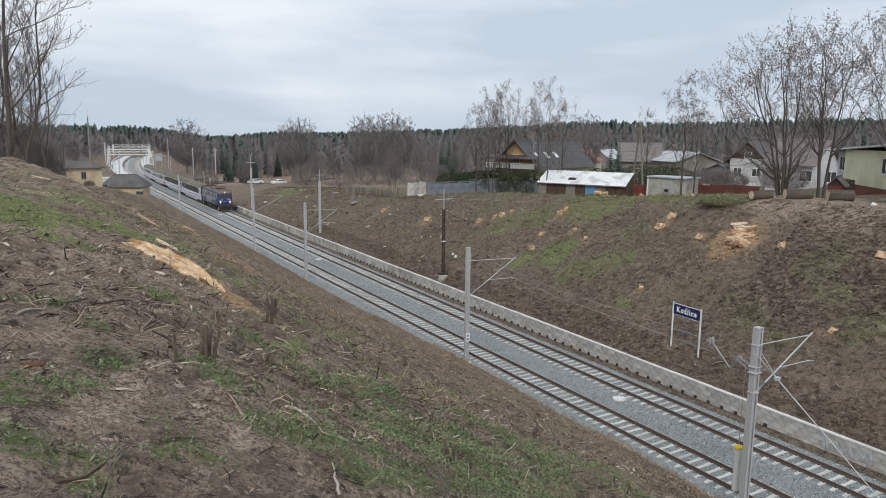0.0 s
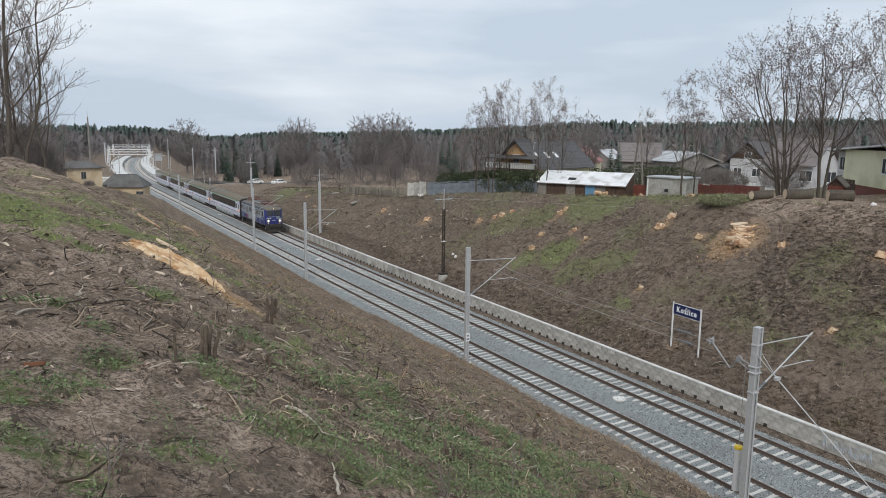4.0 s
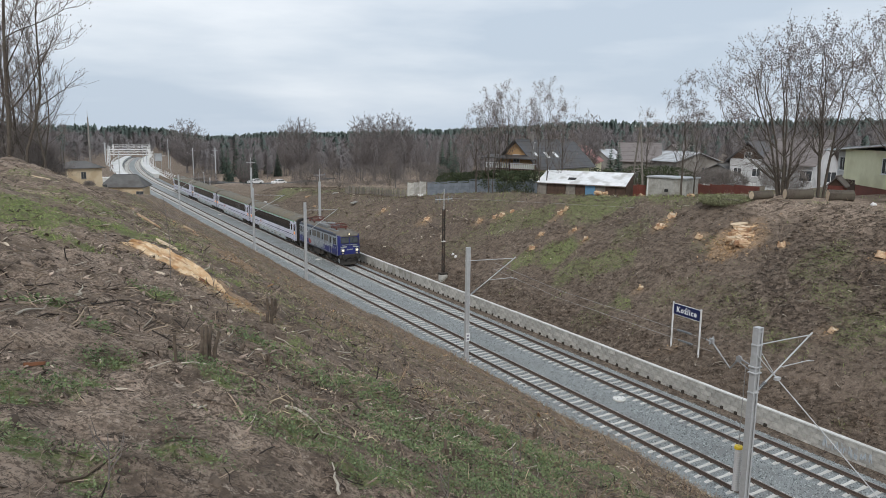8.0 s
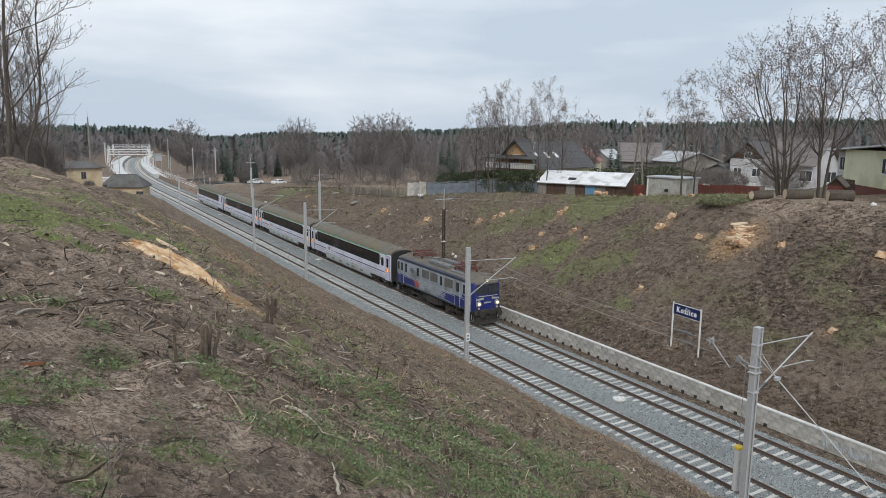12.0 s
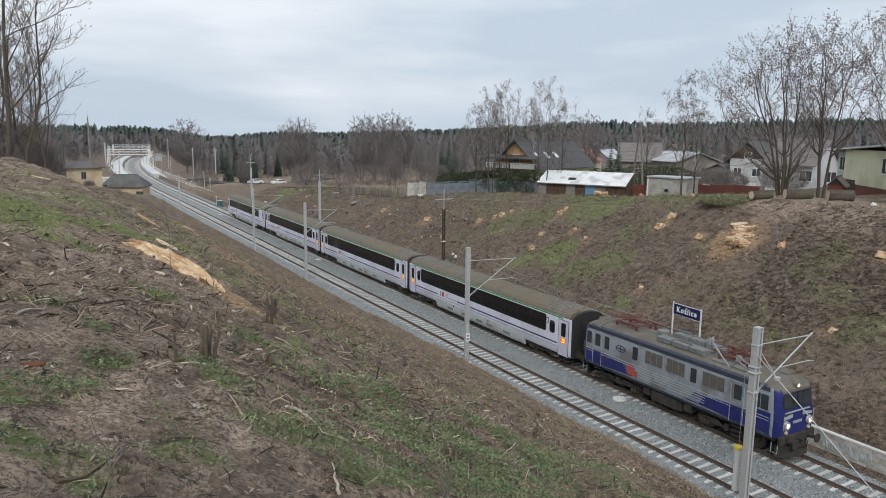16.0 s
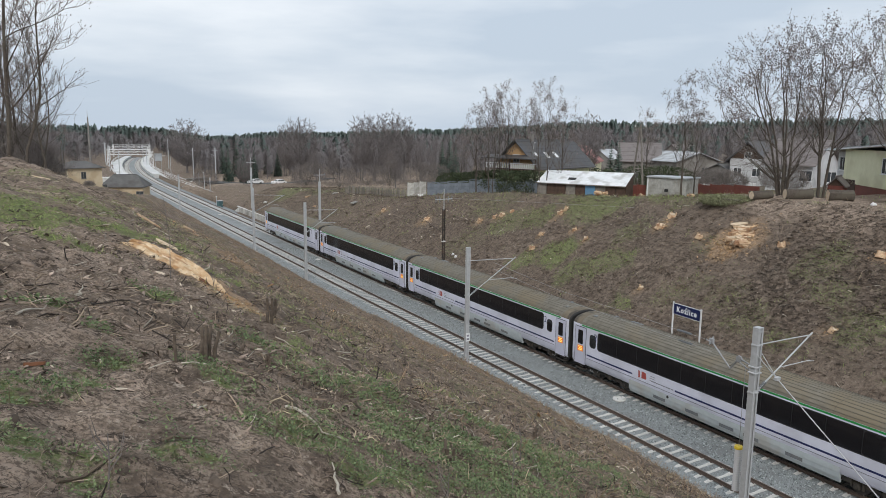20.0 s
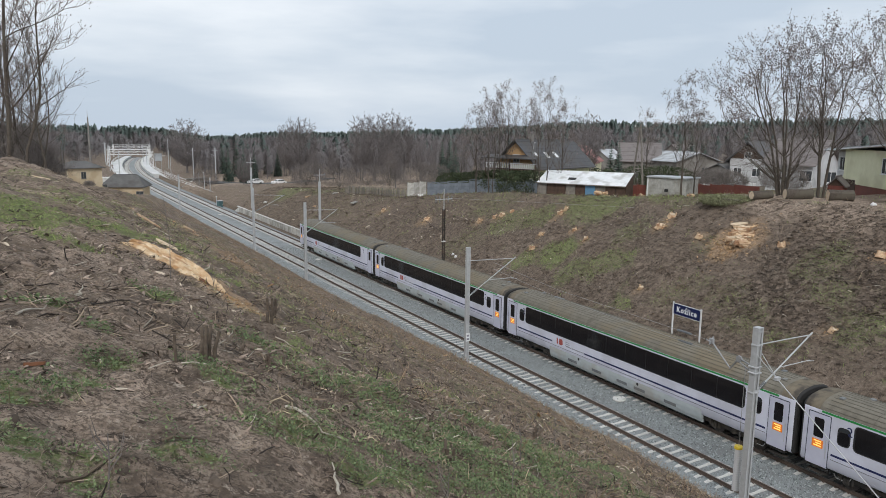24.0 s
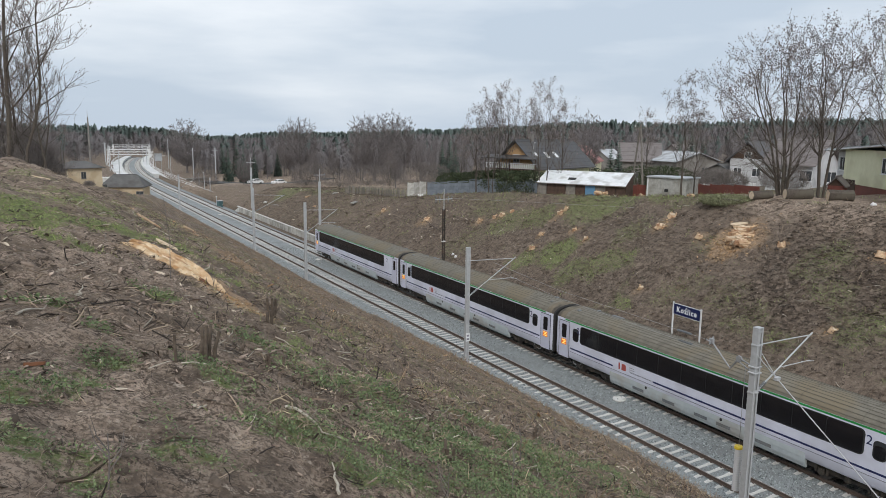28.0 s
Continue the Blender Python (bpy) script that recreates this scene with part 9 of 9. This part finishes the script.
def rubbish():
    rows = ((*(27.0, 61.0), 1.5, 0.8, 0.10, WHITE_PAINT, "white plastic sheet lying on the bank"), (*(21.3, 91.7), 0.5, 0.4, 0.35, WHITE_PAINT, "white plastic bag beside the fence"), (*(26.8, 75.3), 1.4, 0.5, 0.5, RED_FENCE, "reddish rubbish heap by the fence"),
            (*(26.5, 76.1), 0.9, 0.6, 0.35, BLUE_PLASTIC, "blue and white rubbish by the fence"), (*(25.3, 45.6), 0.7, 0.5, 0.25, CUT_WOOD, "pile of wood scraps on the bank"), (*(26.6, 29.8), 0.4, 0.3, 0.2, WHITE_PAINT, "white rubbish on the bank"), (*(37.3, 39.2), 1.2, 0.6, 0.4, RENDER_GREY, "grey rubble heap behind the logs"))
    for i, (x, y, a, b, h, mat, label) in enumerate(rows):
        rng = np.random.RandomState(700 + i)
        t = thing("rubbish", label, "rubbish", pose(x, y, gz(x, y), 0, 0, rng.uniform(0, 180)))
        for k in range(4):
            px, py = rng.normal(0, a * 0.3), rng.normal(0, b * 0.3)
            n = 7
            part("piece", Shape().loft([[(px + s * a * 0.35 * rng.uniform(0.7, 1.2) * math.cos(6.28 * j / n), py + s * b * 0.35 * math.sin(6.28 * j / n), z) for j in range(n)] for s, z in ((1.1, -0.05), (0.9, h * 0.5), (0.35, h * rng.uniform(0.7, 1.1)))]), mat, t)
    for i, (u, v) in enumerate(((10.5, 64.3), (10.9, 64.2))):
        x, y = 11.7 - i * 0.25, 66.1 - i * 1.0
        t = thing("white_bag", "white plastic litter on the slope", "rubbish", pose(x, y, gz(x, y)))
        part("bag", Shape().loft([[(s * 0.15 * math.cos(6.28 * j / 7), s * 0.12 * math.sin(6.28 * j / 7), z) for j in range(7)] for s, z in ((1, -0.03), (1.1, 0.12), (0.4, 0.26))]), WHITE_PAINT, t)


rubbish()


# -- the station end --
def station_house(name, label, u0, u1, base, eave, ridge, depth, wall, roof, wins):
    a, b = Vector((*u0, 0)), Vector((*u1, 0))
    return gable_house(name, label, u0, u1, depth, base, eave, ridge, wall, roof, roof, 0.5, wins, None, 0, "building", 2.2)


station_house("station_outbuilding", "yellow rendered railway outbuilding with a dark hipped roof", (-14.5, 167.5), (-6.8, 164.7), 1.2, 3.9, 6.0, 6.6, RENDER_YELLOW, ROOF_OLD, ((0, 7.6, 1.1, 1.5, 1.0),))
station_house("station_building", "yellow rendered two-storey railway building", (-23.1, 149.9), (-17.4, 151.6), 3.6, 8.6, 9.6, 6.5, RENDER_YELLOW, ROOF_OLD, ((0, 2.6, 3.6, 0.9, 1.3), (0, 6.3, 1.2, 0.9, 1.2)))


def tall_pole():
    x, y = (-14.1, 214.6)
    t = thing("tall_grey_pole", "tall slim grey concrete radio pole", "pole", pose(x, y, gz(x, y)))
    part("shaft", Shape().tube((0, 0, -0.5), (0, 0, 17.0), 0.32, 0.18, n=10), RENDER_GREY, t)
    part("antenna", Shape().tube((0, 0, 17.0), (0, 0, 19.0), 0.06, 0.03, n=6), ZINC, t)


tall_pole()


def platforms():
    for side, x0, x1 in ((-1, -5.6, -1.75), (1, GAP + 1.75, GAP + 4.6)):
        t = thing("platform", "pale paved station platform", "platform", kind="structure")
        s = Shape()
        ribbon(s, [(x0, -0.6), (x0, 0.72), (x1, 0.72), (x1, -0.6)], 255, LINE_END, step=5)
        part("slab", s, PALE_SLAB, t)
        edge = Shape()
        x = x1 if side < 0 else x0
        ribbon(edge, [(x - 0.35, 0.72), (x - 0.35, 0.76), (x + 0.35, 0.76), (x + 0.35, 0.72)], 255, LINE_END, step=5)
        part("platform_edge", edge, WHITE_CAP, t)
        fx = x0 if side < 0 else x1
        for k in range(40):
            y = 258 + k * 4.0
            px = fx + float(bend(y))
            part("railing_post", Shape().box(px - 0.04, px + 0.04, y - 0.04, y + 0.04, 0.72, 1.85), WHITE_PAINT, t)
        for z in (1.3, 1.82):
            r = Shape()
            ribbon(r, [(fx - 0.03, z), (fx - 0.03, z + 0.06), (fx + 0.03, z + 0.06), (fx + 0.03, z)], 257, LINE_END, step=5)
            part("railing", r, WHITE_PAINT, t)


platforms()


def gantry(y, x0, x1, h):
    ox = float(bend(y))
    t = thing("signal_gantry", "white steel lattice gantry across the tracks", "gantry", pose(ox, y, 0.2), group="gantries")
    for x in (x0, x1):
        for dx in (-0.25, 0.25):
            part("leg", Shape().box(x + dx - 0.09, x + dx + 0.09, -0.1, 0.1, -0.8, h, 0.01), WHITE_PAINT, t)
        for k in range(5):
            part("brace", Shape().tube((x - 0.25, 0, 1 + k * h / 5.5), (x + 0.25, 0, 1 + (k + 1) * h / 5.5), 0.05, n=5), WHITE_PAINT, t)
    for z in (h - 1.0, h):
        part("chord", Shape().box(x0 - 0.4, x1 + 0.4, -0.10, 0.10, z - 0.12, z + 0.12, 0.01), WHITE_PAINT, t)
    n = 10
    for k in range(n):
        a, b = x0 + (x1 - x0) * k / n, x0 + (x1 - x0) * (k + 1) / n
        part("lattice_bar", Shape().tube((a, 0, h - 1 if k % 2 else h), (b, 0, h if k % 2 else h - 1), 0.055, n=5), WHITE_PAINT, t)
    for x in (x0, (x0 + x1) / 2, x1):
        part("finial", Shape().tube((x, 0, h), (x, 0, h + 2.2), 0.06, n=6), ZINC, t)


gantry(300, -6.4, 9.4, 6.6)
gantry(330, -6.8, 9.4, 6.7)
gantry(365, -7.5, 9.4, 6.9)
gantry(400, -8.0, 9.4, 7.1)


def board(x, y, label):
    t = thing("notice_board", label, "sign", pose(x, y, gz(x, y), 0, 0, 20))
    part("panel", Shape().box(-1.5, 1.5, -0.05, 0.05, 3.2, 6.0, 0.02), ROOF_PALE, t)
    for k in (-1.2, 1.2):
        part("post", Shape().tube((k, 0.1, -0.3), (k, 0.1, 6.0), 0.06, n=6), ZINC, t)


board(*(12.9, 282.1), "pale blank board near the platform end")


def car(x, y, turn, label):
    t = thing("parked_car", label, "car", pose(x, y, gz(x, y) + 0.05, 0, 0, turn) @ Matrix.Scale(0.86, 4), group="parked cars")
    prof = [(-2.15, 0.35), (-2.2, 0.75), (-2.05, 0.98), (-1.2, 1.03), (-0.55, 1.48), (0.9, 1.52), (1.75, 1.02), (2.1, 0.95), (2.2, 0.6), (2.1, 0.32)]
    rows = []
    for y0, k, low in ((-0.86, 0.0, 0.10), (-0.80, 0.03, 0.0), (0.80, 0.03, 0.0), (0.86, 0.0, 0.10)):
        rows.append([(px, y0 * (1 - 0.14 * max(0, (pz - 0.98) / 0.5)), pz - low * max(0, (pz - 0.9))) for px, pz in prof])
    part("body", Shape().loft(rows), WHITE_PAINT, t, smooth=True)
    for s in (-1, 1):
        part("side_window", Shape().slab([(-1.02, 1.06), (-0.5, 1.40), (0.86, 1.44), (1.5, 1.08)], "y", s * 0.79, s * 0.845), WINDOW, t)
        for px in (-1.35, 1.35):
            w = part("wheel", Shape().tube((px, s * 0.70, 0.32), (px, s * 0.88, 0.32), 0.32, n=16), RUBBER, t)
            part("rim", Shape().tube((px, s * 0.875, 0.32), (px, s * 0.89, 0.32), 0.19, n=12), ZINC, w)
        part("headlight", Shape().box(-2.2, -2.1, s * 0.5 - 0.15, s * 0.5 + 0.15, 0.70, 0.85, 0.03), CAB_GLASS, t)
        part("tail_light", Shape().box(2.1, 2.2, s * 0.6 - 0.12, s * 0.6 + 0.12, 0.70, 0.92, 0.02), RED_LOGO, t)
    part("windscreen", Shape().loft([[(-1.16, w, 1.06), (-0.6, w * 0.9, 1.44), (-0.56, w * 0.9, 1.46), (-1.12, w, 1.10)] for w in (-0.68, 0.68)]), WINDOW, t)


car(*(27.0, 179.8), 15, "white estate car parked by the road")
car(*(20.9, 179.5), 5, "white hatchback parked by the road")


def road():
    t = thing("side_road", "narrow grey asphalt road beyond the cutting", "road", kind="structure")
    pts = [(13.4, 205.9), (19.2, 191.3), (25.6, 184.4), (35.8, 189.6), (51.9, 210.4)]
    secs = []
    for i, (x, y) in enumerate(pts):
        (ax, ay), (bx, by) = pts[max(0, i - 1)], pts[min(len(pts) - 1, i + 1)]
        d = Vector((bx - ax, by - ay, 0)).normalized()
        n = Vector((-d.y, d.x, 0)) * 2.4
        z = gz(x, y) + 0.25
        secs.append([(x - n.x, y - n.y, z - 0.6), (x - n.x, y - n.y, z), (x + n.x, y + n.y, z), (x + n.x, y + n.y, z - 0.6)])
    part("surface", Shape().loft(secs), ASPHALT, t)


road()


def yard_things():
    """Line-side cabinet, marker posts and slabs by the station yard and on the far slope."""
    x, y = (6.3, 154.3)
    t = thing("equipment_cabinet", "dark teal line-side equipment cabinet", "cabinet", pose(x, y, gz(x, y), 0, 0, 25))
    part("body", Shape().box(-0.5, 0.5, -0.4, 0.4, -0.2, 1.7, 0.02), material("dark_teal_paint", (0.06, 0.12, 0.13), (0.09, 0.16, 0.17), 3, 0.6, 0.05), t)
    part("roof", Shape().box(-0.58, 0.58, -0.48, 0.48, 1.7, 1.78, 0.02), ZINC, t)
    part("door_handle", Shape().box(0.3, 0.36, -0.44, -0.4, 0.8, 1.0), ZINC, t)
    for i, (px, py, h) in enumerate(((*(8.9, 182.3), 4.2), (*(6.1, 156.4), 2.4), (*(10.4, 196.3), 3.0), (*(9.0, 176.2), 3.2))):
        t = thing("marker_post", "slim pale post beside the station yard", "post", pose(px, py, gz(px, py)), group="yard posts")
        part("shaft", Shape().tube((0, 0, -0.3), (0, 0, h), 0.09, 0.08, n=8), ZINC, t)
        part("cap", Shape().box(-0.14, 0.14, -0.14, 0.14, h, h + 0.12, 0.02), WHITE_PAINT, t)
    slabs = ((*(15.9, 103.1), 2.6, 0.7, 35), (*(14.4, 120.9), 1.6, 0.5, 10), (*(10.6, 134.6), 2.2, 0.6, 60), (*(12.6, 113.0), 1.0, 0.4, 80), (*(16.5, 113.7), 1.2, 0.4, 20), (*(-1.6, 168.0), 1.6, 0.7, 0))
    for i, (px, py, ln, w, turn) in enumerate(slabs):
        rng = np.random.RandomState(800 + i)
        t = thing("dumped_slab", "pale grey slab dumped on the bank", "rubble", pose(px, py, gz(px, py) + 0.10, rng.uniform(-8, 8), rng.uniform(-10, 10), turn), group="dumped slabs")
        part("slab", Shape().slab([(-ln / 2, -w / 2), (ln / 2 * 0.9, -w / 2 * 0.8), (ln / 2, w / 2), (-ln / 2 * 0.85, w / 2 * 0.9)], "z", -0.15, 0.08), CONCRETE if i % 2 == 0 else CUT_WOOD, t)


yard_things()


def access_ramp():
    """Pale ramp with railings running down from the east platform end."""
    t = thing("access_ramp", "pale paved ramp with railings by the platform", "ramp", kind="structure")
    pts = [Vector((GAP + 4.4 + float(bend(256)), 256, 0.72)), Vector((GAP + 4.8, 225, 0.5)), Vector((GAP + 5.2, 190, 0.25)), Vector((GAP + 5.6, 172, 0.1))]
    part("surface", Shape().loft([[(p.x - 0.9, p.y, p.z - 1.2), (p.x - 0.9, p.y, p.z), (p.x + 0.9, p.y, p.z), (p.x + 0.9, p.y, p.z - 1.2)] for p in pts]), PALE_SLAB, t)
    for off in (-0.85, 0.85):
        for z in (0.55, 1.05):
            part("rail", Shape().line([(p.x + off, p.y, p.z + z) for p in pts], 0.04, 5), WHITE_PAINT, t)
        for k in range(22):
            f = k / 21 * 2.999
            p = pts[int(f)].lerp(pts[int(f) + 1], f - int(f))
            part("railing_post", Shape().box(p.x + off - 0.04, p.x + off + 0.04, p.y - 0.04, p.y + 0.04, p.z - 0.1, p.z + 1.1), WHITE_PAINT, t)


access_ramp()


def yard_clutter():
    """Stacked boards, rubble and a pale container behind the outbuilding and beside the road."""
    rows = ((*(-12.0, 204.4), 3.0, 1.6, 1.8, WHITE_CAP, "pale site container behind the outbuilding", "container"), (*(12.9, 211.1), 3.0, 1.2, 0.9, GREY_BOARD, "stack of weathered sleepers by the ramp", "sleeper stack"))
    for i, (x, y, a, b, h, mat, label, cat) in enumerate(rows):
        rng = np.random.RandomState(860 + i)
        t = thing(cat.replace(" ", "_"), label, cat, pose(x, y, gz(x, y), 0, 0, rng.uniform(-30, 60)))
        n = 1 if cat == "container" else 4
        for k in range(n):
            z0, z1 = h * k / n - (0.2 if k == 0 else 0), h * (k + 1) / n - 0.02
            d = 0 if n == 1 else rng.uniform(-0.2, 0.2)
            part("body" if n == 1 else "layer", turned(Shape().box(-a + d, a + d, -b, b, z0, z1, 0.03), pose(0, 0, 0, 0, 0, 0 if n == 1 else rng.uniform(-8, 8))), mat, t)


yard_clutter()


# ---- movement ----
# seconds and the place of the locomotive's front along the line
RUN = [(0, 141.62), (1, 133.30), (2, 125.10), (3, 117.02), (4, 109.12), (5, 101.34), (6, 93.6), (7, 85.91), (8, 78.25), (9, 70.65), (10, 63.1),
       (11, 55.64), (12, 48.26), (13, 41.0), (14, 33.88), (15, 26.92), (16, 20.16), (17, 13.63), (18, 7.38), (19, 1.47), (20, -4.04),
       (21, -9.08), (22, -13.59), (23, -17.5), (24, -20.76), (25, -23.31), (26, -25.16), (27, -26.33), (28, -26.85)]


def place(t):
    """Smooth place at t by a cubic through the four nearest rows."""
    ts, ss = [r[0] for r in RUN], [r[1] for r in RUN]
    i = min(max(int(t) - 1, 0), len(ts) - 4)
    out = 0.0
    for a in range(i, i + 4):
        k = 1.0
        for b in range(i, i + 4):
            if a != b:
                k *= (t - ts[b]) / (ts[a] - ts[b])
        out += k * ss[a]
    return out


def on_line(y_front, length):
    """Pose of a vehicle whose front end stands at y_front on the east track."""
    a, b = y_front + length * 0.15, y_front + length * 0.85
    xa, xb = GAP + float(bend(a)), GAP + float(bend(b))
    turn = -math.degrees(math.atan2(xb - xa, b - a))
    slope = (xb - xa) / (b - a)
    return pose(xa - slope * length * 0.15, y_front, 0, 0, 0, turn)


def motions():
    times = [i * 0.5 for i in range(57)]
    walk(loco, [(t, on_line(place(t), LOCO_LEN)) for t in times])
    for i, c in enumerate(coaches):
        walk(c, [(t, on_line(place(t) + COACH_FRONT + i * COACH_PITCH, COACH_LEN)) for t in times])
    start = place(0)
    ticks = [i * 0.1 for i in range(281)]
    # the wheels roll without slipping
    for vehicle in (loco, *coaches):
        for w in vehicle.children:
            if w.name.startswith("wheelset"):
                x, y, r = w.location
                walk(w, [(t, pose(x, y, r, math.degrees((start - place(t)) / r) % 360.0)) for t in ticks])


motions()
